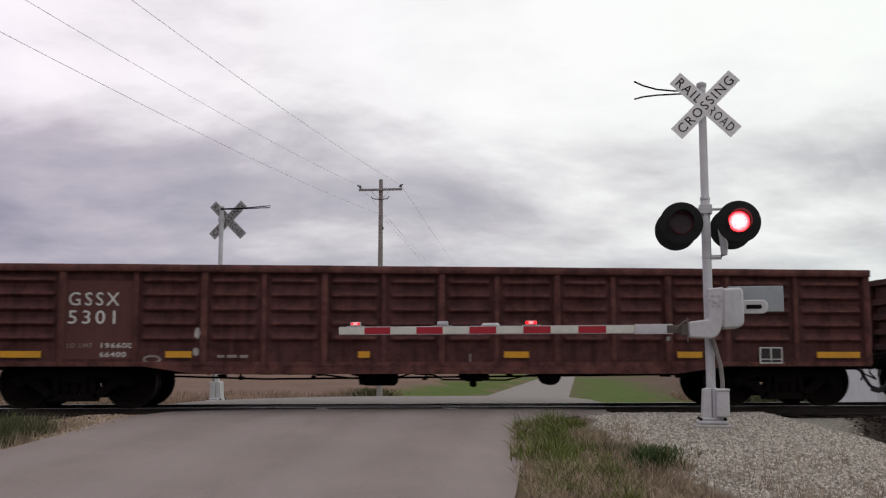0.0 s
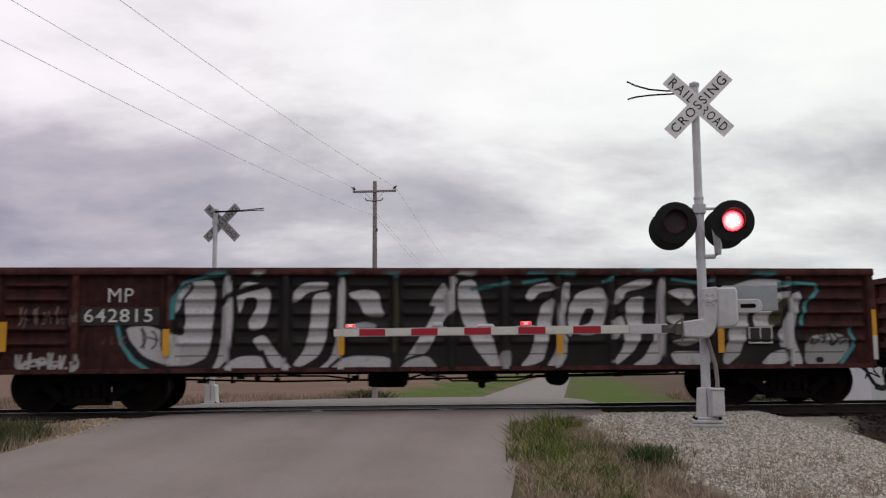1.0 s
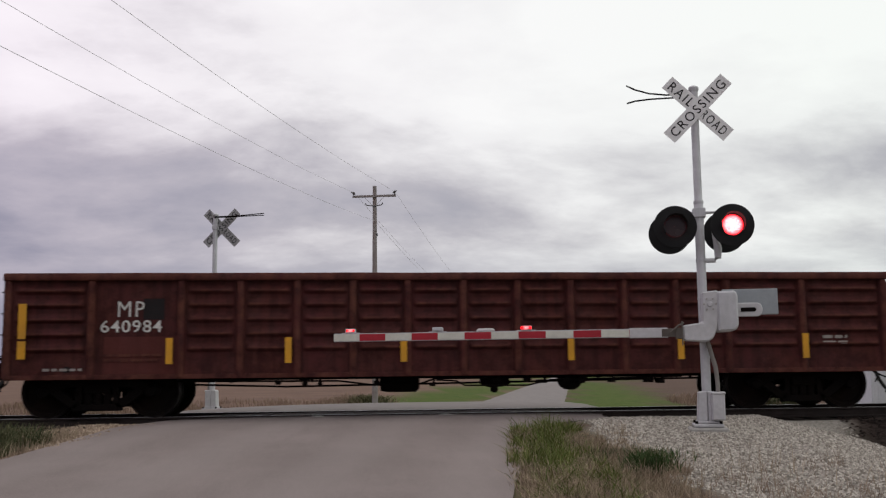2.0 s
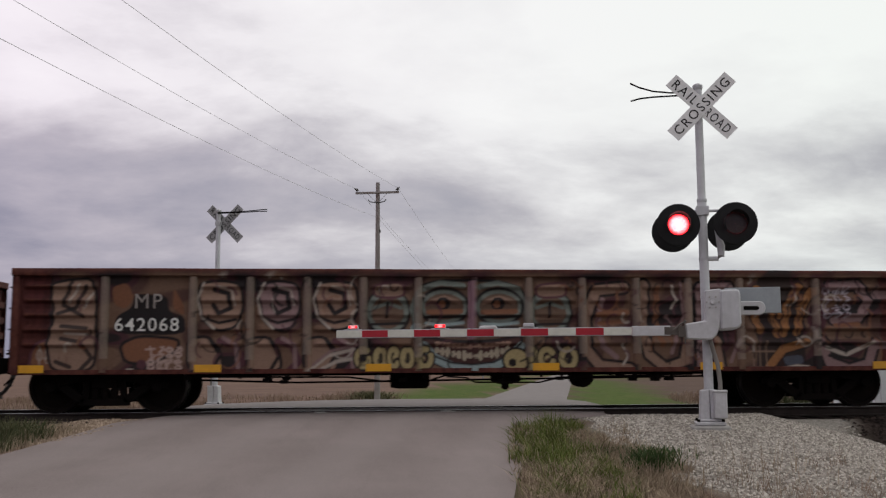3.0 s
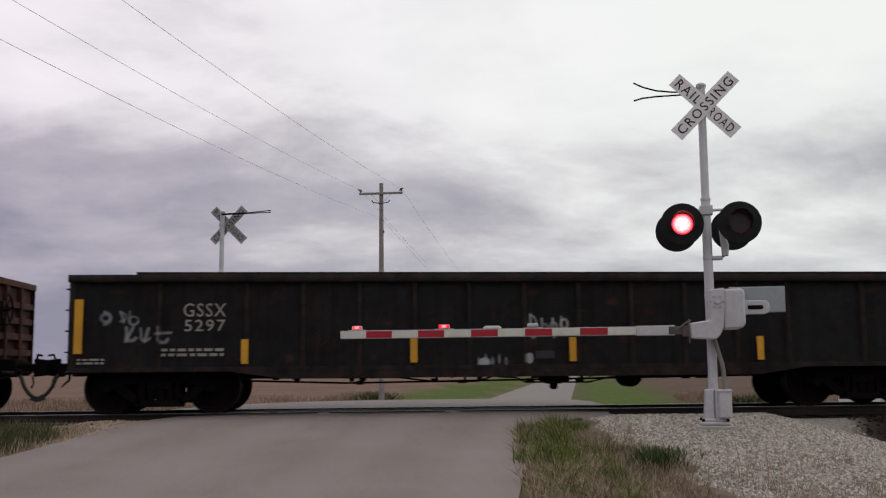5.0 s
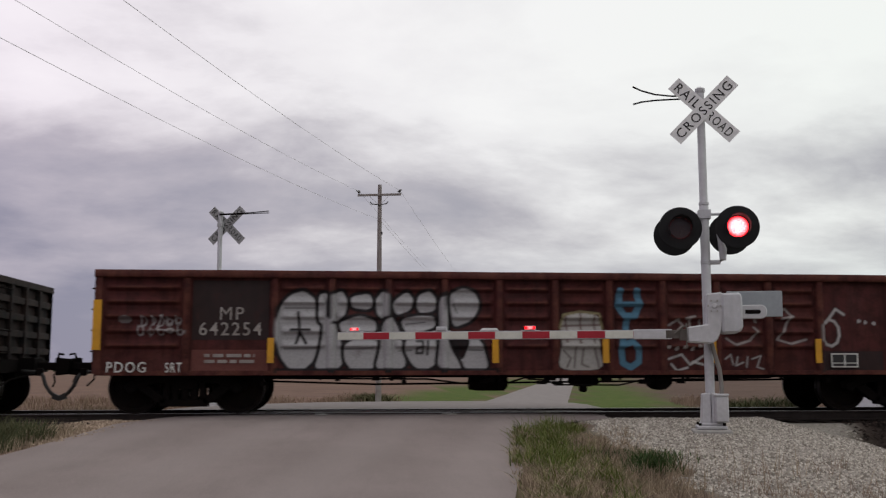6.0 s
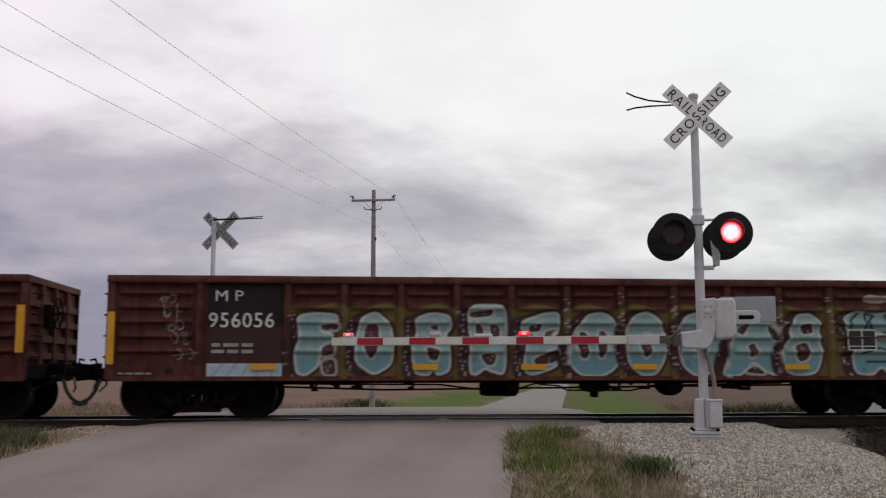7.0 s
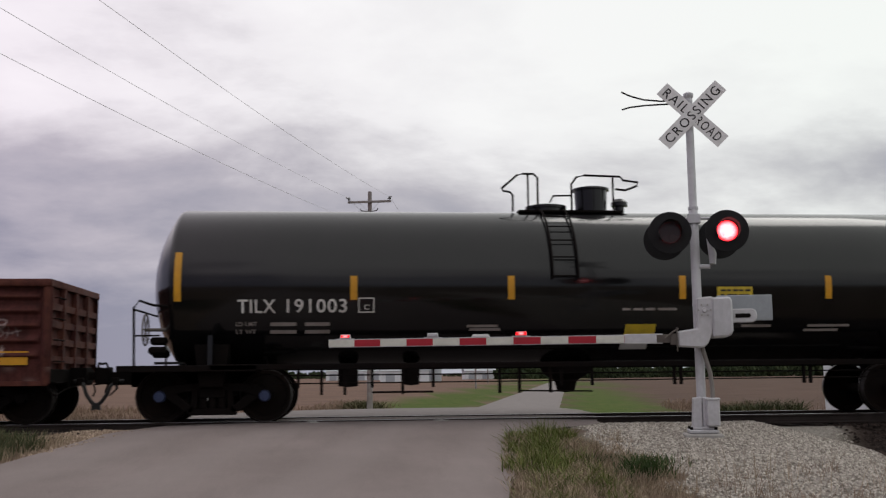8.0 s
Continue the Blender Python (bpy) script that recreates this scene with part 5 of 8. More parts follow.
    for k in range(4):
        scrawl(p, 2.24, 2.84, 0.74 + 0.10 * k, 0.83 + 0.10 * k, (0.36, 0.26, 0.23), 40 + k, 0.035, 9)
    p.rect(15.15, 15.45, 1.95, 2.12, MAUVE_S, 0.8)
    p.rect(15.15, 15.45, 1.05, 1.2, MAUVE_S, 0.8)
    # loose dark, rust-coloured and pale arcs between the pieces
    for k in range(230):
        cx, cz, q, a = rng.uniform(0.9, 15.2), rng.uniform(0.80, 2.32), rng.uniform(0.04, 0.22), rng.uniform(0, 360)
        if 1.5 < cx < 3.0 or (6.6 < cx < 9.0 and k % 4):
            continue
        colour = rng.choice((BLACK_S, BLACK_S, BLACK_S, PLUM_S, PLUM_S, RUST_S, PALE_S))
        p.stroke(arc(cx, cz, q, q * 1.3, a, a + rng.uniform(80, 200), 6), rng.uniform(0.02, 0.05), colour, 0.75)


def spray_grey_letters(p):
    """Silver bubble letters outlined in black, then small tags in white and blue."""
    p.patch([(3.03, 1.41), (3.11, 1.84), (3.29, 2.06), (3.52, 2.13), (3.71, 1.99), (3.81, 1.65), (3.81, 1.22), (3.71, 0.93), (3.53, 0.76), (3.29, 0.78), (3.13, 0.98)], SILVER_S, edge=BLACK_S, edge_w=0.06)
    p.patch([(3.78, 2.07), (3.93, 2.09), (3.95, 1.84), (3.89, 1.68), (4.1, 1.6), (4.16, 1.32), (4.21, 0.79), (3.71, 0.76), (3.82, 1.12), (3.87, 1.54), (3.78, 1.6)], SILVER_S, edge=BLACK_S, edge_w=0.06)
    p.patch([(3.97, 2.02), (4.18, 2.14), (4.28, 1.94), (4.23, 1.7), (4.07, 1.58), (3.97, 1.72)], SILVER_S, edge=BLACK_S, edge_w=0.06)
    p.patch([(4.33, 2.03), (4.66, 2.09), (4.73, 1.9), (4.64, 1.8), (4.35, 1.84)], SILVER_S, edge=BLACK_S, edge_w=0.06)
    p.patch([(4.13, 1.58), (4.48, 1.7), (4.77, 1.61), (4.78, 1.41), (4.27, 1.34), (4.17, 1.41)], SILVER_S, edge=BLACK_S, edge_w=0.06)
    p.patch([(4.22, 1.2), (4.54, 1.35), (4.81, 1.27), (4.83, 0.93), (4.7, 0.76), (4.37, 0.74), (4.23, 0.93)], SILVER_S, edge=BLACK_S, edge_w=0.06)
    p.patch([(4.76, 1.97), (4.89, 2.14), (5.01, 2.03), (5.02, 1.75), (4.87, 1.64), (4.79, 1.74)], SILVER_S, edge=BLACK_S, edge_w=0.06)
    p.patch([(4.89, 1.59), (5.05, 1.69), (5.15, 1.51), (5.26, 1.12), (5.3, 0.78), (4.76, 0.76), (4.85, 1.12)], SILVER_S, edge=BLACK_S, edge_w=0.06)
    p.patch([(5.05, 1.93), (5.31, 2.13), (5.42, 2), (5.38, 1.8), (5.12, 1.7)], SILVER_S, edge=BLACK_S, edge_w=0.06)
    p.patch([(5.52, 2.07), (5.71, 2.14), (5.82, 2), (5.81, 1.79), (5.54, 1.74), (5.47, 1.88)], SILVER_S, edge=BLACK_S, edge_w=0.06)
    p.patch([(5.19, 1.64), (5.53, 1.7), (5.78, 1.69), (5.82, 1.51), (5.53, 1.41), (5.31, 1.36)], SILVER_S, edge=BLACK_S, edge_w=0.06)
    p.patch([(5.3, 1.3), (5.68, 1.39), (5.87, 1.27), (5.91, 1.03), (5.79, 0.84), (5.6, 0.74), (5.41, 0.84), (5.27, 1.1)], SILVER_S, edge=BLACK_S, edge_w=0.06)
    p.patch([(5.87, 1.98), (6.01, 2.11), (6.04, 1.7), (6.02, 1.32), (6.13, 1.03), (6.32, 0.78), (5.84, 0.78), (5.89, 1.22)], SILVER_S, edge=BLACK_S, edge_w=0.06)
    p.patch([(6.05, 2.08), (6.29, 2.19), (6.53, 2.1), (6.59, 1.85), (6.44, 1.61), (6.11, 1.49)], SILVER_S, edge=BLACK_S, edge_w=0.06)
    p.patch([(6.11, 1.36), (6.45, 1.41), (6.64, 1.22), (6.76, 0.76), (6.34, 0.76), (6.24, 0.99)], SILVER_S, edge=BLACK_S, edge_w=0.06)
    p.patch([(6.08, 1.33), (6.45, 1.33), (6.28, 0.87)], BLACK_S)
    p.stroke([(3.43, 1.75), (3.46, 1.41)], 0.05, BLACK_S)
    p.stroke([(3.31, 1.45), (3.63, 1.45)], 0.05, BLACK_S)
    p.stroke([(3.46, 1.41), (3.4, 1.22)], 0.05, BLACK_S)
    p.stroke([(3.46, 1.41), (3.57, 1.22)], 0.05, BLACK_S)
    p.stroke([(3.2, 1.13), (3.75, 1.14)], 0.02, BLACK_S, 0.8)
    p.stroke([(3.2, 1.83), (3.72, 1.83)], 0.02, BLACK_S, 0.8)
    p.stroke([(4.23, 1.12), (4.73, 1.14)], 0.02, BLACK_S, 0.8)
    p.stroke([(4.26, 1.7), (4.62, 1.72)], 0.02, BLACK_S, 0.8)
    p.stroke([(5.29, 1.55), (5.63, 1.59)], 0.02, BLACK_S, 0.8)
    p.stroke([(6.11, 1.12), (6.64, 1.1)], 0.02, BLACK_S, 0.8)
    p.stroke([(6.13, 1.9), (6.19, 1.75)], 0.02, BLACK_S, 0.8)
    p.stroke([(5.17, 1.09), (5.4, 1.1)], 0.02, BLACK_S, 0.8)
    p.stroke([(5.49, 1.26), (5.59, 1.26), (5.59, 1.05), (5.48, 1.05), (5.49, 1.14), (5.61, 1.16)], 0.045, BLACK_S, 0.9)
    p.stroke([(5.68, 1.26), (5.67, 1.03)], 0.045, BLACK_S, 0.9)
    p.rect(2.98, 6.9, 0.72, 0.80, BLACK_S, 0.9)
    p.rect(1.62, 2.92, 1.28, 2.30, (0.026, 0.022, 0.022), 0.85)
    p.rect(1.62, 2.92, 0.72, 1.12, (0.15, 0.055, 0.045), 0.9)
    scrawl(p, 0.75, 1.45, 1.50, 1.68, (0.34, 0.32, 0.32), 11, 0.03, 10)
    scrawl(p, 0.70, 1.50, 1.35, 1.50, (0.34, 0.32, 0.32), 13, 0.03, 10)
    p.blob(0.5, 1.62, 0.12, 0.07, (0.3, 0.29, 0.29), 0.6)
    # tags in chalky white and blue
    p.patch([(8.01, 1.46), (8.08, 1.71), (8.38, 1.77), (8.7, 1.73), (8.77, 1.46), (8.72, 1.24), (8.82, 0.75), (7.96, 0.75), (8.05, 1.19)], (0.34, 0.33, 0.31))
    p.stroke([(8.04, 1.53), (8.73, 1.55)], 0.035, (0.09, 0.045, 0.04), 0.8)
    p.stroke([(8.07, 1.42), (8.73, 1.44)], 0.035, (0.09, 0.045, 0.04), 0.8)
    p.stroke([(8.05, 1.3), (8.73, 1.32)], 0.035, (0.09, 0.045, 0.04), 0.8)
    p.stroke([(8.11, 1.73), (8.15, 1.25)], 0.035, (0.09, 0.045, 0.04), 0.8)
    p.stroke([(8.38, 1.75), (8.39, 1.23)], 0.035, (0.09, 0.045, 0.04), 0.8)
    p.stroke([(8.63, 1.73), (8.64, 1.24)], 0.035, (0.09, 0.045, 0.04), 0.8)
    p.stroke([(8.08, 1.1), (8.21, 0.96), (8.14, 0.81)], 0.03, (0.05, 0.03, 0.03), 0.8)
    p.stroke([(8.3, 1.15), (8.27, 0.81)], 0.03, (0.05, 0.03, 0.03), 0.8)
    p.stroke([(8.44, 1.13), (8.4, 0.86), (8.52, 0.81)], 0.03, (0.05, 0.03, 0.03), 0.8)
    p.stroke([(8.64, 1.13), (8.71, 0.81)], 0.03, (0.05, 0.03, 0.03), 0.8)
    p.stroke([(8.01, 1.49), (8.08, 1.73), (8.38, 1.79), (8.72, 1.75), (8.79, 1.48)], 0.05, (0.30, 0.27, 0.14), 0.8)
    p.stroke([(9.11, 2.16), (9.07, 1.9), (9.18, 1.71), (9.36, 1.71), (9.46, 1.9), (9.41, 2.16)], 0.13, (0.070, 0.170, 0.245))
    p.stroke([(9.1, 1.92), (9.43, 1.92)], 0.1, (0.070, 0.170, 0.245))
    p.stroke([(9.24, 1.71), (9.19, 1.44), (9.12, 1.15), (9.14, 0.88), (9.28, 0.8), (9.43, 0.9), (9.44, 1.11), (9.33, 1.26), (9.17, 1.2)], 0.12, (0.070, 0.170, 0.245))
    p.stroke([(14.49, 2.01), (14.42, 1.77), (14.56, 1.61), (14.78, 1.61), (14.93, 1.81), (14.95, 2.03)], 0.12, (0.070, 0.170, 0.245))
    p.stroke([(14.46, 1.81), (14.91, 1.83)], 0.09, (0.070, 0.170, 0.245))
    p.stroke([(14.57, 1.22), (14.41, 1.02), (14.46, 0.78), (14.64, 0.74), (14.75, 0.92), (14.65, 1.1), (14.49, 1.04)], 0.11, (0.070, 0.170, 0.245))
    p.stroke([(9.99, 1.55), (10.15, 1.65), (10.25, 1.55), (10.13, 1.44)], 0.05, (0.33, 0.30, 0.29), 0.85)
    p.stroke([(10.3, 1.67), (10.46, 1.71)], 0.05, (0.33, 0.30, 0.29), 0.85)
    p.stroke([(10.36, 1.67), (10.4, 1.34)], 0.05, (0.33, 0.30, 0.29), 0.85)
    p.stroke([(10.07, 1.38), (10.31, 1.42)], 0.05, (0.33, 0.30, 0.29), 0.85)
    p.stroke([(10.46, 1.49), (10.65, 1.53)], 0.05, (0.33, 0.30, 0.29), 0.85)
    p.stroke([(10.55, 1.63), (10.58, 1.34)], 0.05, (0.33, 0.30, 0.29), 0.85)
    p.stroke([(11.12, 1.53), (11.24, 1.69), (11.51, 1.71), (11.59, 1.61)], 0.05, (0.33, 0.30, 0.29), 0.85)
    p.stroke([(11.04, 1.32), (11.2, 1.2), (11.47, 1.28), (11.61, 1.44), (11.55, 1.51)], 0.05, (0.33, 0.30, 0.29), 0.85)
    p.stroke([(11.98, 1.81), (12.14, 1.85), (12.24, 1.73), (12.12, 1.49), (11.98, 1.3), (12.22, 1.22), (12.52, 1.3)], 0.05, (0.33, 0.30, 0.29), 0.85)
    p.stroke([(12.06, 1.67), (12.28, 1.71)], 0.05, (0.33, 0.30, 0.29), 0.85)
    p.blob(9.98, 1.16, 0.04, 0.0384615, (0.33, 0.30, 0.29))
    p.blob(10.12, 1.13, 0.04, 0.0384615, (0.33, 0.30, 0.29))
    p.blob(10.27, 1.16, 0.04, 0.0384615, (0.33, 0.30, 0.29))
    p.blob(10.41, 1.13, 0.04, 0.0384615, (0.33, 0.30, 0.29))
    p.blob(10.54, 1.18, 0.04, 0.0384615, (0.33, 0.30, 0.29))
    p.blob(13.65, 1.61, 0.04, 0.0384615, (0.33, 0.30, 0.29))
    p.blob(13.81, 1.59, 0.04, 0.0384615, (0.33, 0.30, 0.29))
    p.blob(13.53, 1.63, 0.04, 0.0384615, (0.33, 0.30, 0.29))
    p.stroke([(9.97, 0.95), (10.21, 1.03), (10.36, 0.85), (10.65, 1.03)], 0.05, (0.44, 0.43, 0.42), 0.9)
    p.stroke([(10.02, 0.86), (10.12, 0.74), (10.31, 0.8)], 0.05, (0.44, 0.43, 0.42), 0.9)
    p.stroke([(10.41, 0.9), (10.7, 0.83), (10.65, 0.72)], 0.05, (0.44, 0.43, 0.42), 0.9)
    p.stroke([(10.01, 0.72), (10.14, 0.68)], 0.05, (0.44, 0.43, 0.42), 0.9)
    p.stroke([(11.01, 0.95), (11.11, 1.03), (11.15, 0.85)], 0.035, (0.38, 0.36, 0.35), 0.9)
    p.stroke([(11.24, 0.99), (11.2, 0.83), (11.34, 0.89)], 0.035, (0.38, 0.36, 0.35), 0.9)
    p.stroke([(11.42, 0.99), (11.4, 0.81)], 0.035, (0.38, 0.36, 0.35), 0.9)
    p.stroke([(11.5, 0.95), (11.67, 1.01), (11.59, 0.81), (11.71, 0.77)], 0.035, (0.38, 0.36, 0.35), 0.9)
    p.stroke(arc(12.98, 1.42, 0.17, 0.24, 60, 420), 0.06, (0.36, 0.34, 0.33))
    p.stroke([(12.9, 1.6), (13.1, 1.85), (13.25, 1.75)], 0.06, (0.36, 0.34, 0.33))
    p.rect(12.75, 13.95, 0.72, 1.10, (0.024, 0.021, 0.021), 0.8)


AQUA, SKY_B = (0.21, 0.32, 0.32), (0.12, 0.27, 0.33)


def spray_aqua_letters(p):
    """Pale aqua balloon letters, blue at the foot, in black dotted shading with a mustard haze."""
    maroon, outline, pale = (0.040, 0.016, 0.017), (0.020, 0.014, 0.012), (0.47, 0.47, 0.44)
    haze = np.clip((2.02 + 0.05 * np.sin(p.x * 7.0) - p.z) / 0.08, 0, 1) * np.clip((p.x - 3.0) / 0.1, 0, 1) * np.clip((13.8 - p.x) / 0.1, 0, 1)
    p.lay(haze, (0.165, 0.125, 0.038), 0.8)
    rng = random.Random(9)

    def letter(pts):
        if p.misses(pts, 0.5):
            return
        d = p.inside(pts) + 0.010 * np.sin(p.z * 11) * np.sin(p.x * 6)
        back = p.inside([(a - 0.16, b - 0.03) for a, b in pts])
        p.lay((np.maximum(d, back) + 0.07) / 0.04, maroon)
        xs, zs = [q[0] for q in pts], [q[1] for q in pts]
        for t in range(110):  # white dots in the dark shading
            qx, qz = rng.uniform(min(xs) - 0.24, max(xs) + 0.05), rng.uniform(min(zs), max(zs))
            m = np.exp(-(((p.x - qx) ** 2 + (p.z - qz) ** 2) / 0.016 ** 2))
            p.lay(m * 1.3 * ((back > -0.03) & (d < -0.06)), (0.42, 0.38, 0.39), 0.9)
        p.lay((d + 0.045) / 0.03, outline)
        p.lay((d + 0.012) / 0.025, pale)
        p.lay((d - 0.028) / 0.025, AQUA)
        p.lay(np.clip((d - 0.028) / 0.025, 0, 1) * np.clip((1.10 + 0.03 * math.sin(5 * xs[0]) - p.z) / 0.05, 0, 1), SKY_B, 0.75)
        for t in range(3):  # dark streaks where the paint has run
            q = rng.uniform(min(xs) + 0.1, max(xs) - 0.1)
            p.stroke([(q, rng.uniform(1.3, 1.8)), (q + rng.uniform(-0.05, 0.05), rng.uniform(0.8, 1.2))], 0.016, (0.10, 0.13, 0.12), 0.45)

    def hole(pts):
        if p.misses(pts, 0.3):
            return
        d = p.inside(pts)
        p.lay((d + 0.05) / 0.025, pale, 0.8)
        p.lay((d + 0.012) / 0.025, outline)
        p.lay((d - 0.02) / 0.03, (0.075, 0.030, 0.033))
        xs, zs = [q[0] for q in pts], [q[1] for q in pts]
        for t in range(7):
            p.blob(rng.uniform(min(xs), max(xs)), rng.uniform(min(zs), max(zs)), 0.016, 0.016, (0.30, 0.25, 0.26), 0.7, soft=0.6)

    letter([(3.17, 1.8), (3.52, 1.85), (3.89, 1.84), (3.93, 1.68), (3.63, 1.65), (3.63, 1.54), (3.82, 1.49), (3.83, 1.34), (3.63, 1.28), (3.6, 0.92), (3.35, 0.75), (3.18, 0.79), (3.13, 1.15), (3.23, 1.39)])
    hole([(3.59, 1.63), (3.91, 1.66), (3.9, 1.55), (3.63, 1.53)])
    hole([(3.63, 1.26), (3.83, 1.32), (3.84, 1.13), (3.61, 1.09)])
    hole([(3.62, 1.01), (3.84, 1.05), (3.87, 0.78), (3.66, 0.78)])
    letter([(4.28, 1.76), (4.56, 1.88), (4.8, 1.68), (4.89, 1.3), (4.83, 0.92), (4.52, 0.75), (4.18, 0.97), (4.2, 1.4)])
    hole([(4.37, 1.64), (4.61, 1.66), (4.6, 1.21), (4.46, 1.02), (4.33, 1.28)])
    letter([(5.22, 1.76), (5.54, 1.86), (5.87, 1.82), (5.89, 1.59), (5.77, 1.45), (5.87, 1.28), (5.86, 0.82), (5.63, 0.75), (5.56, 0.86), (5.47, 0.75), (5.21, 0.78), (5.16, 1.3), (5.27, 1.51)])
    hole([(5.46, 1.59), (5.64, 1.67), (5.64, 1.53)])
    hole([(5.42, 1.26), (5.68, 1.21), (5.63, 1.02), (5.49, 1.02)])
    letter([(6.14, 1.9), (6.29, 2.01), (6.86, 2), (6.86, 1.4), (6.83, 0.75), (6.56, 0.82), (6.47, 0.87), (6.31, 0.75), (6.18, 0.78), (6.2, 1.4)])
    hole([(6.18, 1.86), (6.62, 1.92), (6.6, 1.8), (6.22, 1.76)])
    hole([(6.3, 1.69), (6.45, 1.59), (6.41, 1.3), (6.31, 1.34)])
    hole([(6.54, 1.67), (6.74, 1.61), (6.71, 1.34), (6.58, 1.4)])
    hole([(6.38, 1.13), (6.68, 1.15), (6.63, 0.94), (6.48, 0.94)])
    letter([(7.11, 1.73), (7.54, 1.86), (7.81, 1.88), (7.8, 1.49), (7.57, 1.4), (7.82, 1.28), (7.8, 0.91), (7.28, 0.74), (7.15, 0.82), (7.17, 1.28), (7.36, 1.49), (7.11, 1.53)])
    hole([(7.32, 1.04), (7.55, 1.15), (7.8, 1.24), (7.75, 0.99), (7.37, 0.93)])
    hole([(7.24, 1.63), (7.49, 1.67), (7.45, 1.53), (7.26, 1.51)])
    hole([(7.55, 1.53), (7.74, 1.57), (7.61, 1.42), (7.47, 1.36)])
    letter([(8.07, 1.54), (8.29, 1.84), (8.55, 1.88), (8.76, 1.79), (8.96, 1.49), (8.99, 1.2), (8.81, 0.86), (8.52, 0.72), (8.14, 0.74), (7.93, 1.01), (7.97, 1.35)])
    hole([(8.16, 1.55), (8.3, 1.49), (8.32, 1.07), (8.19, 1.05), (8.11, 1.3)])
    hole([(8.49, 1.55), (8.63, 1.53), (8.67, 1.28), (8.57, 1.05), (8.48, 1.11)])
    letter([(8.99, 1.59), (9.14, 1.83), (9.38, 1.91), (9.62, 1.77), (9.75, 1.4), (9.72, 1.01), (9.54, 0.77), (9.29, 0.72), (9.06, 0.91), (8.98, 1.25)])
    hole([(9.29, 1.47), (9.43, 1.49), (9.47, 1.18), (9.36, 1.05), (9.26, 1.22)])
    letter([(9.94, 1.59), (10.09, 1.83), (10.35, 1.91), (10.61, 1.77), (10.75, 1.4), (10.72, 1), (10.53, 0.77), (10.25, 0.71), (10.02, 0.91), (9.93, 1.25)])
    hole([(10.27, 1.47), (10.41, 1.49), (10.45, 1.18), (10.34, 1.04), (10.24, 1.22)])
    letter([(10.96, 1.48), (11.01, 1.77), (11.26, 1.89), (11.46, 1.87), (11.76, 1.74), (11.82, 1.4), (11.74, 1), (11.79, 0.73), (11.52, 0.81), (11.32, 1), (11.11, 0.73), (10.74, 0.73), (10.82, 1.1)])
    hole([(11.02, 1.54), (11.18, 1.69), (11.28, 1.65), (11.14, 1.46)])
    hole([(11.6, 1.67), (11.76, 1.57), (11.8, 1.36), (11.66, 1.42)])
    hole([(11.22, 1.28), (11.36, 1.34), (11.42, 1.14), (11.28, 1.06)])
    hole([(11.14, 0.81), (11.36, 0.94), (11.58, 0.77)])
    letter([(12.03, 1.64), (12.17, 1.87), (12.42, 1.89), (12.61, 1.73), (12.57, 1.48), (12.64, 1.1), (12.51, 0.78), (12.15, 0.71), (11.88, 0.85), (11.84, 1.18), (12, 1.4)])
    hole([(12.21, 1.67), (12.43, 1.69), (12.47, 1.52), (12.26, 1.48)])
    hole([(12.08, 1.28), (12.36, 1.36), (12.38, 1.06), (12.18, 0.98)])
    letter([(13.02, 1.79), (13.26, 1.94), (13.66, 1.87), (14.17, 1.94), (14.29, 1.79), (14.16, 1.49), (13.66, 1.47), (13.12, 1.47)])
    letter([(13.15, 1.34), (13.66, 1.43), (14.11, 1.39), (14.14, 1.15), (14.25, 0.72), (13.9, 0.72), (13.73, 0.9), (13.55, 0.73), (13.21, 0.77)])
    p.stroke([(13.32, 1.87), (13.16, 1.73), (13.18, 1.57), (13.34, 1.53)], 0.04, BLACK_S)
    p.stroke([(13.46, 1.53), (13.46, 1.87), (13.62, 1.83), (13.5, 1.71), (13.64, 1.53)], 0.04, BLACK_S)
    p.stroke([(14.07, 1.87), (13.84, 1.83), (13.86, 1.71), (14.04, 1.65), (13.96, 1.51), (13.78, 1.53)], 0.04, BLACK_S)
    p.stroke([(13.35, 1.15), (13.7, 1.25), (13.9, 1.18)], 0.04, BLACK_S)
    p.stroke([(13.45, 1), (13.85, 1)], 0.04, BLACK_S)
    p.patch([(13.38, 2.17), (13.55, 2.23), (13.72, 2.19), (13.97, 2.21), (13.95, 2.09), (13.72, 2.05), (13.46, 2.07)], PALE_S)
    for k, q in enumerate(STANDARD[7:13]):  # dots that run up the posts
        for t in range(12):
            p.blob(q * 1.0076 + rng.uniform(-0.06, 0.06), 1.55 + 0.06 * t, 0.017, 0.02, (0.42, 0.40, 0.38), 0.9, soft=0.6)
    p.rect(1.66, 2.94, 1.60, 2.36, BLACK_S, 0.92)
    p.rect(1.66, 2.94, 1.05, 1.60, (0.045, 0.028, 0.026), 0.85)
    p.rect(1.66, 2.94, 0.72, 0.97, (0.42, 0.48, 0.52))
    for k in range(5):
        p.stroke([(1.75 + 0.25 * k, 0.73), (1.95 + 0.22 * k, 0.97)], 0.03, (0.22, 0.25, 0.2), 0.8)
    for k in range(3):
        p.stroke([(1.75, 0.80 + 0.05 * k), (2.9, 0.83 + 0.05 * k)], 0.03, (0.14, 0.35, 0.44), 0.5)
    p.blob(1.05, 0.84, 0.08, 0.05, BLACK_S), p.blob(14.5, 0.84, 0.08, 0.05, BLACK_S)
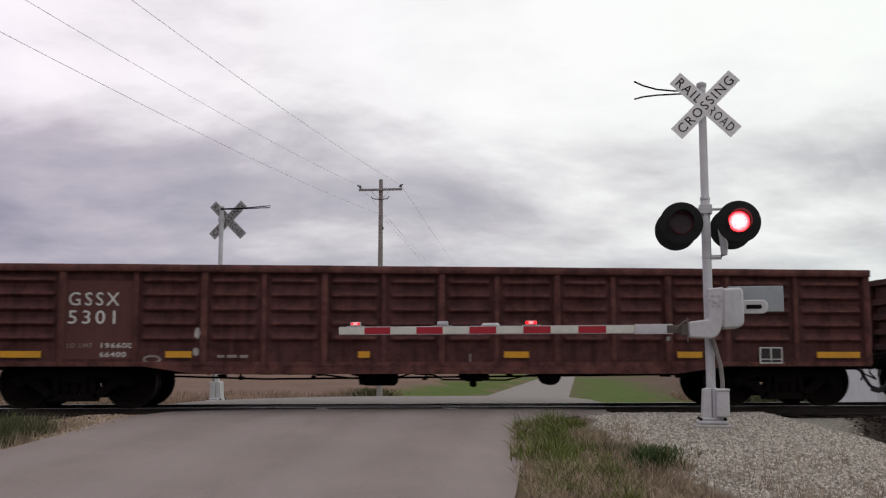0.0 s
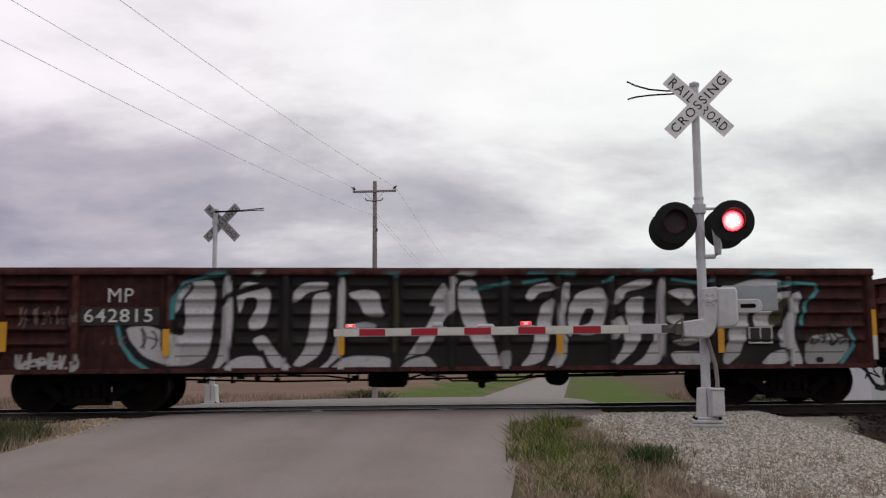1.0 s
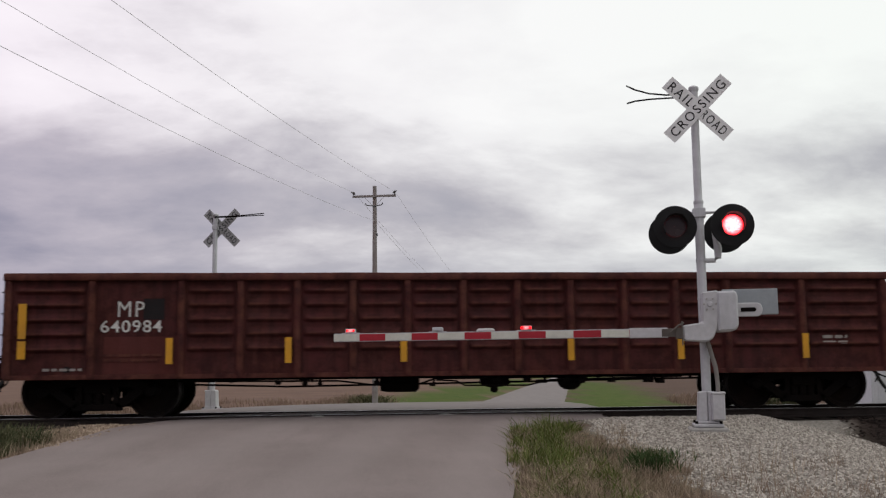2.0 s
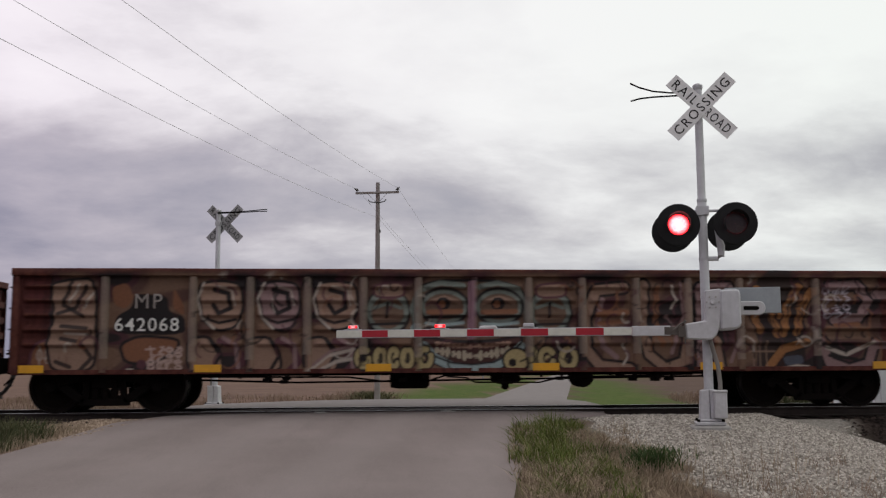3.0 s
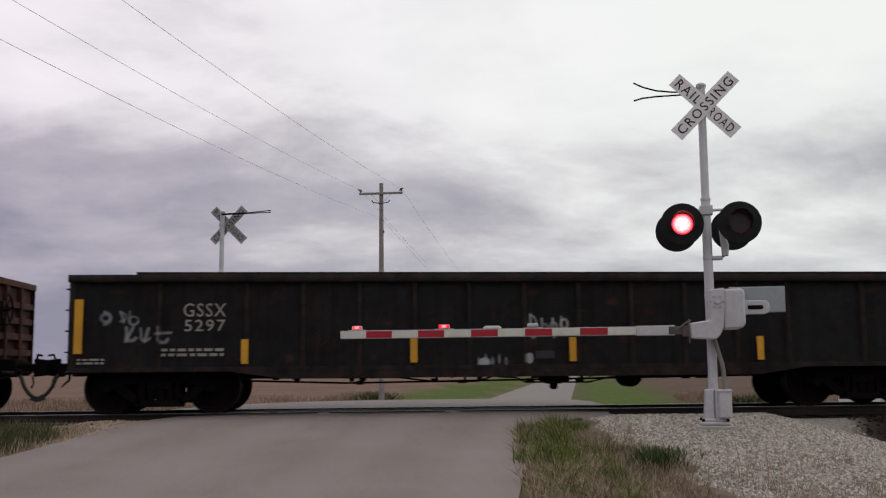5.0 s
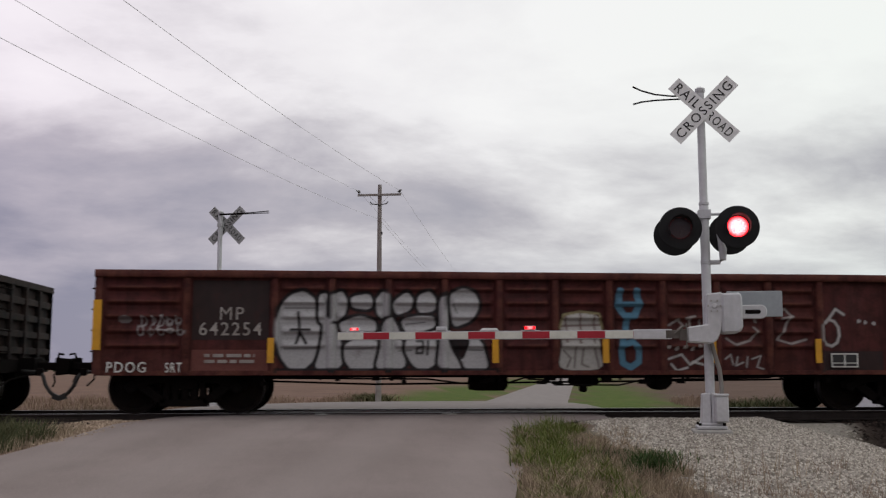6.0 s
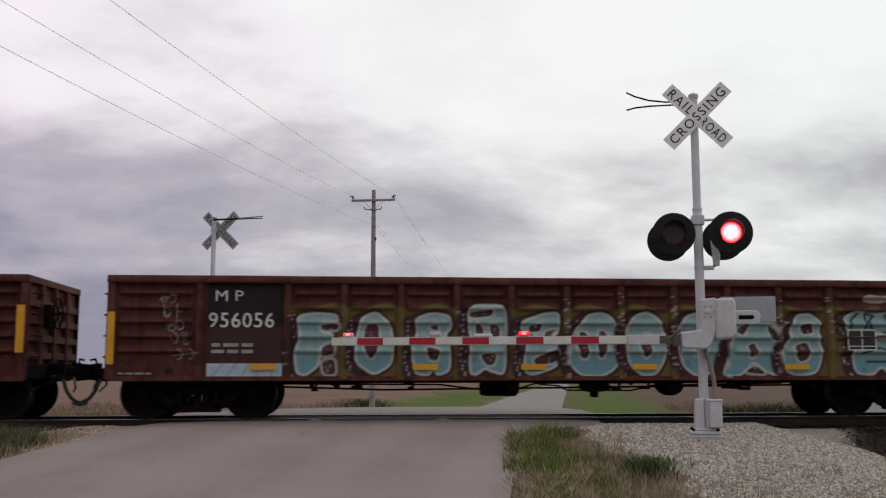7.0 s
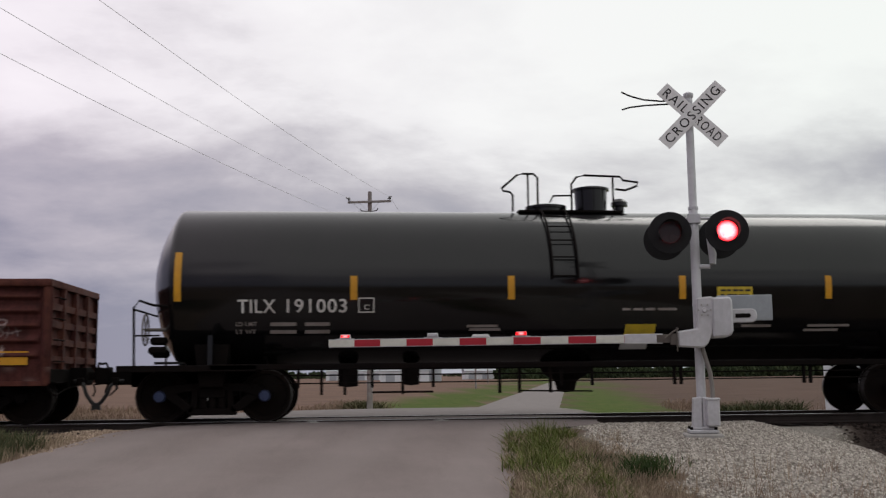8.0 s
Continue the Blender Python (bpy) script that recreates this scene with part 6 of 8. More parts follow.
    # chalk tags at both ends
    for k in range(5):
        scrawl(p, 0.85 + 0.06 * k, 1.15 + 0.08 * k, 2.0 - 0.24 * k, 2.2 - 0.24 * k, (0.46, 0.38, 0.37), 50 + k, 0.024, 5, 0.8)
    rng = random.Random(71)
    for k in range(15):
        a, b, w = rng.uniform(14.0, 14.9), rng.uniform(0.85, 2.12), rng.uniform(0.25, 0.6)
        scrawl(p, a, min(15.4, a + w), b, b + rng.uniform(0.10, 0.26), (0.38, 0.30, 0.29), 60 + k, rng.uniform(0.016, 0.036), rng.choice((4, 6, 8)), 0.8)
    p.lay(np.clip(np.sin(p.x * 9) * np.sin(p.z * 11), 0, 1) * (p.x > 13.9) * (p.z < 1.0), (0.25, 0.16, 0.14), 0.7)


def spray_rusty(p):
    """No graffiti, only worn stencil grounds."""
    p.rect(1.68, 2.92, 1.20, 2.30, (0.030, 0.018, 0.017), 0.75)
    p.rect(1.62, 2.92, 0.76, 1.13, (0.13, 0.065, 0.045), 0.55)
    scrawl(p, 1.75, 2.8, 0.82, 1.04, (0.19, 0.11, 0.06), 44, 0.04, 11, 0.6)
    for k in range(26):
        rng = random.Random(100 + k)
        x = rng.uniform(3.2, 15)
        p.blob(x, rng.uniform(0.75, 1.0), rng.uniform(0.05, 0.25), rng.uniform(0.03, 0.10), (0.13, 0.07, 0.055), 0.30, 0.9)
        p.blob(x, rng.uniform(1.2, 2.2), rng.uniform(0.02, 0.12), rng.uniform(0.02, 0.05), (0.14, 0.08, 0.06), 0.25, 0.9)
    p.blob(1.05, 0.83, 0.08, 0.05, BLACK_S), p.blob(14.6, 0.84, 0.08, 0.05, BLACK_S)
    p.blob(13.3, 1.6, 0.45, 0.35, (0.13, 0.055, 0.03), 0.6, 0.8)
    scrawl(p, 12.9, 13.6, 1.2, 1.6, (0.20, 0.10, 0.07), 70, 0.05, 7, 0.6)


def spray_clean_patch(p):
    p.blob(1.05, 0.84, 0.08, 0.05, BLACK_S)
    p.rect(2.28, 2.64, 1.68, 2.04, BLACK_S)
    p.rect(1.64, 2.95, 0.75, 1.4, (0.135, 0.036, 0.030), 0.7)


def spray_stencils(p):
    """Marks on the oldest wagon."""
    p.rect(1.34, 2.53, 0.85, 2.2, (0.135, 0.058, 0.05), 0.8)
    p.blob(3.6, 1.3, 0.05, 0.10, (0.5, 0.48, 0.46)), p.blob(3.58, 0.98, 0.06, 0.07, (0.4, 0.38, 0.36))
    p.stroke([(8.3, 0.68), (8.3, 0.94)], 0.03, (0.36, 0.31, 0.29)), p.stroke([(8.22, 0.78), (8.3, 0.68), (8.38, 0.78)], 0.03, (0.36, 0.31, 0.29))
    p.stroke(arc(2.85, 0.85, 0.14, 0.06, 0, 360), 0.04, (0.3, 0.26, 0.24))
    p.blob(11.85, 1.22, 0.045, 0.07, (0.5, 0.5, 0.5)), p.blob(11.85, 0.98, 0.03, 0.06, (0.4, 0.4, 0.4))


def spray_black(p):
    scrawl(p, 0.5, 1.2, 1.55, 1.75, (0.22, 0.23, 0.25), 80, 0.05, 7, 0.8)
    scrawl(p, 0.9, 1.7, 1.25, 1.5, (0.28, 0.28, 0.29), 81, 0.06, 7, 0.8)
    scrawl(p, 7.9, 8.6, 1.30, 1.65, (0.36, 0.36, 0.36), 82, 0.05, 8, 0.9)
    for k, (a, b) in enumerate(((3.2, 1.9), (5.0, 1.5), (7.2, 1.6), (4.1, 1.1), (9.4, 1.8), (11.3, 1.4))):
        scrawl(p, a, a + 0.5, b, b + 0.25, (0.060, 0.020, 0.020), 300 + k, 0.03, 7, 0.5)
    for k in range(5):
        p.blob(7.0 + 0.12 * k, 0.86 + 0.05 * (k % 2), 0.03, 0.09, (0.26, 0.27, 0.29), 0.8, 0.5)
    p.rect(8.0, 8.35, 0.92, 1.06, (0.10, 0.095, 0.095), 0.6)
    rng = random.Random(33)
    for k in range(40):  # rust showing through the black
        p.blob(rng.uniform(0.3, 15.3), rng.uniform(0.8, 2.3), rng.uniform(0.03, 0.22), rng.uniform(0.02, 0.10), (0.045, 0.018, 0.014), 0.6, 0.7)
    p.blob(7.1, 0.85, 0.1, 0.09, (0.34, 0.36, 0.38)), p.blob(7.9, 0.92, 0.07, 0.1, (0.3, 0.3, 0.3))


def side_panel(x0, x1, z0, z1, ridges, material, spray, seed):
    """A side sheet between two posts: pressed ridges, dents and sprayed paint."""
    nx, nz = max(4, int((x1 - x0) / 0.021)), int((z1 - z0) / 0.020)
    X, Z = np.meshgrid(np.linspace(x0, x1, nx + 1), np.linspace(z0, z1, nz + 1))
    out = np.zeros_like(X)
    for zc in ridges:
        # a pressed louvre: a long slope above, a short return below, rounded ends
        above, below = np.clip(1 - (Z - zc) / 0.125, 0, 1), np.clip(1 + (Z - zc) / 0.045, 0, 1)
        press = np.where(Z > zc, above * above * (3 - 2 * above), below)
        ends = np.clip((X - x0 - 0.11) / 0.09, 0, 1) * np.clip((x1 - 0.11 - X) / 0.09, 0, 1)
        out += 0.080 * press * np.sqrt(ends)
    out += 0.008 * lumps(X + seed * 3.1, Z * 1.4, 4.0, seed)
    me = grid_mesh("side_panel", X, -1.455 - out, Z)
    p = Spray(X, Z)
    if spray:
        spray(p)
    colour_layer(me, "spray", p.c)
    me.materials.append(material)
    return me


def coupler_gear(parent, x, s, reach=0.63):
    """Draft sill end, coupler and hose; s is +1 at the right end, reach is where the knuckles meet."""
    g = Shape().box(min(x, x + s * 0.28), max(x, x + s * 0.28), -0.22, 0.22, 0.66, 0.98)
    g.box(min(x - s * 1.4, x), max(x - s * 1.4, x), -0.3, 0.3, 0.62, 0.95)
    part("draft_sill", g, UNDERFRAME, parent, bevel=0.01)
    c = Shape().box(min(x + s * 0.2, x + s * (reach - 0.1)), max(x + s * 0.2, x + s * (reach - 0.1)), -0.07, 0.07, 0.76, 0.90)
    c.prism([(x + s * (reach - 0.2), 0.66), (x + s * (reach + 0.05), 0.69), (x + s * (reach + 0.07), 0.96), (x + s * (reach - 0.2), 0.99)], -0.16 if s > 0 else -0.02, 0.02 if s > 0 else 0.16)
    part("coupler", c, UNDERFRAME, parent, "dark steel knuckle coupler", bevel=0.02)
    r = reach
    h = Shape().tube([(x + s * 0.12, -0.36, 0.74), (x + s * (r - 0.36), -0.42, 0.72), (x + s * (r - 0.30), -0.46, 0.64), (x + s * (r - 0.25), -0.48, 0.50), (x + s * (r - 0.17), -0.48, 0.38), (x + s * (r - 0.08), -0.48, 0.30), (x + s * r, -0.47, 0.27)], 0.034, 8)
    h.prism([(x + s * (r - 0.13), 0.26), (x + s * r, 0.22), (x + s * r, 0.31), (x + s * (r - 0.10), 0.36)], -0.52, -0.43)
    part("brake_hose", h, HOSE, parent, "hanging black brake hose", smooth=True)
    # pin lifter, chain and angle cock round the coupler head
    k = Shape().tube([(x + s * (r - 0.16), -0.10, 0.98), (x + s * (r - 0.14), -0.14, 1.06), (x + s * (r - 0.05), -0.16, 1.04)], 0.022, 6)
    part("pin_lifter", k, UNDERFRAME, parent)
    k = Shape().tube([(x + s * (r - 0.20), -0.20, 0.68), (x + s * (r - 0.16), -0.24, 0.55), (x + s * (r - 0.20), -0.24, 0.46)], 0.016, 6)
    part("lock_chain", k, UNDERFRAME, parent)
    a, b = sorted((x + s * (r - 0.44), x + s * (r - 0.32)))
    part("angle_cock", Shape().box(a, b, -0.47, -0.36, 0.66, 0.80), UNDERFRAME, parent, bevel=0.02)
    u = Shape().tube([(x - s * 0.02, -1.40, 0.62), (x + s * 0.10, -1.40, 0.50), (x + s * 0.12, -0.9, 0.60), (x + s * 0.3, -0.25, 0.70)], 0.014, 6)
    u.tube([(x - s * 0.02, -1.42, 0.62), (x - s * 0.02, -1.42, 0.78)], 0.012, 6)
    part("uncoupling_lever", u, UNDERFRAME, parent)


def wheelset_mesh(cap=UNDERFRAME):
    s = Shape()
    for y, k in ((-GAUGE, -1), (GAUGE, 1)):
        # tread, flange on the inner side, dished plate and hub
        s.lathe([(0.09, 0.09 * k), (0.11, 0.08 * k), (0.14, 0.05 * k), (0.36, 0.015 * k), (0.385, 0.06 * k), (0.445, 0.066 * k), (0.457, 0.05 * k), (0.462, -0.03 * k), (0.487, -0.045 * k), (0.487, -0.065 * k), (0.46, -0.072 * k), (0.385, -0.066 * k), (0.36, -0.03 * k), (0.12, -0.06 * k), (0.09, -0.08 * k)], (0, y, 0), "y", 36)
    s.lathe([(0, -1.04), (0.08, -1.03), (0.085, -0.80), (0.085, 0.80), (0.08, 1.03), (0, 1.04)], (0, 0, 0), "y", 16)
    me = s.mesh("wheelset", smooth=True)
    me.materials.append(WHEEL), me.materials.append(TREAD)
    for p in me.polygons:
        c = p.center
        r = math.hypot(c.x, c.z)
        if r > 0.447 and abs(p.normal.y) < 0.6:
            p.material_index = 1
    return me


WHEELSET = wheelset_mesh()
CAP = Shape().lathe([(0, -1.13), (0.085, -1.12), (0.105, -1.07), (0.105, -0.98)], (0, 0, 0), "y", 18).mesh("bearing_cap", smooth=True)
CAP_BLUE = CAP.copy()
CAP.materials.append(UNDERFRAME)
CAP_BLUE.materials.append(HUB_BLUE)


def truck_mesh():
    s = Shape()
    for k in (-1, 1):
        y0, y1 = (0.93 * k, 1.07 * k) if k > 0 else (1.07 * k, 0.93 * k)
        top = [(-1.08, 0.52), (-0.72, 0.66), (-0.42, 0.68), (0.42, 0.68), (0.72, 0.66), (1.08, 0.52), (1.06, 0.42), (0.78, 0.44), (0.56, 0.52), (0.30, 0.55), (-0.30, 0.55), (-0.56, 0.52), (-0.78, 0.44), (-1.06, 0.42)]
        s.prism(top, y0, y1)
        for d in (-1, 1):
            s.prism([(d * 0.80, 0.44), (d * 0.62, 0.50), (d * 0.30, 0.26), (d * 0.34, 0.17), (d * 0.48, 0.20)], y0, y1)
            s.prism([(d * 0.24, 0.58), (d * 0.34, 0.58), (d * 0.38, 0.22), (d * 0.27, 0.22)], y0, y1)
        s.box(-0.42, 0.42, y0, y1, 0.13, 0.25)
        for x in (-0.16, 0.0, 0.16):  # coil springs
            s.lathe([(0.07, 0.25), (0.078, 0.28), (0.07, 0.31), (0.078, 0.34), (0.07, 0.37), (0.078, 0.40), (0.07, 0.43)], (x, 1.0 * k, 0), "z", 10)
    s.box(-0.22, 0.22, -1.10, 1.10, 0.43, 0.60)
    s.box(-0.5, 0.5, -0.35, 0.35, 0.55, 0.66)
    for d in (-1, 1):  # brake beams
        s.box(d * 0.40 - 0.04, d * 0.40 + 0.04, -0.75, 0.75, 0.28, 0.38)
    return s.mesh("truck", 0.012)


TRUCK = truck_mesh()
TRUCK.materials.append(UNDERFRAME)
wheelsets = []


def add_truck(car, x, cap=None):
    t = part("truck", TRUCK, None, car, "dark cast steel wheel truck", at=pose(x, 0, 0))
    for dx in (-0.9, 0.9):
        w = part("wheelset", WHEELSET, None, t, "grimy steel wheelset with bright rims", at=pose(dx, 0, WHEEL_R))
        wheelsets.append((w, dx))
        part("bearing_cap", cap or CAP, None, t, "blue bearing cap" if cap else "", at=pose(dx, 0, WHEEL_R))


STANDARD = (0.06, 1.52, 3.0, 3.97, 4.95, 5.92, 6.88, 7.87, 8.84, 9.80, 10.78, 11.73, 12.68, 14.10)
OLD = (0.06, 1.33, 2.55, 3.71, 4.72, 5.76, 6.79, 7.80, 8.77, 9.85, 10.86, 11.86, 12.94, 14.21)
RIDGES = (1.17, 1.42, 1.67, 1.92, 2.16)
RIDGES_OLD = (1.20, 1.45, 1.70, 1.95, 2.19)


def gondola(label, length, material, spray, posts=STANDARD, base=15.72, plain=(1,), ridges=RIDGES, top=2.47, foot=0.70, belly=0.0, thin=(), wide=0.13, wheel_end=0, reach=(0.63, 0.63), cylinder=True):
    car = thing("gondola_wagon", label, "freight wagon", "wagons of the train")
    k = length / base
    xs = [p * k for p in posts] + [length - 0.06]
    cut = top - 0.13
    # near side: one pressed sheet between each two posts
    for i in range(len(xs) - 1):
        r = () if i in plain else ridges
        me = side_panel(xs[i], xs[i + 1], foot + 0.02, cut + 0.01, r, material, spray, i + 1)
        part("side_panel", me, None, car)
        far = Shape().box(xs[i], xs[i + 1], 1.43, 1.46, foot, cut)
        if r:
            for zc in r:
                far.box(xs[i] + 0.12, xs[i + 1] - 0.12, 1.46, 1.50, zc - 0.06, zc + 0.06)
        part("side_panel", far, material, car)
    part("side_lining", Shape().box(0.06, length - 0.06, -1.44, -1.42, foot, cut), material, car)
    # posts: pressed hat sections, each with its own piece of sprayed colour
    for i, x in enumerate(xs):
        w = (0.05 if i in thin else wide / 2)
        for s in (-1, 1):
            z0 = foot + 0.0
            X, Z = np.meshgrid(np.array([x - w - 0.02, x - w, x - w * 0.7, x + w * 0.7, x + w, x + w + 0.02]), np.linspace(z0, cut + 0.005, 60))
            prof = np.array([0.0, 0.03, 0.088, 0.088, 0.03, 0.0]) * (0.6 if i in thin else 1)
            taper = np.clip((Z - z0) / 0.5, 0.55, 1.0)
            Y = s * (1.455 + prof[None, :] * taper)
            me = grid_mesh("side_post", X if s < 0 else X[:, ::-1], Y, Z)
            p = Spray(X, Z)
            if spray and s < 0:
                spray(p)
            colour_layer(me, "spray", p.c)
            part("side_post", me, material, car)
    # top chord and bottom sill
    for s in (-1, 1):
        X, Z = np.meshgrid(np.linspace(0, length, 140), np.array([cut, cut, cut + 0.02, top - 0.01, top, top]))
        wav = 0.006 * lumps(X, X * 0, 2.0, 21)
        Y = np.repeat(np.array([1.44, 1.555, 1.565, 1.565, 1.555, 1.40])[:, None], 140, 1) * s
        me = grid_mesh("top_chord", X if s < 0 else X[:, ::-1], Y, Z + wav)
        p = Spray(X, Z)
        if spray and s < 0:
            spray(p)
        colour_layer(me, "spray", p.c)
        part("top_chord", me, material, car)
        ya, yb = (1.40, 1.485) if s > 0 else (-1.485, -1.40)
        sill = Shape().box(0.02, length - 0.02, ya, yb, foot - 0.03, foot + 0.05)
        if belly:
            sill.prism([(2.7, foot - 0.031), (3.6, foot - belly), (length - 3.6, foot - belly), (length - 2.7, foot - 0.031)], ya, yb)
        part("side_sill", sill, material, car, bevel=0.004)
    part("floor", Shape().box(0.1, length - 0.1, -1.41, 1.41, 0.98, 1.04), UNDERFRAME, car)
    # ends: sheet with stiffeners, corner posts, cap
    for x, s in ((0.0, 1), (length, -1)):
        e = Shape().box(min(x + s * 0.06, x + s * 0.10), max(x + s * 0.06, x + s * 0.10), -1.44, 1.44, foot + 0.15, cut)
        for z in (1.12, 1.42, 1.72, 2.02):
            e.box(min(x - s * 0.005, x + s * 0.08), max(x - s * 0.005, x + s * 0.08), -1.42, 1.42, z - 0.07, z + 0.05)
        for y in (-0.75, 0.0, 0.75):
            e.box(min(x - s * 0.03, x + s * 0.08), max(x - s * 0.03, x + s * 0.08), y - 0.05, y + 0.05, 0.95, cut)
        part("end_wall", e, material, car, bevel=0.006)
        part("end_cap", Shape().box(min(x - s * 0.02, x + s * 0.12), max(x - s * 0.02, x + s * 0.12), -1.54, 1.54, cut + 0.005, top - 0.004), material, car, bevel=0.008)
        part("end_sill", Shape().box(min(x, x + s * 0.2), max(x, x + s * 0.2), -1.40, 1.40, 0.72, 0.95), UNDERFRAME, car, bevel=0.01)
        for z in (0.72, 1.08, 1.44, 1.80, 2.16):
            part("ladder_rung", Shape().tube([(x - s * 0.02, -1.36, z), (x - s * 0.09, -1.34, z), (x - s * 0.09, -0.95, z), (x - s * 0.02, -0.93, z)], 0.013, 6), UNDERFRAME, car)
        coupler_gear(car, x, -s, reach[0] if s > 0 else reach[1])
        if wheel_end == -s:
            wx, wy, wz = x - s * 0.24, (0.66 if s > 0 else -0.62), 1.86
            b = Shape().tube(arc3(wx, wy, wz, 0.27), 0.018, 6, False)
            for a in (0, 60, 120):
                w = radians(a)
                b.tube([(wx, wy - 0.27 * math.cos(w), wz - 0.27 * math.sin(w)), (wx, wy + 0.27 * math.cos(w), wz + 0.27 * math.sin(w))], 0.013, 5)
            b.tube([(x, wy, wz), (wx - s * 0.05, wy, wz)], 0.035, 8)
            b.box(min(x, x - s * 0.14), max(x, x - s * 0.14), wy - 0.13, wy + 0.13, wz - 0.22, wz + 0.15)
            part("brake_wheel", b, UNDERFRAME, car, "dark hand brake wheel")
    part("centre_sill", Shape().box(1.3, length - 1.3, -0.28, 0.28, 0.62, 0.98), UNDERFRAME, car)
    # brake gear below the floor
    g = Shape().tube([(2.6, -1.05, 0.62), (length * 0.36, -1.05, 0.60), (length * 0.40, -1.0, 0.52), (length * 0.45, -0.98, 0.52), (length * 0.47, -1.0, 0.62), (length - 2.6, -1.05, 0.64)], 0.018, 6)
    g.tube([(2.8, -0.5, 0.56), (length * 0.3, -0.5, 0.50), (length - 3, -0.5, 0.58)], 0.02, 6)
    for q in (0.24, 0.33, 0.42, 0.58, 0.66, 0.77):
        g.box(length * q - 0.02, length * q + 0.02, -1.07, -1.02, 0.58, 0.76)
    a, b = length * 0.47, length * 0.60
    g.tube([(a, -1.30, 0.60), (a + 0.35, -1.30, 0.58), (a + 0.5, -1.30, 0.50), (b - 0.4, -1.30, 0.49), (b, -1.30, 0.58), (b + 2.4, -1.30, 0.62)], 0.016, 6)
    g.tube([(length * 0.22, -1.32, 0.64), (length * 0.31, -1.32, 0.60), (length * 0.34, -1.32, 0.66)], 0.014, 6)
    rng = random.Random(int(length * 100))
    for k in range(15):
        q, low = rng.uniform(2.8, length - 2.8), rng.uniform(0.50, 0.60)
        g.box(q - 0.018, q + 0.018, -1.34, -1.28, low, 0.72)
        g.box(q - rng.uniform(0.03, 0.12), q + 0.03, -1.33, -1.05, low - 0.02, low + 0.04)
    part("brake_rigging", g, UNDERFRAME, car)
    c = Shape().lathe([(0, -0.36), (0.16, -0.34), (0.18, -0.2), (0.18, 0.3), (0.12, 0.36), (0, 0.36)], (length * 0.43, -0.72, 0.56), "x", 14)
    c.box(length * 0.43 - 0.30, length * 0.43 + 0.30, -0.85, -0.6, 0.60, 0.9)
    if cylinder:
        part("brake_cylinder", c, UNDERFRAME, car, "dark brake cylinder", smooth=True)
    q = length * 0.54
    c = Shape().box(q - 0.16, q + 0.16, -0.95, -0.65, 0.46, 0.85).box(q - 0.26, q + 0.25, -0.9, -0.7, 0.50, 0.62).box(q - 0.06, q + 0.05, -0.98, -0.7, 0.36, 0.50).prism([(q + 0.1, 0.46), (q + 0.3, 0.52), (q + 0.22, 0.66), (q + 0.08, 0.62)], -0.98, -0.8)
    part("brake_valve", c, UNDERFRAME, car, bevel=0.03)
    c = Shape().lathe([(0, -0.4), (0.16, -0.36), (0.19, -0.2), (0.19, 0.2), (0.16, 0.36), (0, 0.4)], (length * 0.63, -0.75, 0.58), "y", 16)
    part("air_reservoir", c, UNDERFRAME, car, smooth=True)
    for x in (1.46, length - 1.46):
        add_truck(car, x)
    return car


def arc3(x, y, z, r, n=20):
    return [(x, y + r * math.cos(2 * math.pi * k / n), z + r * math.sin(2 * math.pi * k / n)) for k in range(n + 1)]


def tape(car, x0, x1, z0, z1, y=-1.568, material=None):
    part("reflector_tape", Shape().box(x0, x1, y, y + 0.01, z0, z1), material or REFLECTOR, car, "yellow reflective tape" if material is None else "white reflective tape")


def inspection_box(car, x0, x1, z0, z1, y=-1.505):
    s = Shape().box(x0, x1, y, y + 0.02, z0, z1)
    plate = part("stencil_plate", s, STENCIL_BLACK, car, "black stencil square with white frame")
    f = Shape()
    w = 0.02
    for a, b, c, d in ((x0, x1, z0, z0 + w), (x0, x1, z1 - w, z1), (x0, x0 + w, z0 + w, z1 - w), (x1 - w, x1, z0 + w, z1 - w), ((x0 + x1) / 2 - w / 2, (x0 + x1) / 2 + w / 2, z0 + w, z1 - w), (x0 + w, x1 - w, z0 + 0.07, z0 + 0.085)):
        f.box(a, b, y - 0.004, y - 0.001, c, d)
    part("stencil_frame", f, LETTER, plate)


LY = -1.478  # lettering plane on the flat number panels
starts = []  # (wagon, x of its left end at 0 s)

# 1: oldest brown wagon with a fish-belly sill
c = gondola("weathered brown steel gondola wagon with ribbed sides", 15.60, OXIDE_BROWN, spray_stencils, OLD, 15.60, (1,), RIDGES_OLD, 2.47, 0.76, 0.16, (2, 4, 6, 8, 10, 12, 13))
lettering("GSSX", 1.44, 2.28, 1.76, 1.99, LY, LETTER, c, spacing=1.3)
lettering("5301", 1.44, 2.22, 1.45, 1.68, LY, LETTER, c, spacing=1.3)
lettering("LD LMT", 1.44, 1.86, 1.05, 1.12, LY, LETTER_DIM, c, spacing=1.2)
lettering("196600", 2.0, 2.52, 1.04, 1.13, LY, LETTER, c, spacing=1.1)
lettering("66400", 1.98, 2.42, 0.89, 0.98, LY, LETTER, c, spacing=1.1)
for a, b in ((0.35, 1.02), (3.08, 3.52), (6.35, 6.55), (8.89, 9.33), (12.0, 12.45), (14.57, 15.37)):
    tape(c, a, b, 0.88, 0.99, -1.50)
inspection_box(c, 13.50, 13.92, 0.78, 1.07)
word_bars(3.95, 4.5, 0.86, 0.95, LY - 0.02, 1, c, LETTER_DIM, 3)
starts.append((c, 9.15 - 15.60))

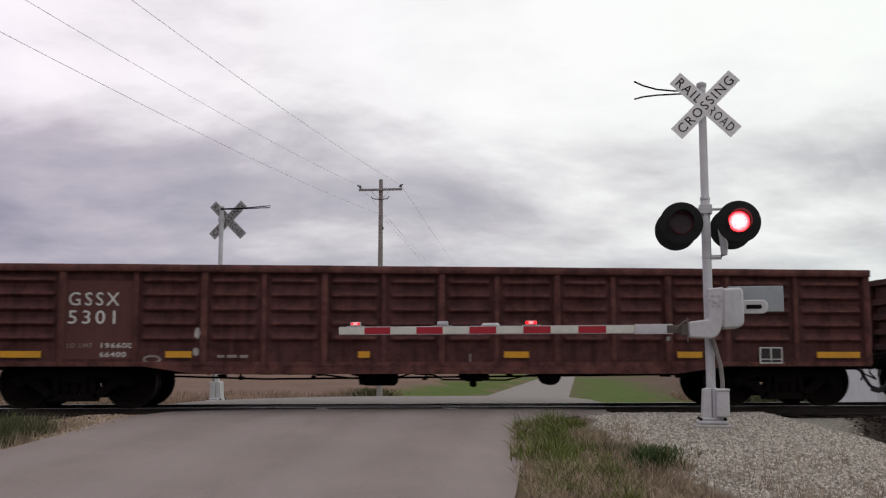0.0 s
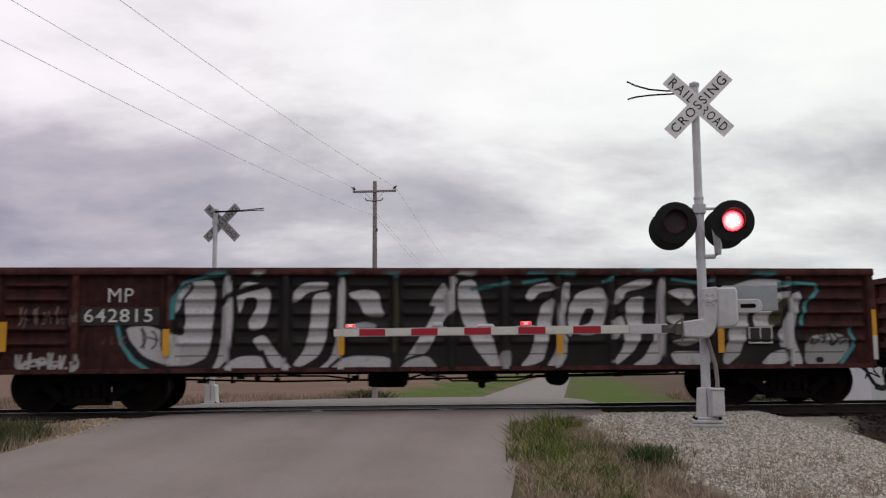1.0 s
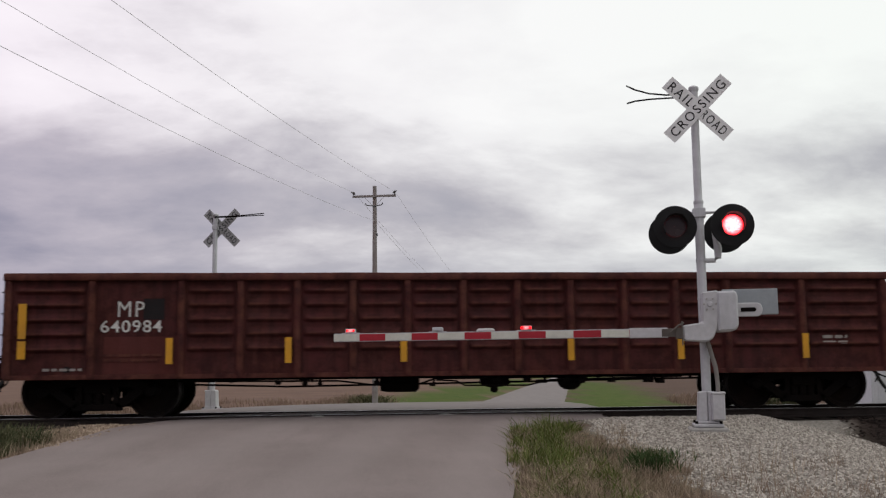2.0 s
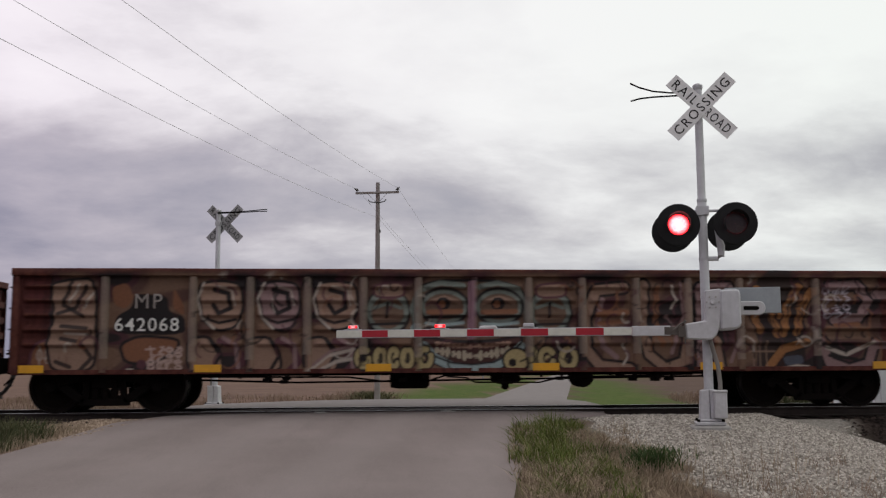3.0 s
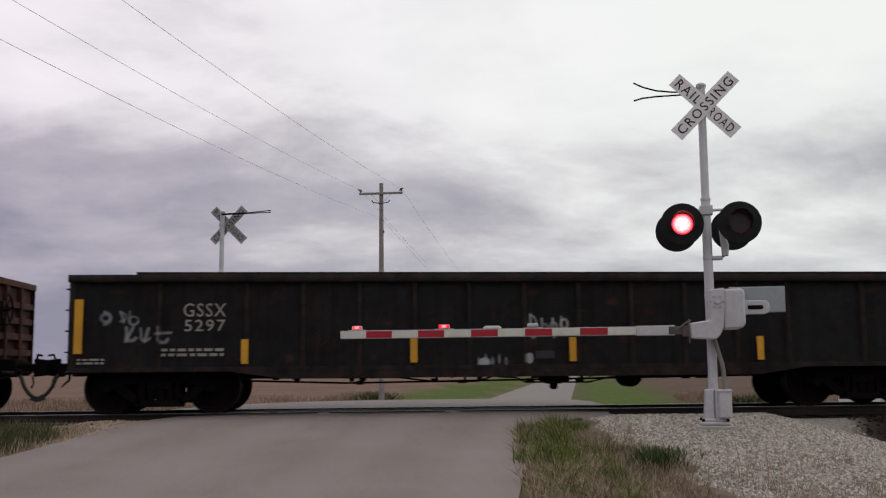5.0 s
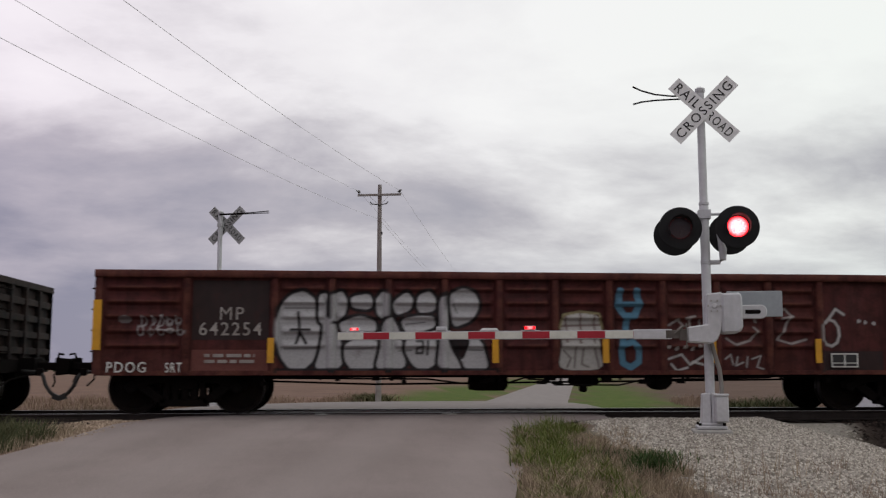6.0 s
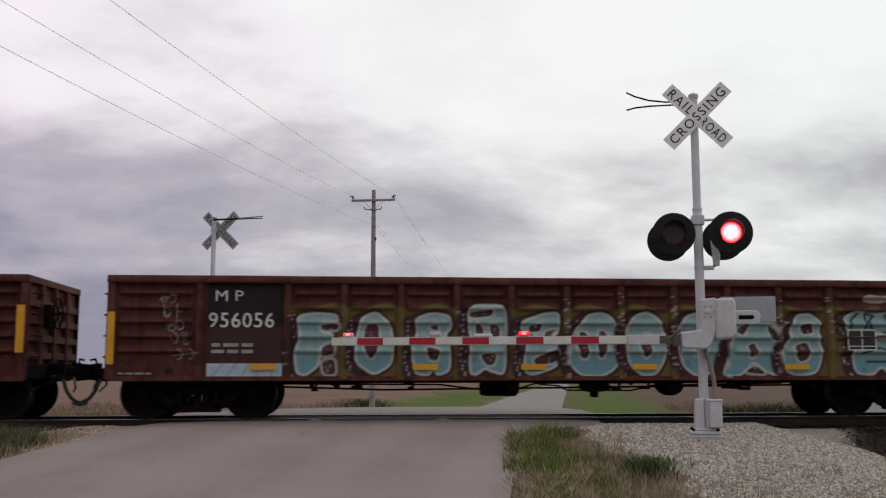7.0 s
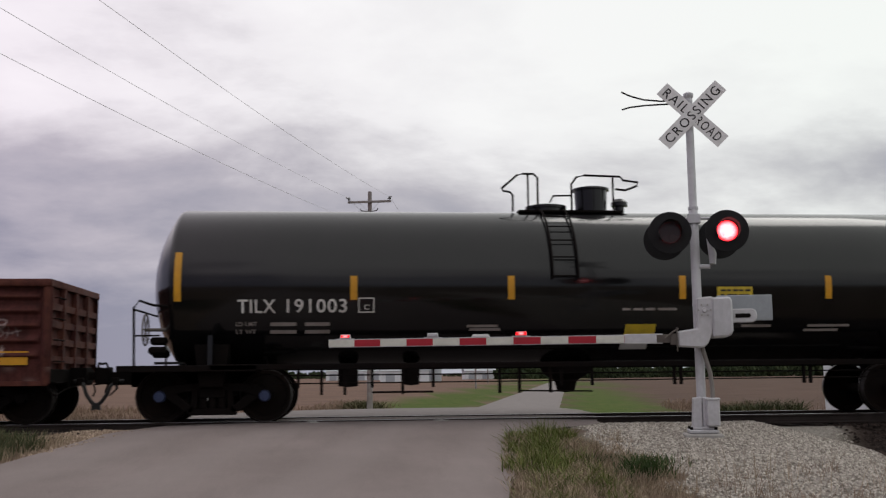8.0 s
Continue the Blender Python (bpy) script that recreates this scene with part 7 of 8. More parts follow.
# 2: white letters
c = gondola("oxide red gondola wagon covered in white and black graffiti letters", 15.48, OXIDE_DARK, spray_white_letters, (0.06, 1.36, 2.96) + STANDARD[3:], wheel_end=1, reach=(0.625, 0.645))
lettering("MP", 1.88, 2.30, 1.88, 2.12, LY, LETTER, c, spacing=1.1)
part("stencil_ground", Shape().box(1.42, 2.74, LY + 0.001, LY + 0.012, 1.49, 1.80), STENCIL_BLACK, c)
lettering("642815", 1.49, 2.63, 1.54, 1.77, LY - 0.002, LETTER, c, spacing=1.1)
for x in (2.82, 5.78, 9.60, 12.52):
    tape(c, x, x + 0.11, 0.96, 1.42)
tape(c, 15.40, 15.48, 1.25, 1.72), tape(c, 15.40, 15.48, 0.82, 1.25, -1.568, REFLECTOR_WHITE)
tape(c, 0.10, 0.26, 1.05, 1.55)
inspection_box(c, 13.10, 13.54, 1.12, 1.42, -1.52)
starts.append((c, 10.40))

# 3: plain oxide
c = gondola("oxide red steel gondola wagon with black number patches", 15.56, OXIDE, spray_clean_patch, (0.06, 1.45, 2.96) + STANDARD[3:], reach=(0.645, 0.58))
lettering("MP", 1.87, 2.31, 1.73, 1.99, LY, LETTER, c, spacing=1.2)
lettering("640984", 1.59, 2.61, 1.46, 1.67, LY, LETTER, c, spacing=1.1)
tape(c, 0.26, 0.39, 1.36, 1.95), tape(c, 0.26, 0.39, 1.02, 1.32)
for x in (2.70, 4.70, 6.68, 9.62, 11.6, 13.9):
    tape(c, x, x + 0.11, 0.92, 1.36)
word_bars(0.66, 1.30, 0.80, 0.88, LY, 1, c, LETTER_DIM, 4)
word_bars(1.65, 2.6, 0.95, 1.12, LY, 2, c, OXIDE_BRIGHT, 5)
word_bars(14.3, 14.75, 1.15, 1.35, LY - 0.05, 2, c, LETTER_DIM, 6)
starts.append((c, 27.17))

# 4: brown mural
c = gondola("gondola wagon covered by a brown and tan graffiti mural", 15.71, OXIDE, spray_brown_mural, reach=(0.58, 0.64))
lettering("MP", 2.03, 2.48, 1.79, 2.04, LY, LETTER_DIM, c, spacing=1.2)
lettering("642068", 1.70, 2.77, 1.40, 1.63, LY, LETTER, c, spacing=1.15)
for a, b in ((0.15, 0.56), (2.98, 3.5), (5.95, 6.4), (8.85, 9.35), (11.9, 12.3), (15.1, 15.55)):
    tape(c, a, b, 0.70, 0.83, -1.50)
starts.append((c, 43.89))

# 5: rusty
c = gondola("rusty dark oxide gondola wagon with worn number panel", 15.74, OXIDE_DARK, spray_rusty, plain=(1, 12), wheel_end=1, reach=(0.64, 0.785))
lettering("MP", 2.02, 2.40, 1.95, 2.16, LY, LETTER_DIM, c)
lettering("643539", 1.75, 2.84, 1.60, 1.85, LY, LETTER, c, spacing=1.1)
tape(c, -0.03, 0.09, 0.92, 1.80)
for x, h in ((2.86, 0.4), (5.86, 0.42), (7.78, 0.12), (9.70, 0.42), (11.65, 0.4), (13.6, 0.4)):
    tape(c, x, x + 0.11, 0.94, 0.94 + h)
tape(c, 15.60, 15.72, 0.92, 1.80)
starts.append((c, 60.88))

# 6: black, smooth sided
c = gondola("smooth-sided black gondola wagon with deep side sill", 15.62, BLACK_WAGON, spray_black, plain=tuple(range(14)), top=2.39, foot=0.76, belly=0.16, thin=tuple(range(14)), wheel_end=-1, reach=(0.785, 0.825), cylinder=False)
for y in (-1.49, 1.49):
    part("chord_cap", Shape().box(1.12, 14.5, y - 0.06, y + 0.06, 2.386, 2.435), BLACK_WAGON, c, bevel=0.008)
lettering("GSSX", 1.91, 2.63, 1.67, 1.90, LY, LETTER_DIM, c, spacing=1.15)
lettering("5297", 1.93, 2.62, 1.42, 1.62, LY, LETTER_DIM, c, spacing=1.15)
word_bars(1.5, 2.6, 0.98, 1.15, LY, 2, c, LETTER_DIM, 7)
word_bars(0.15, 0.6, 0.86, 0.98, LY, 2, c, LETTER_DIM, 8)
tape(c, 0.10, 0.24, 1.05, 1.97, -1.52)
for x in (2.9, 5.8, 8.6, 12.0, 15.2):
    tape(c, x, x + 0.12, 0.86, 1.28, -1.52)
starts.append((c, 78.19))

# 7: silver letters
c = gondola("oxide red gondola wagon with silver bubble letters and tags", 15.85, OXIDE, spray_grey_letters, plain=(1, 12), wheel_end=1, reach=(0.825, 0.66))
lettering("MP", 2.10, 2.50, 1.62, 1.84, LY, LETTER_DIM, c, spacing=1.2)
lettering("642254", 1.75, 2.81, 1.35, 1.58, LY, LETTER_DIM, c, spacing=1.2)
word_bars(1.85, 2.7, 0.86, 1.06, LY, 2, c, LETTER_DIM, 9)
tape(c, -0.01, 0.13, 1.10, 1.95)
for x in (2.92, 6.80, 8.76, 10.70, 12.64):
    tape(c, x, x + 0.11, 0.88, 1.31)
tape(c, 15.70, 15.83, 1.15, 1.95)
inspection_box(c, 12.95, 13.45, 0.80, 1.05)
lettering("PDOG", 0.23, 0.88, 0.72, 0.90, -1.50, LETTER, c, spacing=1.2)
lettering("SRT", 1.20, 1.48, 0.72, 0.89, -1.50, LETTER, c, spacing=1.2)
starts.append((c, 95.46))

# 8: aqua letters
c = gondola("oxide red gondola wagon with aqua balloon graffiti letters", 15.84, OXIDE_BRIGHT, spray_aqua_letters, wheel_end=-1, reach=(0.66, 0.62))
lettering("M P", 1.80, 2.27, 2.04, 2.22, LY, LETTER, c)
lettering("956056", 1.69, 2.80, 1.58, 1.84, LY, LETTER, c, spacing=1.1)
word_bars(1.75, 2.45, 1.12, 1.34, LY, 2, c, LETTER_DIM, 10)
word_bars(0.2, 0.75, 0.77, 0.83, LY, 1, c, LETTER_DIM, 11)
tape(c, 0.02, 0.14, 0.95, 1.84)
for x in (2.40, 5.2, 7.1, 9.1, 11.9):
    tape(c, x, x + 0.44, 0.86, 0.96, -1.50)
tape(c, 15.05, 15.5, 1.02, 1.25, -1.50)
inspection_box(c, 13.08, 13.62, 1.20, 1.58, -1.52)
starts.append((c, 112.63))


# 9: black tank wagon
def tank_wagon():
    car = thing("tank_wagon", "glossy black tank wagon with white lettering and top platform", "freight wagon", "wagons of the train")
    R, zc, half, mid = 1.48, 2.405, 7.85, 9.52
    prof = []
    for u in (0.002, 0.2, 0.4, 0.6, 0.75, 0.86, 0.94, 0.98, 1.0):  # shallow dished head with a tight knuckle
        prof.append((R * u, mid - half + 0.50 * u ** 2.2 + (0.05 if u == 1.0 else 0.0)))
    for k in range(1, 7):
        prof.append((R, mid - half + 0.55 + k * (2 * half - 1.10) / 7))
    prof += [(r, 2 * mid - h) for r, h in reversed(prof[:9])]
    s = Shape().lathe(prof, (0, 0, zc), "x", 72)
    shell = part("tank_shell", s, TANK, car, "glossy black welded tank shell", smooth=True)
    for x in (4.2, 7.0, 11.1, 13.9):
        part("weld_seam", Shape().lathe([(R - 0.001, x - 0.03), (R + 0.0015, x), (R - 0.001, x + 0.03)], (0, 0, zc), "x", 72), TANK, shell, smooth=True)
    # side sill line, end platforms and bolsters
    part("walkway_sill", Shape().box(mid - 6.67, mid + 6.67, -1.50, -1.36, 0.90, 1.0).box(mid - 6.67, mid + 6.67, 1.36, 1.50, 0.90, 1.0), UNDERFRAME, car, bevel=0.01)
    for s_ in (-1, 1):
        e = mid + s_ * 8.22
        a, b = sorted((e, mid + s_ * 5.87))
        part("end_platform", Shape().box(a, b, -1.50, 1.50, 0.88, 0.99).box(a, b, -0.3, 0.3, 0.62, 0.9), UNDERFRAME, car, bevel=0.01)
        bx = mid + s_ * 6.67
        part("bolster", Shape().prism([(bx - 0.2, 0.62), (bx + 0.2, 0.62), (bx + 0.3, 1.35), (bx - 0.3, 1.35)], -1.25, 1.25), UNDERFRAME, car)
        part("shell_saddle", Shape().box(bx - 0.04, bx + 0.04, -1.46, -1.2, 0.95, 1.5), TANK, car)
        rail_ = Shape()
        for y in (-1.42, 1.42):
            rail_.tube([(e - s_ * 0.28, y, 0.98), (e - s_ * 0.25, y, 1.98), (e - s_ * 0.34, y, 2.10), (e - s_ * 0.57, y, 2.02), (e - s_ * 0.82, y, 2.0)], 0.022, 8)
            rail_.tube([(e - s_ * 0.28, y, 1.5), (e - s_ * 0.7, y, 1.5)], 0.016, 6)
        rail_.tube([(e - s_ * 0.25, -1.42, 1.95), (e - s_ * 0.25, 1.42, 1.95)], 0.018, 6)
        part("end_handrail", rail_, UNDERFRAME, car, "black bent pipe handrail", smooth=True)
        coupler_gear(car, e, s_)
        add_truck(car, bx, CAP_BLUE)
    e = mid - 8.22
    b = Shape().tube(arc3(e + 0.36, -0.95, 1.62, 0.27), 0.016, 6, False).tube([(e + 0.34, -0.95, 1.62), (e + 0.8, -0.95, 1.62)], 0.03, 8)
    for a in (0, 60, 120):
        w = radians(a)
        b.tube([(e + 0.36, -0.95 - 0.27 * math.cos(w), 1.62 - 0.27 * math.sin(w)), (e + 0.36, -0.95 + 0.27 * math.cos(w), 1.62 + 0.27 * math.sin(w))], 0.012, 5)
    part("brake_wheel", b, BRACKET, car, "worn hand brake wheel")
    v = Shape()
    for y, z in ((-1.1, 1.25), (-0.75, 1.2), (-0.95, 1.42)):
        v.box(e + 0.45, e + 0.75, y - 0.08, y + 0.08, z - 0.07, z + 0.07)
    part("brake_valve", v, UNDERFRAME, car, bevel=0.04)
    # top platform, manway, valves and rails
    t = 3.875
    p = Shape().box(8.42, 10.45, -0.45, 0.45, t - 0.03, t + 0.01)
    part("top_platform", p, UNDERFRAME, car)
    m = Shape().lathe([(0.30, t), (0.32, t + 0.45), (0.36, t + 0.46), (0.36, t + 0.50), (0.2, t + 0.54), (0, t + 0.55)], (9.93, 0, 0), "z", 24)
    part("valve_dome", m, TANK, car, smooth=True)
    part("manway", Shape().lathe([(0.36, t), (0.36, t + 0.08), (0.40, t + 0.09), (0.40, t + 0.14), (0.1, t + 0.2), (0, t + 0.2)], (9.03, 0, 0), "z", 24), TANK, car, smooth=True)
    part("relief_valve", Shape().lathe([(0.09, t), (0.09, t + 0.15), (0.16, t + 0.16), (0.16, t + 0.24), (0.1, t + 0.3), (0, t + 0.3)], (10.50, 0, 0), "z", 16), TANK, car, smooth=True)
    r = Shape()
    for y in (-0.3,):
        r.tube([(8.33, y, t), (8.33, y, t + 0.32), (8.28, y, t + 0.38), (8.15, y, t + 0.40), (8.12, y, t + 0.45), (8.42, y, t + 0.71), (8.54, y, t + 0.74), (8.74, y, t + 0.74), (8.82, y, t + 0.66), (8.82, y, t)], 0.022, 7)
        r.tube([(8.63, y, t), (8.63, y, t + 0.74)], 0.02, 7)
        r.tube([(9.05, y, t + 0.18), (9.12, y, t + 0.31), (9.5, y, t + 0.32)], 0.018, 6)
        r.tube([(9.48, y, t), (9.48, y, t + 0.54), (9.58, y, t + 0.68), (9.75, y, t + 0.72), (10.45, y, t + 0.70), (10.5, y, t + 0.63), (10.8, y, t + 0.59), (10.78, y, t + 0.52), (10.55, y, t + 0.43), (10.35, y, t + 0.45)], 0.022, 7)
        r.tube([(10.3, y, t), (10.3, y, t + 0.70)], 0.02, 7)
    part("top_handrail", r, UNDERFRAME, car, "black pipe handrail on the platform", smooth=True)
    # ladder following the shell
    lad = Shape()
    for x in (8.82, 9.28):
        pts = [(x, -(R + 0.07) * math.cos(radians(a)), zc + (R + 0.07) * math.sin(radians(a))) for a in range(2, 76, 6)]
        lad.tube(pts, 0.02, 6)
    for a in range(4, 76, 13):
        y, z = -(R + 0.07) * math.cos(radians(a)), zc + (R + 0.07) * math.sin(radians(a))
        lad.tube([(8.82, y, z), (9.28, y, z)], 0.014, 6)
    part("ladder", lad, UNDERFRAME, car, "black side ladder")
    # hanging steps, long rods and bottom outlet
    st = Shape().tube([(mid - 5.67, -1.42, 0.80), (mid + 5.67, -1.42, 0.80)], 0.014, 6)
    st.tube([(mid - 5.67, -1.42, 0.66), (mid + 5.67, -1.42, 0.68)], 0.012, 6)
    for x in (4.35, 4.75, 5.15, 5.62, 6.15, 6.68, 7.85, 8.2, 8.75, 8.95, 9.5, 11.0, 11.12, 13.4, 13.52):
        low = 0.46 if int(x * 100) % 2 else 0.58
        st.box(x - 0.025, x + 0.025, -1.45, -1.40, low, 0.95)
    st.tube([(5.62, -1.42, 0.50), (6.68, -1.42, 0.50)], 0.02, 6)
    st.tube([(8.2, -1.42, 0.50), (9.5, -1.42, 0.48)], 0.016, 6)
    part("step_iron", st, UNDERFRAME, car, "black hanging step irons")
    part("bottom_outlet", Shape().lathe([(0.5, 0.98), (0.45, 0.80), (0.22, 0.66), (0.16, 0.46), (0, 0.44)], (9.25, -0.4, 0), "z", 16), UNDERFRAME, car, smooth=True)
    part("brake_cylinder", Shape().lathe([(0.18, 1.0), (0.18, 0.60), (0, 0.58)], (5.2, -0.6, 0), "z", 12), UNDERFRAME, car, smooth=True)
    part("air_reservoir", Shape().lathe([(0.16, 1.0), (0.14, 0.62), (0, 0.6)], (6.35, -0.6, 0), "z", 12), UNDERFRAME, car, smooth=True)

    def on_shell(name, x0, x1, z0, z1, material, label="", lift=0.006):
        """A thin sheet that follows the round shell."""
        n = max(2, int((z1 - z0) / 0.05))
        sh = Shape()
        for k in range(n + 1):
            z = z0 + (z1 - z0) * k / n
            y = -math.sqrt((R + lift) ** 2 - (z - zc) ** 2)
            sh.v += [(x0, y, z), (x1, y, z)]
            if k:
                a = 2 * k
                sh.f.append((a - 2, a - 1, a + 1, a))
        return part(name, sh, material, car, label)

    def shell_text(text, x0, x1, z0, z1, material, spacing=1.1):
        ob = lettering(text, x0, x1, z0, z1, 0, material, car, spacing=spacing, thick=0.012)
        n = len(ob.data.vertices)
        co = np.empty(n * 3)
        ob.data.vertices.foreach_get("co", co)
        co = co.reshape(-1, 3)
        co[:, 1] = -np.sqrt((R + 0.008) ** 2 - (co[:, 2] - zc) ** 2)
        ob.data.vertices.foreach_set("co", co.ravel())
        ob.data.update()

    shell_text("TILX", 3.30, 3.95, 1.88, 2.11, LETTER)
    shell_text("191003", 4.14, 5.18, 1.88, 2.12, LETTER)
    shell_text("C", 5.48, 5.57, 1.93, 2.02, LETTER)
    shell_text("LD LMT", 3.26, 3.62, 1.66, 1.73, LETTER_DIM)
    shell_text("LT WT", 3.26, 3.60, 1.53, 1.60, LETTER_DIM)
    for z in (1.66, 1.53):
        on_shell("lettering", 3.85, 4.30, z, z + 0.06, LETTER_DIM)
        on_shell("lettering", 4.45, 4.88, z, z + 0.06, LETTER_DIM)
    for a, b, c_, d in ((5.38, 5.66, 1.88, 1.90), (5.38, 5.66, 2.12, 2.14), (5.38, 5.40, 1.90, 2.12), (5.64, 5.66, 1.90, 2.12)):
        on_shell("stencil_frame", a, b, c_, d, LETTER)
    for x, z0, z1 in ((2.22, 2.08, 2.94), (5.24, 2.10, 2.52), (8.02, 2.10, 2.52), (11.14, 2.10, 2.52), (13.88, 2.10, 2.52), (15.9, 2.08, 2.94)):
        on_shell("reflector_tape", x, x + 0.12, z0, z1, REFLECTOR, "yellow reflective tape")
    on_shell("placard", 10.18, 10.74, 1.40, 1.66, TANK_YELLOW, "yellow placard")
    on_shell("placard", 11.84, 12.50, 1.92, 2.32, TANK_YELLOW, "yellow placard with small rows of writing")
    for k in range(4):
        for j in range(5):
            on_shell("lettering", 11.90 + 0.115 * j, 11.98 + 0.115 * j + 0.02 * ((j + k) % 2), 1.98 + 0.085 * k, 2.015 + 0.085 * k, STENCIL_BLACK, lift=0.010)
    on_shell("placard", 10.15, 10.65, 1.22, 1.36, REFLECTOR_WHITE)
    for x0, x1, z in ((10.1, 10.25, 1.90), (10.3, 10.48, 1.90), (10.52, 10.7, 1.90), (10.75, 11.1, 1.90), (12.35, 12.9, 1.60), (13.6, 14.4, 1.60), (13.55, 14.2, 1.52), (7.3, 7.85, 1.62), (7.35, 7.9, 1.56), (1.75, 2.3, 1.02)):
        on_shell("lettering", x0, x1, z, z + 0.045, LETTER_DIM)
    return car


c = tank_wagon()
starts.append((c, 128.275))
# ---- power line, buildings, trees and growth ----
def utility_pole(x, y, z, turn):
    ob = thing("utility_pole", "grey weathered wooden power pole with one crossarm", "utility pole", "poles of the power line", at=pose(x, y, z, 0, 0, turn))
    part("pole", Shape().tube([(0, 0, -0.5), (0, 0, 6), (0, 0, 12.4)], [0.17, 0.145, 0.11], 12), POLE_WOOD, ob, smooth=True)
    arm = part("crossarm", Shape().box(-1.22, 1.22, -0.19, -0.10, 11.75, 11.87), POLE_WOOD, ob, bevel=0.01)
    for a in (-1, 1):
        part("brace", Shape().tube([(a * 0.55, -0.15, 11.76), (0, -0.13, 11.2)], 0.012, 5), GALV, arm)
        part("insulator", Shape().lathe([(0.02, 0.0), (0.03, 0.06), (0.08, 0.08), (0.05, 0.12), (0.08, 0.15), (0.04, 0.21), (0, 0.22)], (a * 1.15, -0.15, 11.87), "z", 10), INSULATOR, arm)
        part("cutout_fuse", Shape().tube([(a * 1.05, -0.25, 11.92), (a * 1.28, -0.25, 12.06)], 0.035, 7), INSULATOR, arm)
        part("fuse_bracket", Shape().tube([(0, -0.12, 11.25), (a * 0.42, -0.2, 11.3), (a * 0.5, -0.2, 11.42)], 0.03, 7), INSULATOR, ob)
    part("pole_clamp", Shape().box(0.08, 0.16, -0.08, 0.08, 9.6, 9.75), INSULATOR, ob)
    return ob


SAG = 1.0
POLES = [(-16.0, -22.0, -3.5), (0.85, 53.0, -1.5), (19.4, 155.0, -1.5), (32.0, 232.0, -1.5)]
for x, y, z in POLES:
    utility_pole(x, y, z, -12)


def power_line():
    line = thing("power_line", "three thin pale overhead wires", "power line")
    for off, h in ((-1.15, 12.05), (1.15, 12.05), (0.0, 10.45)):
        for (x0, y0, z0), (x1, y1, z1) in zip(POLES[:-1], POLES[1:]):
            pts = []
            for k in range(33):
                u = k / 32
                pts.append((x0 + (x1 - x0) * u + off * 0.978, y0 + (y1 - y0) * u - off * 0.208, z0 + (z1 - z0) * u + h - SAG * 4 * u * (1 - u)))
            part("wire", Shape().tube(pts, 0.0065, 5, False), WIRE, line)


power_line()


def shed():
    ob = thing("equipment_shed", "white sheet-metal railway equipment shed beside the track", "shed", at=pose(14.2, 26.0, -0.75))
    w = Shape().box(0, 3.0, 0, 2.4, 0.0, 2.35)
    body = part("wall", w, SHED_WHITE, ob, bevel=0.01)
    for k in range(8):
        part("wall_rib", Shape().box(0.18 + 0.36 * k, 0.21 + 0.36 * k, -0.02, -0.001, 0.0, 2.3), SHED_WHITE, body)
    part("roof", Shape().box(-0.1, 3.1, -0.1, 2.5, 2.352, 2.42), GALV, ob, bevel=0.01)
    part("foundation", Shape().box(-0.05, 3.05, -0.05, 2.45, -0.6, -0.002), CONCRETE, ob)


shed()


def farm_building(x, y, w, d, h, roof):
    ob = thing("farm_building", "low white farm shed far across the fields", "farm building", "far farmstead", at=pose(x, y, -1.55))
    part("wall", Shape().box(0, w, 0, d, 0, h), SHED_WHITE, ob)
    s = Shape()
    s.v += [(-0.4, -0.4, h), (w + 0.4, -0.4, h), (w + 0.4, d + 0.4, h), (-0.4, d + 0.4, h), (-0.4, d / 2, h + roof), (w + 0.4, d / 2, h + roof)]
    s.f += [(0, 1, 5, 4), (2, 3, 4, 5), (0, 4, 3), (1, 2, 5), (3, 2, 1, 0)]
    part("roof", s, BIN_STEEL, ob)
    for k in range(int(w / 6)):
        part("door", Shape().box(1.5 + 6 * k, 4.5 + 6 * k, -0.06, -0.002, 0, h * 0.75), BIN_STEEL, ob)


def grain_bin(x, y, r, h):
    ob = thing("grain_bin", "grey corrugated steel grain bin with conical roof", "grain bin", "far farmstead", at=pose(x, y, -1.55))
    prof = []
    for k in range(int(h / 0.5)):
        prof += [(r, k * 0.5), (r + 0.06, k * 0.5 + 0.25)]
    part("wall", Shape().lathe(prof + [(r, h)], (0, 0, 0), "z", 28), BIN_STEEL, ob)
    part("roof", Shape().lathe([(r + 0.2, h), (0.5, h + r * 0.55), (0.4, h + r * 0.7), (0, h + r * 0.72)], (0, 0, 0), "z", 28), GALV, ob)


grain_bin(26.2, 330, 3.4, 8.0)
grain_bin(19.0, 335, 2.6, 6.0)
farm_building(9, 325, 16, 10, 3.6, 2.0)
farm_building(-12, 420, 26, 14, 4.0, 2.2)
farm_building(-75, 470, 24, 14, 4.2, 2.2)
farm_building(48, 420, 20, 12, 3.6, 2.0)


def leaf_green(name, a, b):
    m = Mat(name, 0.85)
    c = m.mix(m.island(), a, b)
    c = m.mix(m.ramp(m.noise(0.7, 3, 0.6), [(0.4, 0.0), (0.7, 0.5)]), c, scaled(a, 0.5))
    return m.done(c)


TREE_GREEN = leaf_green("dark_tree_leaves", (0.030, 0.045, 0.024), (0.060, 0.075, 0.035))


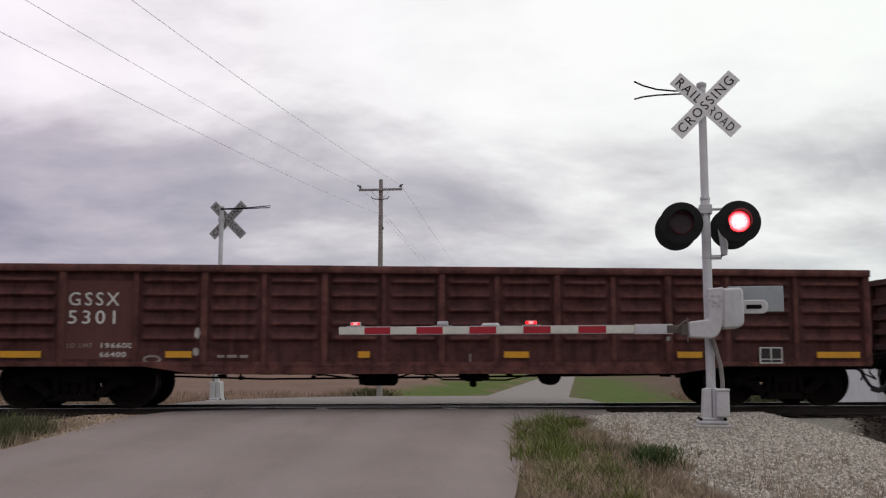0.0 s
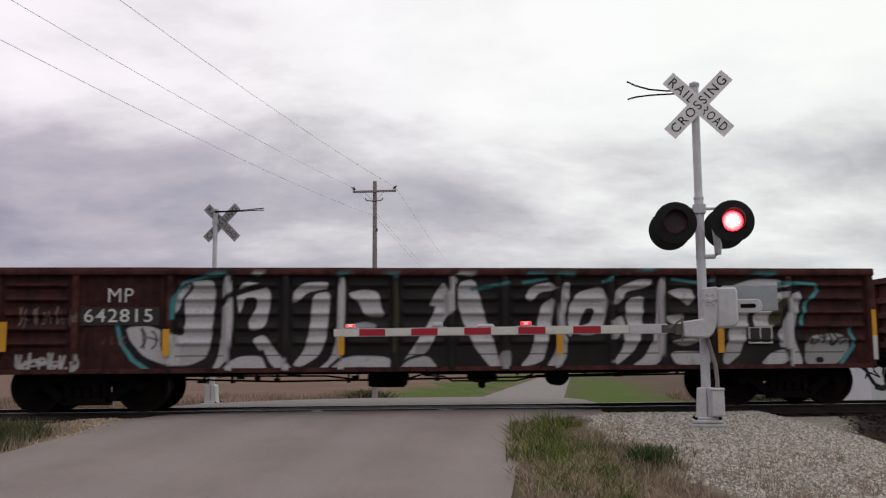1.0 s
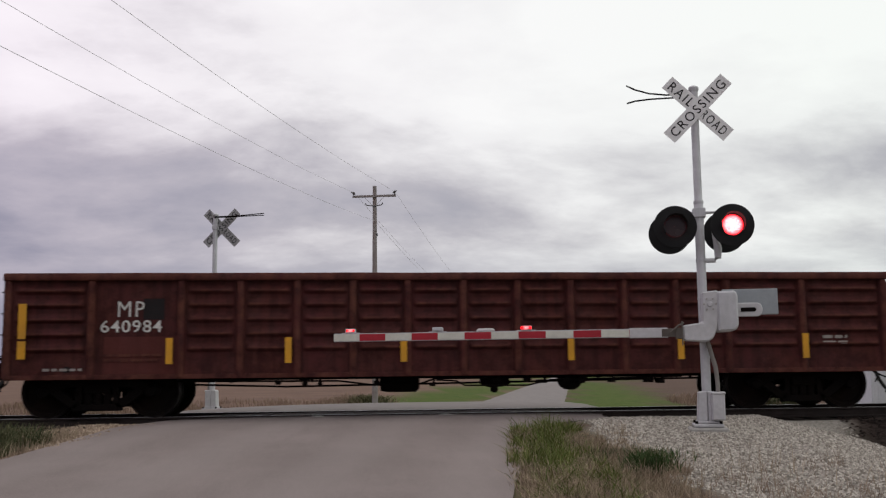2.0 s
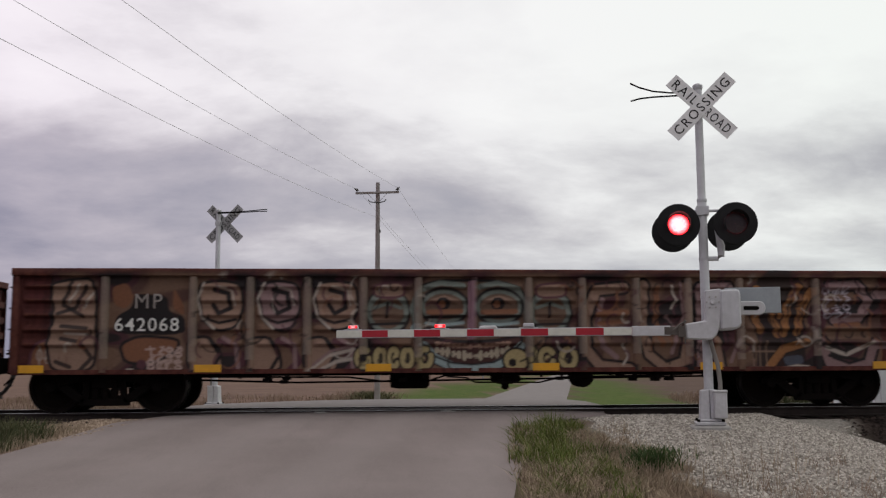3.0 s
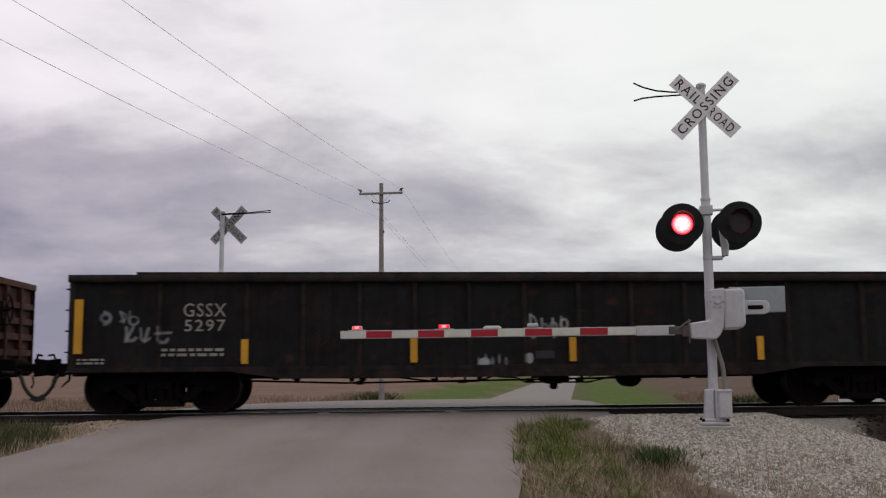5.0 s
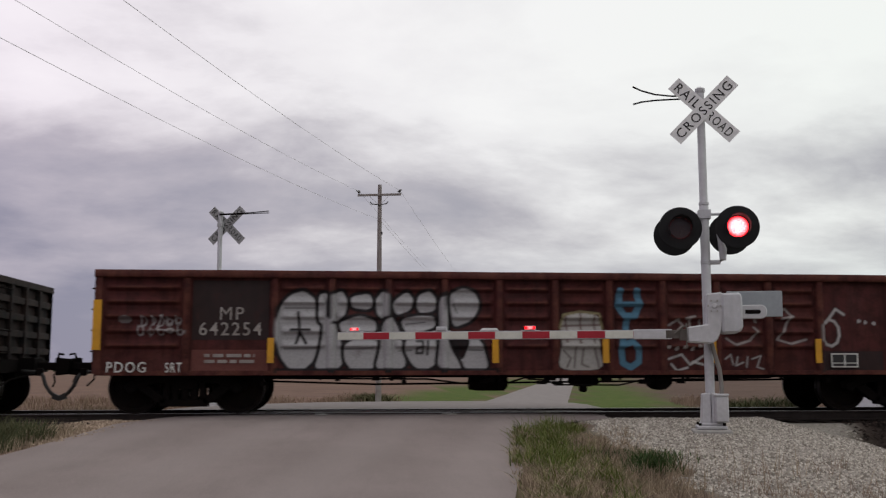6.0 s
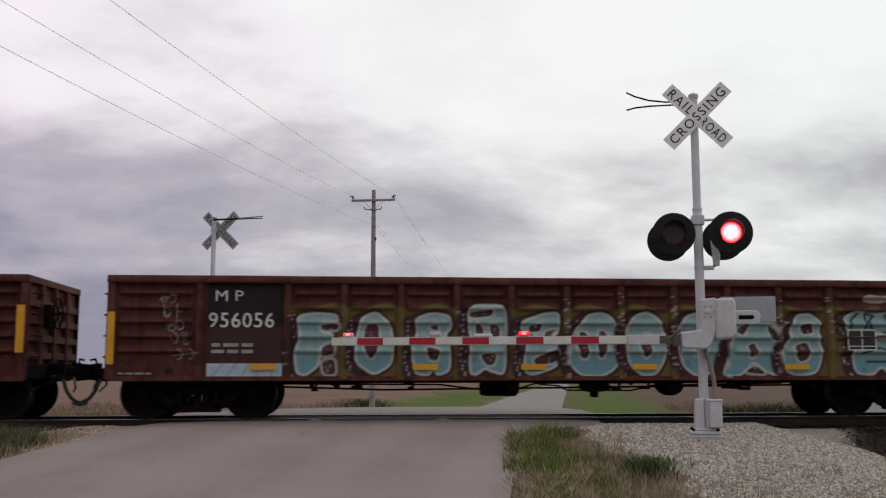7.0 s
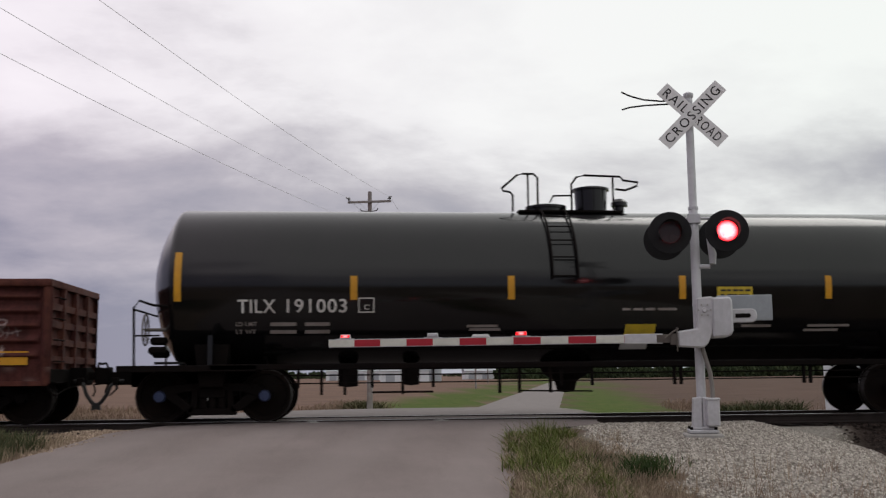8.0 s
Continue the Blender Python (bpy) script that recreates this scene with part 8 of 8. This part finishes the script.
def far_wood(y, x0, x1, hmin, hmax, n, seed):
    """A far belt of trees on the horizon, clump upon clump of small leaf facets."""
    rng, s = random.Random(seed), Shape()
    for k in range(n):
        x, yy = rng.uniform(x0, x1), y + rng.uniform(-20, 20)
        h = rng.uniform(hmin, hmax) * (0.75 + 0.25 * math.sin(x * 0.02 + seed))
        s.tube([(x, yy, -1.8), (x, yy, h * 0.5)], [0.2, 0.1], 4, False)
        for j in range(46):
            a, rr = rng.uniform(0, 6.28), rng.random() ** 0.5
            zz = rng.uniform(0.0, 1.0)
            spread = h * 0.42 * (1 - (2 * zz - 0.75) ** 2 * 0.5)
            cx, cy, cz = x + 1.5 * spread * rr * math.cos(a), yy + spread * rr * math.sin(a), h * (0.95 * zz) - 1.4
            q = h * rng.uniform(0.10, 0.22)
            n0 = len(s.v)
            for i in range(5):
                w = 6.28 * i / 5 + rng.random()
                s.v.append((cx + q * math.cos(w) * rng.uniform(0.6, 1.2), cy + rng.uniform(-q, q), cz + q * math.sin(w) * rng.uniform(0.6, 1.2)))
            s.f.append(tuple(range(n0, n0 + 5)))
    me = bpy.data.meshes.new("far_trees")
    me.from_pydata(s.v, [], s.f)
    tagged(part("far_trees", me, TREE_GREEN), "dark tree belt along the horizon", "trees", kind="stuff")


far_wood(640, -420, -20, 2.5, 5.5, 230, 1)
far_wood(420, 62, 180, 7.0, 9.4, 210, 2)
far_wood(420, 180, 420, 6.0, 8.5, 260, 4)
far_wood(900, -200, 700, 4.0, 7.0, 330, 3)


# grass and weeds: single blades, joined
def blades(name, spots, h, w, material, label, seed, lean=0.35):
    rng, s = random.Random(seed), Shape()
    heights = ground_z(np.array([q[0] for q in spots]), np.array([q[1] for q in spots]))
    for (x, y, k), z in zip(spots, heights - 0.02):
        hh = h * k * rng.uniform(0.5, 1.25)
        a, b = rng.uniform(0, 6.28), rng.uniform(0, 6.28)
        ux, uy = math.cos(a) * w * rng.uniform(0.6, 1.3), math.sin(a) * w
        lx, ly = math.cos(b) * hh * lean * rng.random(), math.sin(b) * hh * lean * rng.random()
        n = len(s.v)
        s.v += [(x - ux, y - uy, z), (x + ux, y + uy, z), (x + ux * 0.7 + lx * 0.4, y + uy * 0.7 + ly * 0.4, z + hh * 0.6), (x - ux * 0.7 + lx * 0.4, y - uy * 0.7 + ly * 0.4, z + hh * 0.6), (x + lx, y + ly, z + hh * 0.98)]
        s.f += [(n, n + 1, n + 2, n + 3), (n + 3, n + 2, n + 4)]
    me = bpy.data.meshes.new(name)
    me.from_pydata(s.v, [], s.f)
    return tagged(part(name, me, material), label, "grass", kind="stuff")


GRASS = leaf_green("green_grass_blades", (0.062, 0.098, 0.020), (0.190, 0.192, 0.068))
DARK_WEED = leaf_green("dark_weed_leaves", (0.040, 0.070, 0.026), (0.075, 0.110, 0.040))
WEED = leaf_green("grey_green_weed_leaves", (0.060, 0.065, 0.030), (0.130, 0.115, 0.065))
WEED_MIX = leaf_green("shaded_grey_green_weeds", (0.045, 0.058, 0.028), (0.120, 0.115, 0.062))
PINK_DRY = leaf_green("dry_pinkish_grass", (0.170, 0.112, 0.082), (0.330, 0.250, 0.185))
DRY = leaf_green("dry_tan_grass", (0.200, 0.150, 0.105), (0.420, 0.335, 0.240))


def scatter(n, x0, x1, y0, y1, keep, seed):
    rng, out = random.Random(seed), []
    while len(out) < n:
        x, y = rng.uniform(x0, x1), rng.uniform(y0, y1)
        k = keep(x, y)
        if k > rng.random():
            out.append((x, y, 0.5 + 0.5 * k))
    return out


def right_of_road(x, y):
    return x - (2.84 + (0.205 if y < 16 else 0.224) * (y - 16.0))


def left_of_road(x, y):
    return -3.4 + (0.205 if y < 16 else 0.232) * (y - 16.0) - x


def patchy(x, y, s, seed):
    return lumps(float(x), float(y), s, seed) * 2


def verge(x, y):
    """How far past the ragged edge of the road."""
    return right_of_road(x, y) + 0.07 * patchy(x, y, 0.45, 21) + 0.04 * patchy(x, y, 0.2, 22) + 0.05


def tuft(x, y):
    return max(0.25, 0.55 + 1.1 * patchy(x, y, 0.5, 23))


def tufts(n, per, x0, x1, y0, y1, keep, spread, seed):
    """Blades gathered in tufts of their own height."""
    rng, out = random.Random(seed), []
    for x, y, k in scatter(n, x0, x1, y0, y1, keep, seed):
        tall, wide = rng.choice((0.45, 0.6, 0.8, 1.0, 1.35)), spread * rng.uniform(0.5, 1.4)
        for _ in range(int(per * rng.uniform(0.5, 1.5))):
            px, py = x + rng.gauss(0, wide), y + rng.gauss(0, wide)
            if verge(px, py) > -0.14:
                out.append((px, py, 2 * tall * rng.uniform(0.5, 1.0) - 0.2))
    return out


def band(x, y, a, b, soft):
    """1 inside a strip along the road edge, fading out at both sides."""
    v = verge(x, y) + 0.22 * patchy(x, y, 1.3, 4)
    return max(0.0, min(1.0, (v - a) / soft)) * max(0.0, min(1.0, (b - v) / soft))


def greener(x, y):
    return max(0.0, min(1.0, 0.22 + 0.10 * (y - 8.5) + 0.9 * patchy(x, y, 4.2, 6)))


blades("grass_verge", tufts(330, 30, 0.3, 5.2, 7.6, 14.3, lambda x, y: band(x, y, -0.16, 0.95, 0.12) * (0.08 + 0.92 * greener(x, y)), 0.06, 1), 0.12, 0.0050, GRASS, "green grass tufts along the road edge", 11, 1.6)
blades("dry_grass", tufts(760, 26, 0.3, 6.2, 7.6, 14.4, lambda x, y: max(band(x, y, -0.16, 1.0, 0.1) * (1.2 - greener(x, y)) * 0.8, band(x, y, 0.75, 1.75, 0.3) * max(0.15, min(1.0, (13.6 - y) / 2.5))), 0.07, 2), 0.085, 0.0038, DRY, "dry tan grass beside the gravel", 12, 1.4)
blades("dry_grass", tufts(120, 13, 2.2, 8.5, 7.9, 10.6, lambda x, y: band(x, y, 1.3, 5.4, 0.5) * max(0.0, min(1.0, (10.9 - y) / 2.0 + 0.3 * patchy(x, y, 1.6, 14))), 0.09, 7), 0.125, 0.003, PINK_DRY, "thin dry pinkish grass in front of the gravel", 27, 1.1)
blades("dry_grass", tufts(170, 26, 0.6, 2.6, 7.4, 10.2, lambda x, y: band(x, y, -0.18, 0.55, 0.08), 0.05, 17), 0.10, 0.004, DRY, "dry grass hanging over the road edge", 30, 1.5)
blades("seed_stalk", scatter(26, 1.5, 4.4, 12.5, 14.3, lambda x, y: band(x, y, -0.05, 0.9, 0.1), 9), 0.34, 0.004, WEED, "tall green stalks at the road edge", 28, 0.4)
blades("dry_stalk", scatter(160, 1.6, 6.5, 8.3, 11.6, lambda x, y: (0.3 < verge(x, y) < 5.0) * max(0, patchy(x, y, 1.7, 14)), 6), 0.36, 0.003, DRY, "tall dry weed stalks in front of the gravel", 20, 0.5)
blades("weed_clump", [(3.05 + random.gauss(0, 0.12), 10.2 + random.gauss(0, 0.12), 1) for _ in range(620)], 0.24, 0.008, DARK_WEED, "dark green leafy weed clump", 13, 0.9)
blades("weed_patch", [(3.25 + random.gauss(0, 0.24), 11.3 + random.gauss(0, 0.2), 1) for _ in range(480)], 0.12, 0.010, DARK_WEED, "dark green weeds by the gravel", 14, 0.8)
blades("grass_clump", scatter(16000, -9.5, -3.6, 10.5, 14.3, lambda x, y: (0.40 + 0.25 * patchy(x, y, 2.5, 10) < left_of_road(x, y) + 0.15 * patchy(x, y, 0.5, 24) < 4.5) * (0.65 + 0.5 * patchy(x, y, 1.8, 7)) * tuft(x, y) * (1.0 if y < 13.8 else 0.2), 3), 0.36, 0.007, WEED_MIX, "tall grey-green weeds beside the road", 15, 1.3)
blades("dry_grass", scatter(4200, -9.5, -3.4, 10.5, 14.6, lambda x, y: (0.15 < left_of_road(x, y) + 0.2 * patchy(x, y, 0.5, 24) < 3.0) * 0.6, 4), 0.24, 0.005, DRY, "dry tan grass at the road edge", 16, 0.9)
blades("trackside_weeds", scatter(15000, -16, 16, 23.5, 33, lambda x, y: max(0, 0.35 + 0.8 * patchy(x, y, 0.9, 9)) * (left_of_road(x, y) > 1.7 or (right_of_road(x, y) > 5 and x < 0.47 * y)), 5), 0.30, 0.009, PINK_DRY, "dry pinkish weeds on the far embankment", 17, 0.8)
blades("field_weeds", scatter(9000, -30, 26, 46, 72, lambda x, y: max(0, 0.4 + 0.9 * patchy(x, y, 0.7, 9)) * (left_of_road(x, y) > 6 or right_of_road(x, y) > 7), 15), 0.55, 0.018, PINK_DRY, "pinkish dry weeds along the field edge", 29, 0.8)
blades("tall_weeds", scatter(2800, 9.2, 14.2, 24.2, 28, lambda x, y: (x < 0.475 * y) * max(0, 0.5 + 0.9 * patchy(x, y, 0.9, 25)), 8), 0.40, 0.012, WEED_MIX, "tall green and tan weeds in front of the shed", 21, 1.5)
blades("bush", [(0.55 + random.gauss(0, 0.5), 63 + random.gauss(0, 0.7), 0.5 + random.random()) for _ in range(2800)], 0.50, 0.045, WEED, "low roadside bush beyond the tracks", 18, 1.6)
blades("bush", [(13.6 + random.gauss(0, 1.0), 30.5 + random.gauss(0, 0.7), 1) for _ in range(1800)], 0.55, 0.025, WEED, "weedy bush beside the equipment shed", 19, 0.7)


# loose stones
def stones(name, spots, size, material, label, seed):
    rng, v, f = random.Random(seed), [], []
    heights = ground_z(np.array([q[0] for q in spots]), np.array([q[1] for q in spots]))
    for (x, y), z in zip(spots, heights):
        r = size * rng.uniform(0.5, 1.35)
        n = len(v)
        a0 = rng.uniform(0, 6.28)
        for k in range(4):
            w = a0 + k * 1.5708 + rng.uniform(-0.4, 0.4)
            v.append((x + r * math.cos(w) * rng.uniform(0.7, 1.2), y + r * math.sin(w) * rng.uniform(0.7, 1.2), z + r * rng.uniform(-0.1, 0.3)))
        v.append((x + r * rng.uniform(-0.3, 0.3), y + r * rng.uniform(-0.3, 0.3), z + r * rng.uniform(0.55, 1.0)))
        f += [(n + k, n + (k + 1) % 4, n + 4) for k in range(4)]
    me = bpy.data.meshes.new(name)
    me.from_pydata(v, [], f)
    return tagged(part(name, me, material), label, "gravel", kind="stuff")


def stone_material(name, a, b):
    m = Mat(name, 0.9)
    c = m.ramp(m.island(), [(0.0, a), (0.55, tuple((p + q) / 2 for p, q in zip(a, b))), (1.0, b)])
    return m.done(m.mix(m.ramp(m.noise(14, 4, 0.6), [(0.4, 0.0), (0.7, 0.4)]), c, scaled(a, 0.8)))


LIMESTONE = stone_material("pale_limestone_gravel", (0.14, 0.122, 0.104), (0.56, 0.52, 0.455))
BALLAST = stone_material("dark_track_ballast", (0.012, 0.010, 0.009), (0.060, 0.044, 0.038))


def near_gravel(x, y):
    d = right_of_road(x, y)
    wv = patchy(x, y, 2.2, 5) / 2
    return 1.0 if 1.35 < d + 0.5 * wv + 0.18 * (y - 12) and d < 5.65 + 0.3 * wv else 0.0


stones("gravel", [p[:2] for p in scatter(40000, 2.2, 11.0, 8.5, 16.6, near_gravel, 21)], 0.023, LIMESTONE, "pale crushed limestone gravel mound round the signal", 22)
TAN_STONE = stone_material("tan_crushed_stone", (0.16, 0.115, 0.085), (0.42, 0.33, 0.25))
stones("gravel", [p[:2] for p in scatter(5200, -6.2, -2.6, 13.0, 16.5, lambda x, y: 1.0 if -0.12 + 0.15 * patchy(x, y, 3.0, 8) < left_of_road(x, y) < 1.35 + 0.3 * patchy(x, y, 2.0, 9) else 0.0, 23)], 0.034, TAN_STONE, "tan crushed stone at the road shoulder", 24)
stones("ballast", [p[:2] for p in scatter(16000, -16, 20, 14.6, 20.6, lambda x, y: 1.0 if (right_of_road(x, y) > 1.6 or left_of_road(x, y) > 0.7) and abs(y - TRACK) < 3.6 and near_gravel(x, y) < 0.5 else 0.0, 25)], 0.04, BALLAST, "dark stone track ballast", 26)
# ---- what moves ----
FLASH, FIRST = 0.595, 0.10  # seconds between changes, and the first change


def flash_rows(lit_at_start, place, facing):
    """Turns of a light element: the lit face to the road, then the dark face."""
    lit, rows = lit_at_start, []
    angle = 0 if lit else 180
    t = FIRST
    rows.append((0.0, angle))
    while t < 8.0:
        rows += [(t - 0.034, angle), (t, angle + 89), (t + 0.034, angle + 178), (t + 0.07, angle + 180)]
        angle += 180
        t += FLASH
    rows.append((8.0, angle))
    x, y, z = place
    return [(t, pose(x, y, z, 0, 0, a + facing)) for t, a in rows]


def motions():
    for car, x0 in starts:
        walk(car, [(t, pose(x0 - run(t), TRACK, 0)) for t in np.arange(0, 8.01, 0.5)])
    steps = [k / FPS for k in range(0, 8 * FPS + 1)]
    for w, dx in wheelsets:
        walk(w, [(t, pose(dx, 0, WHEEL_R, 0, -math.degrees(run(t) / WHEEL_R), 0)) for t in steps])
    for sig, heads, gate in (signal_near, signal_far):
        for (key, side), (el, place, s) in heads.items():
            lit = key == "right" if side < 0 else key == "left"
            walk(el, flash_rows(lit, place, 0 if side < 0 else 180))
        for el, place, kind in gate:
            walk(el, flash_rows(kind == "b", place, 0))


motions()
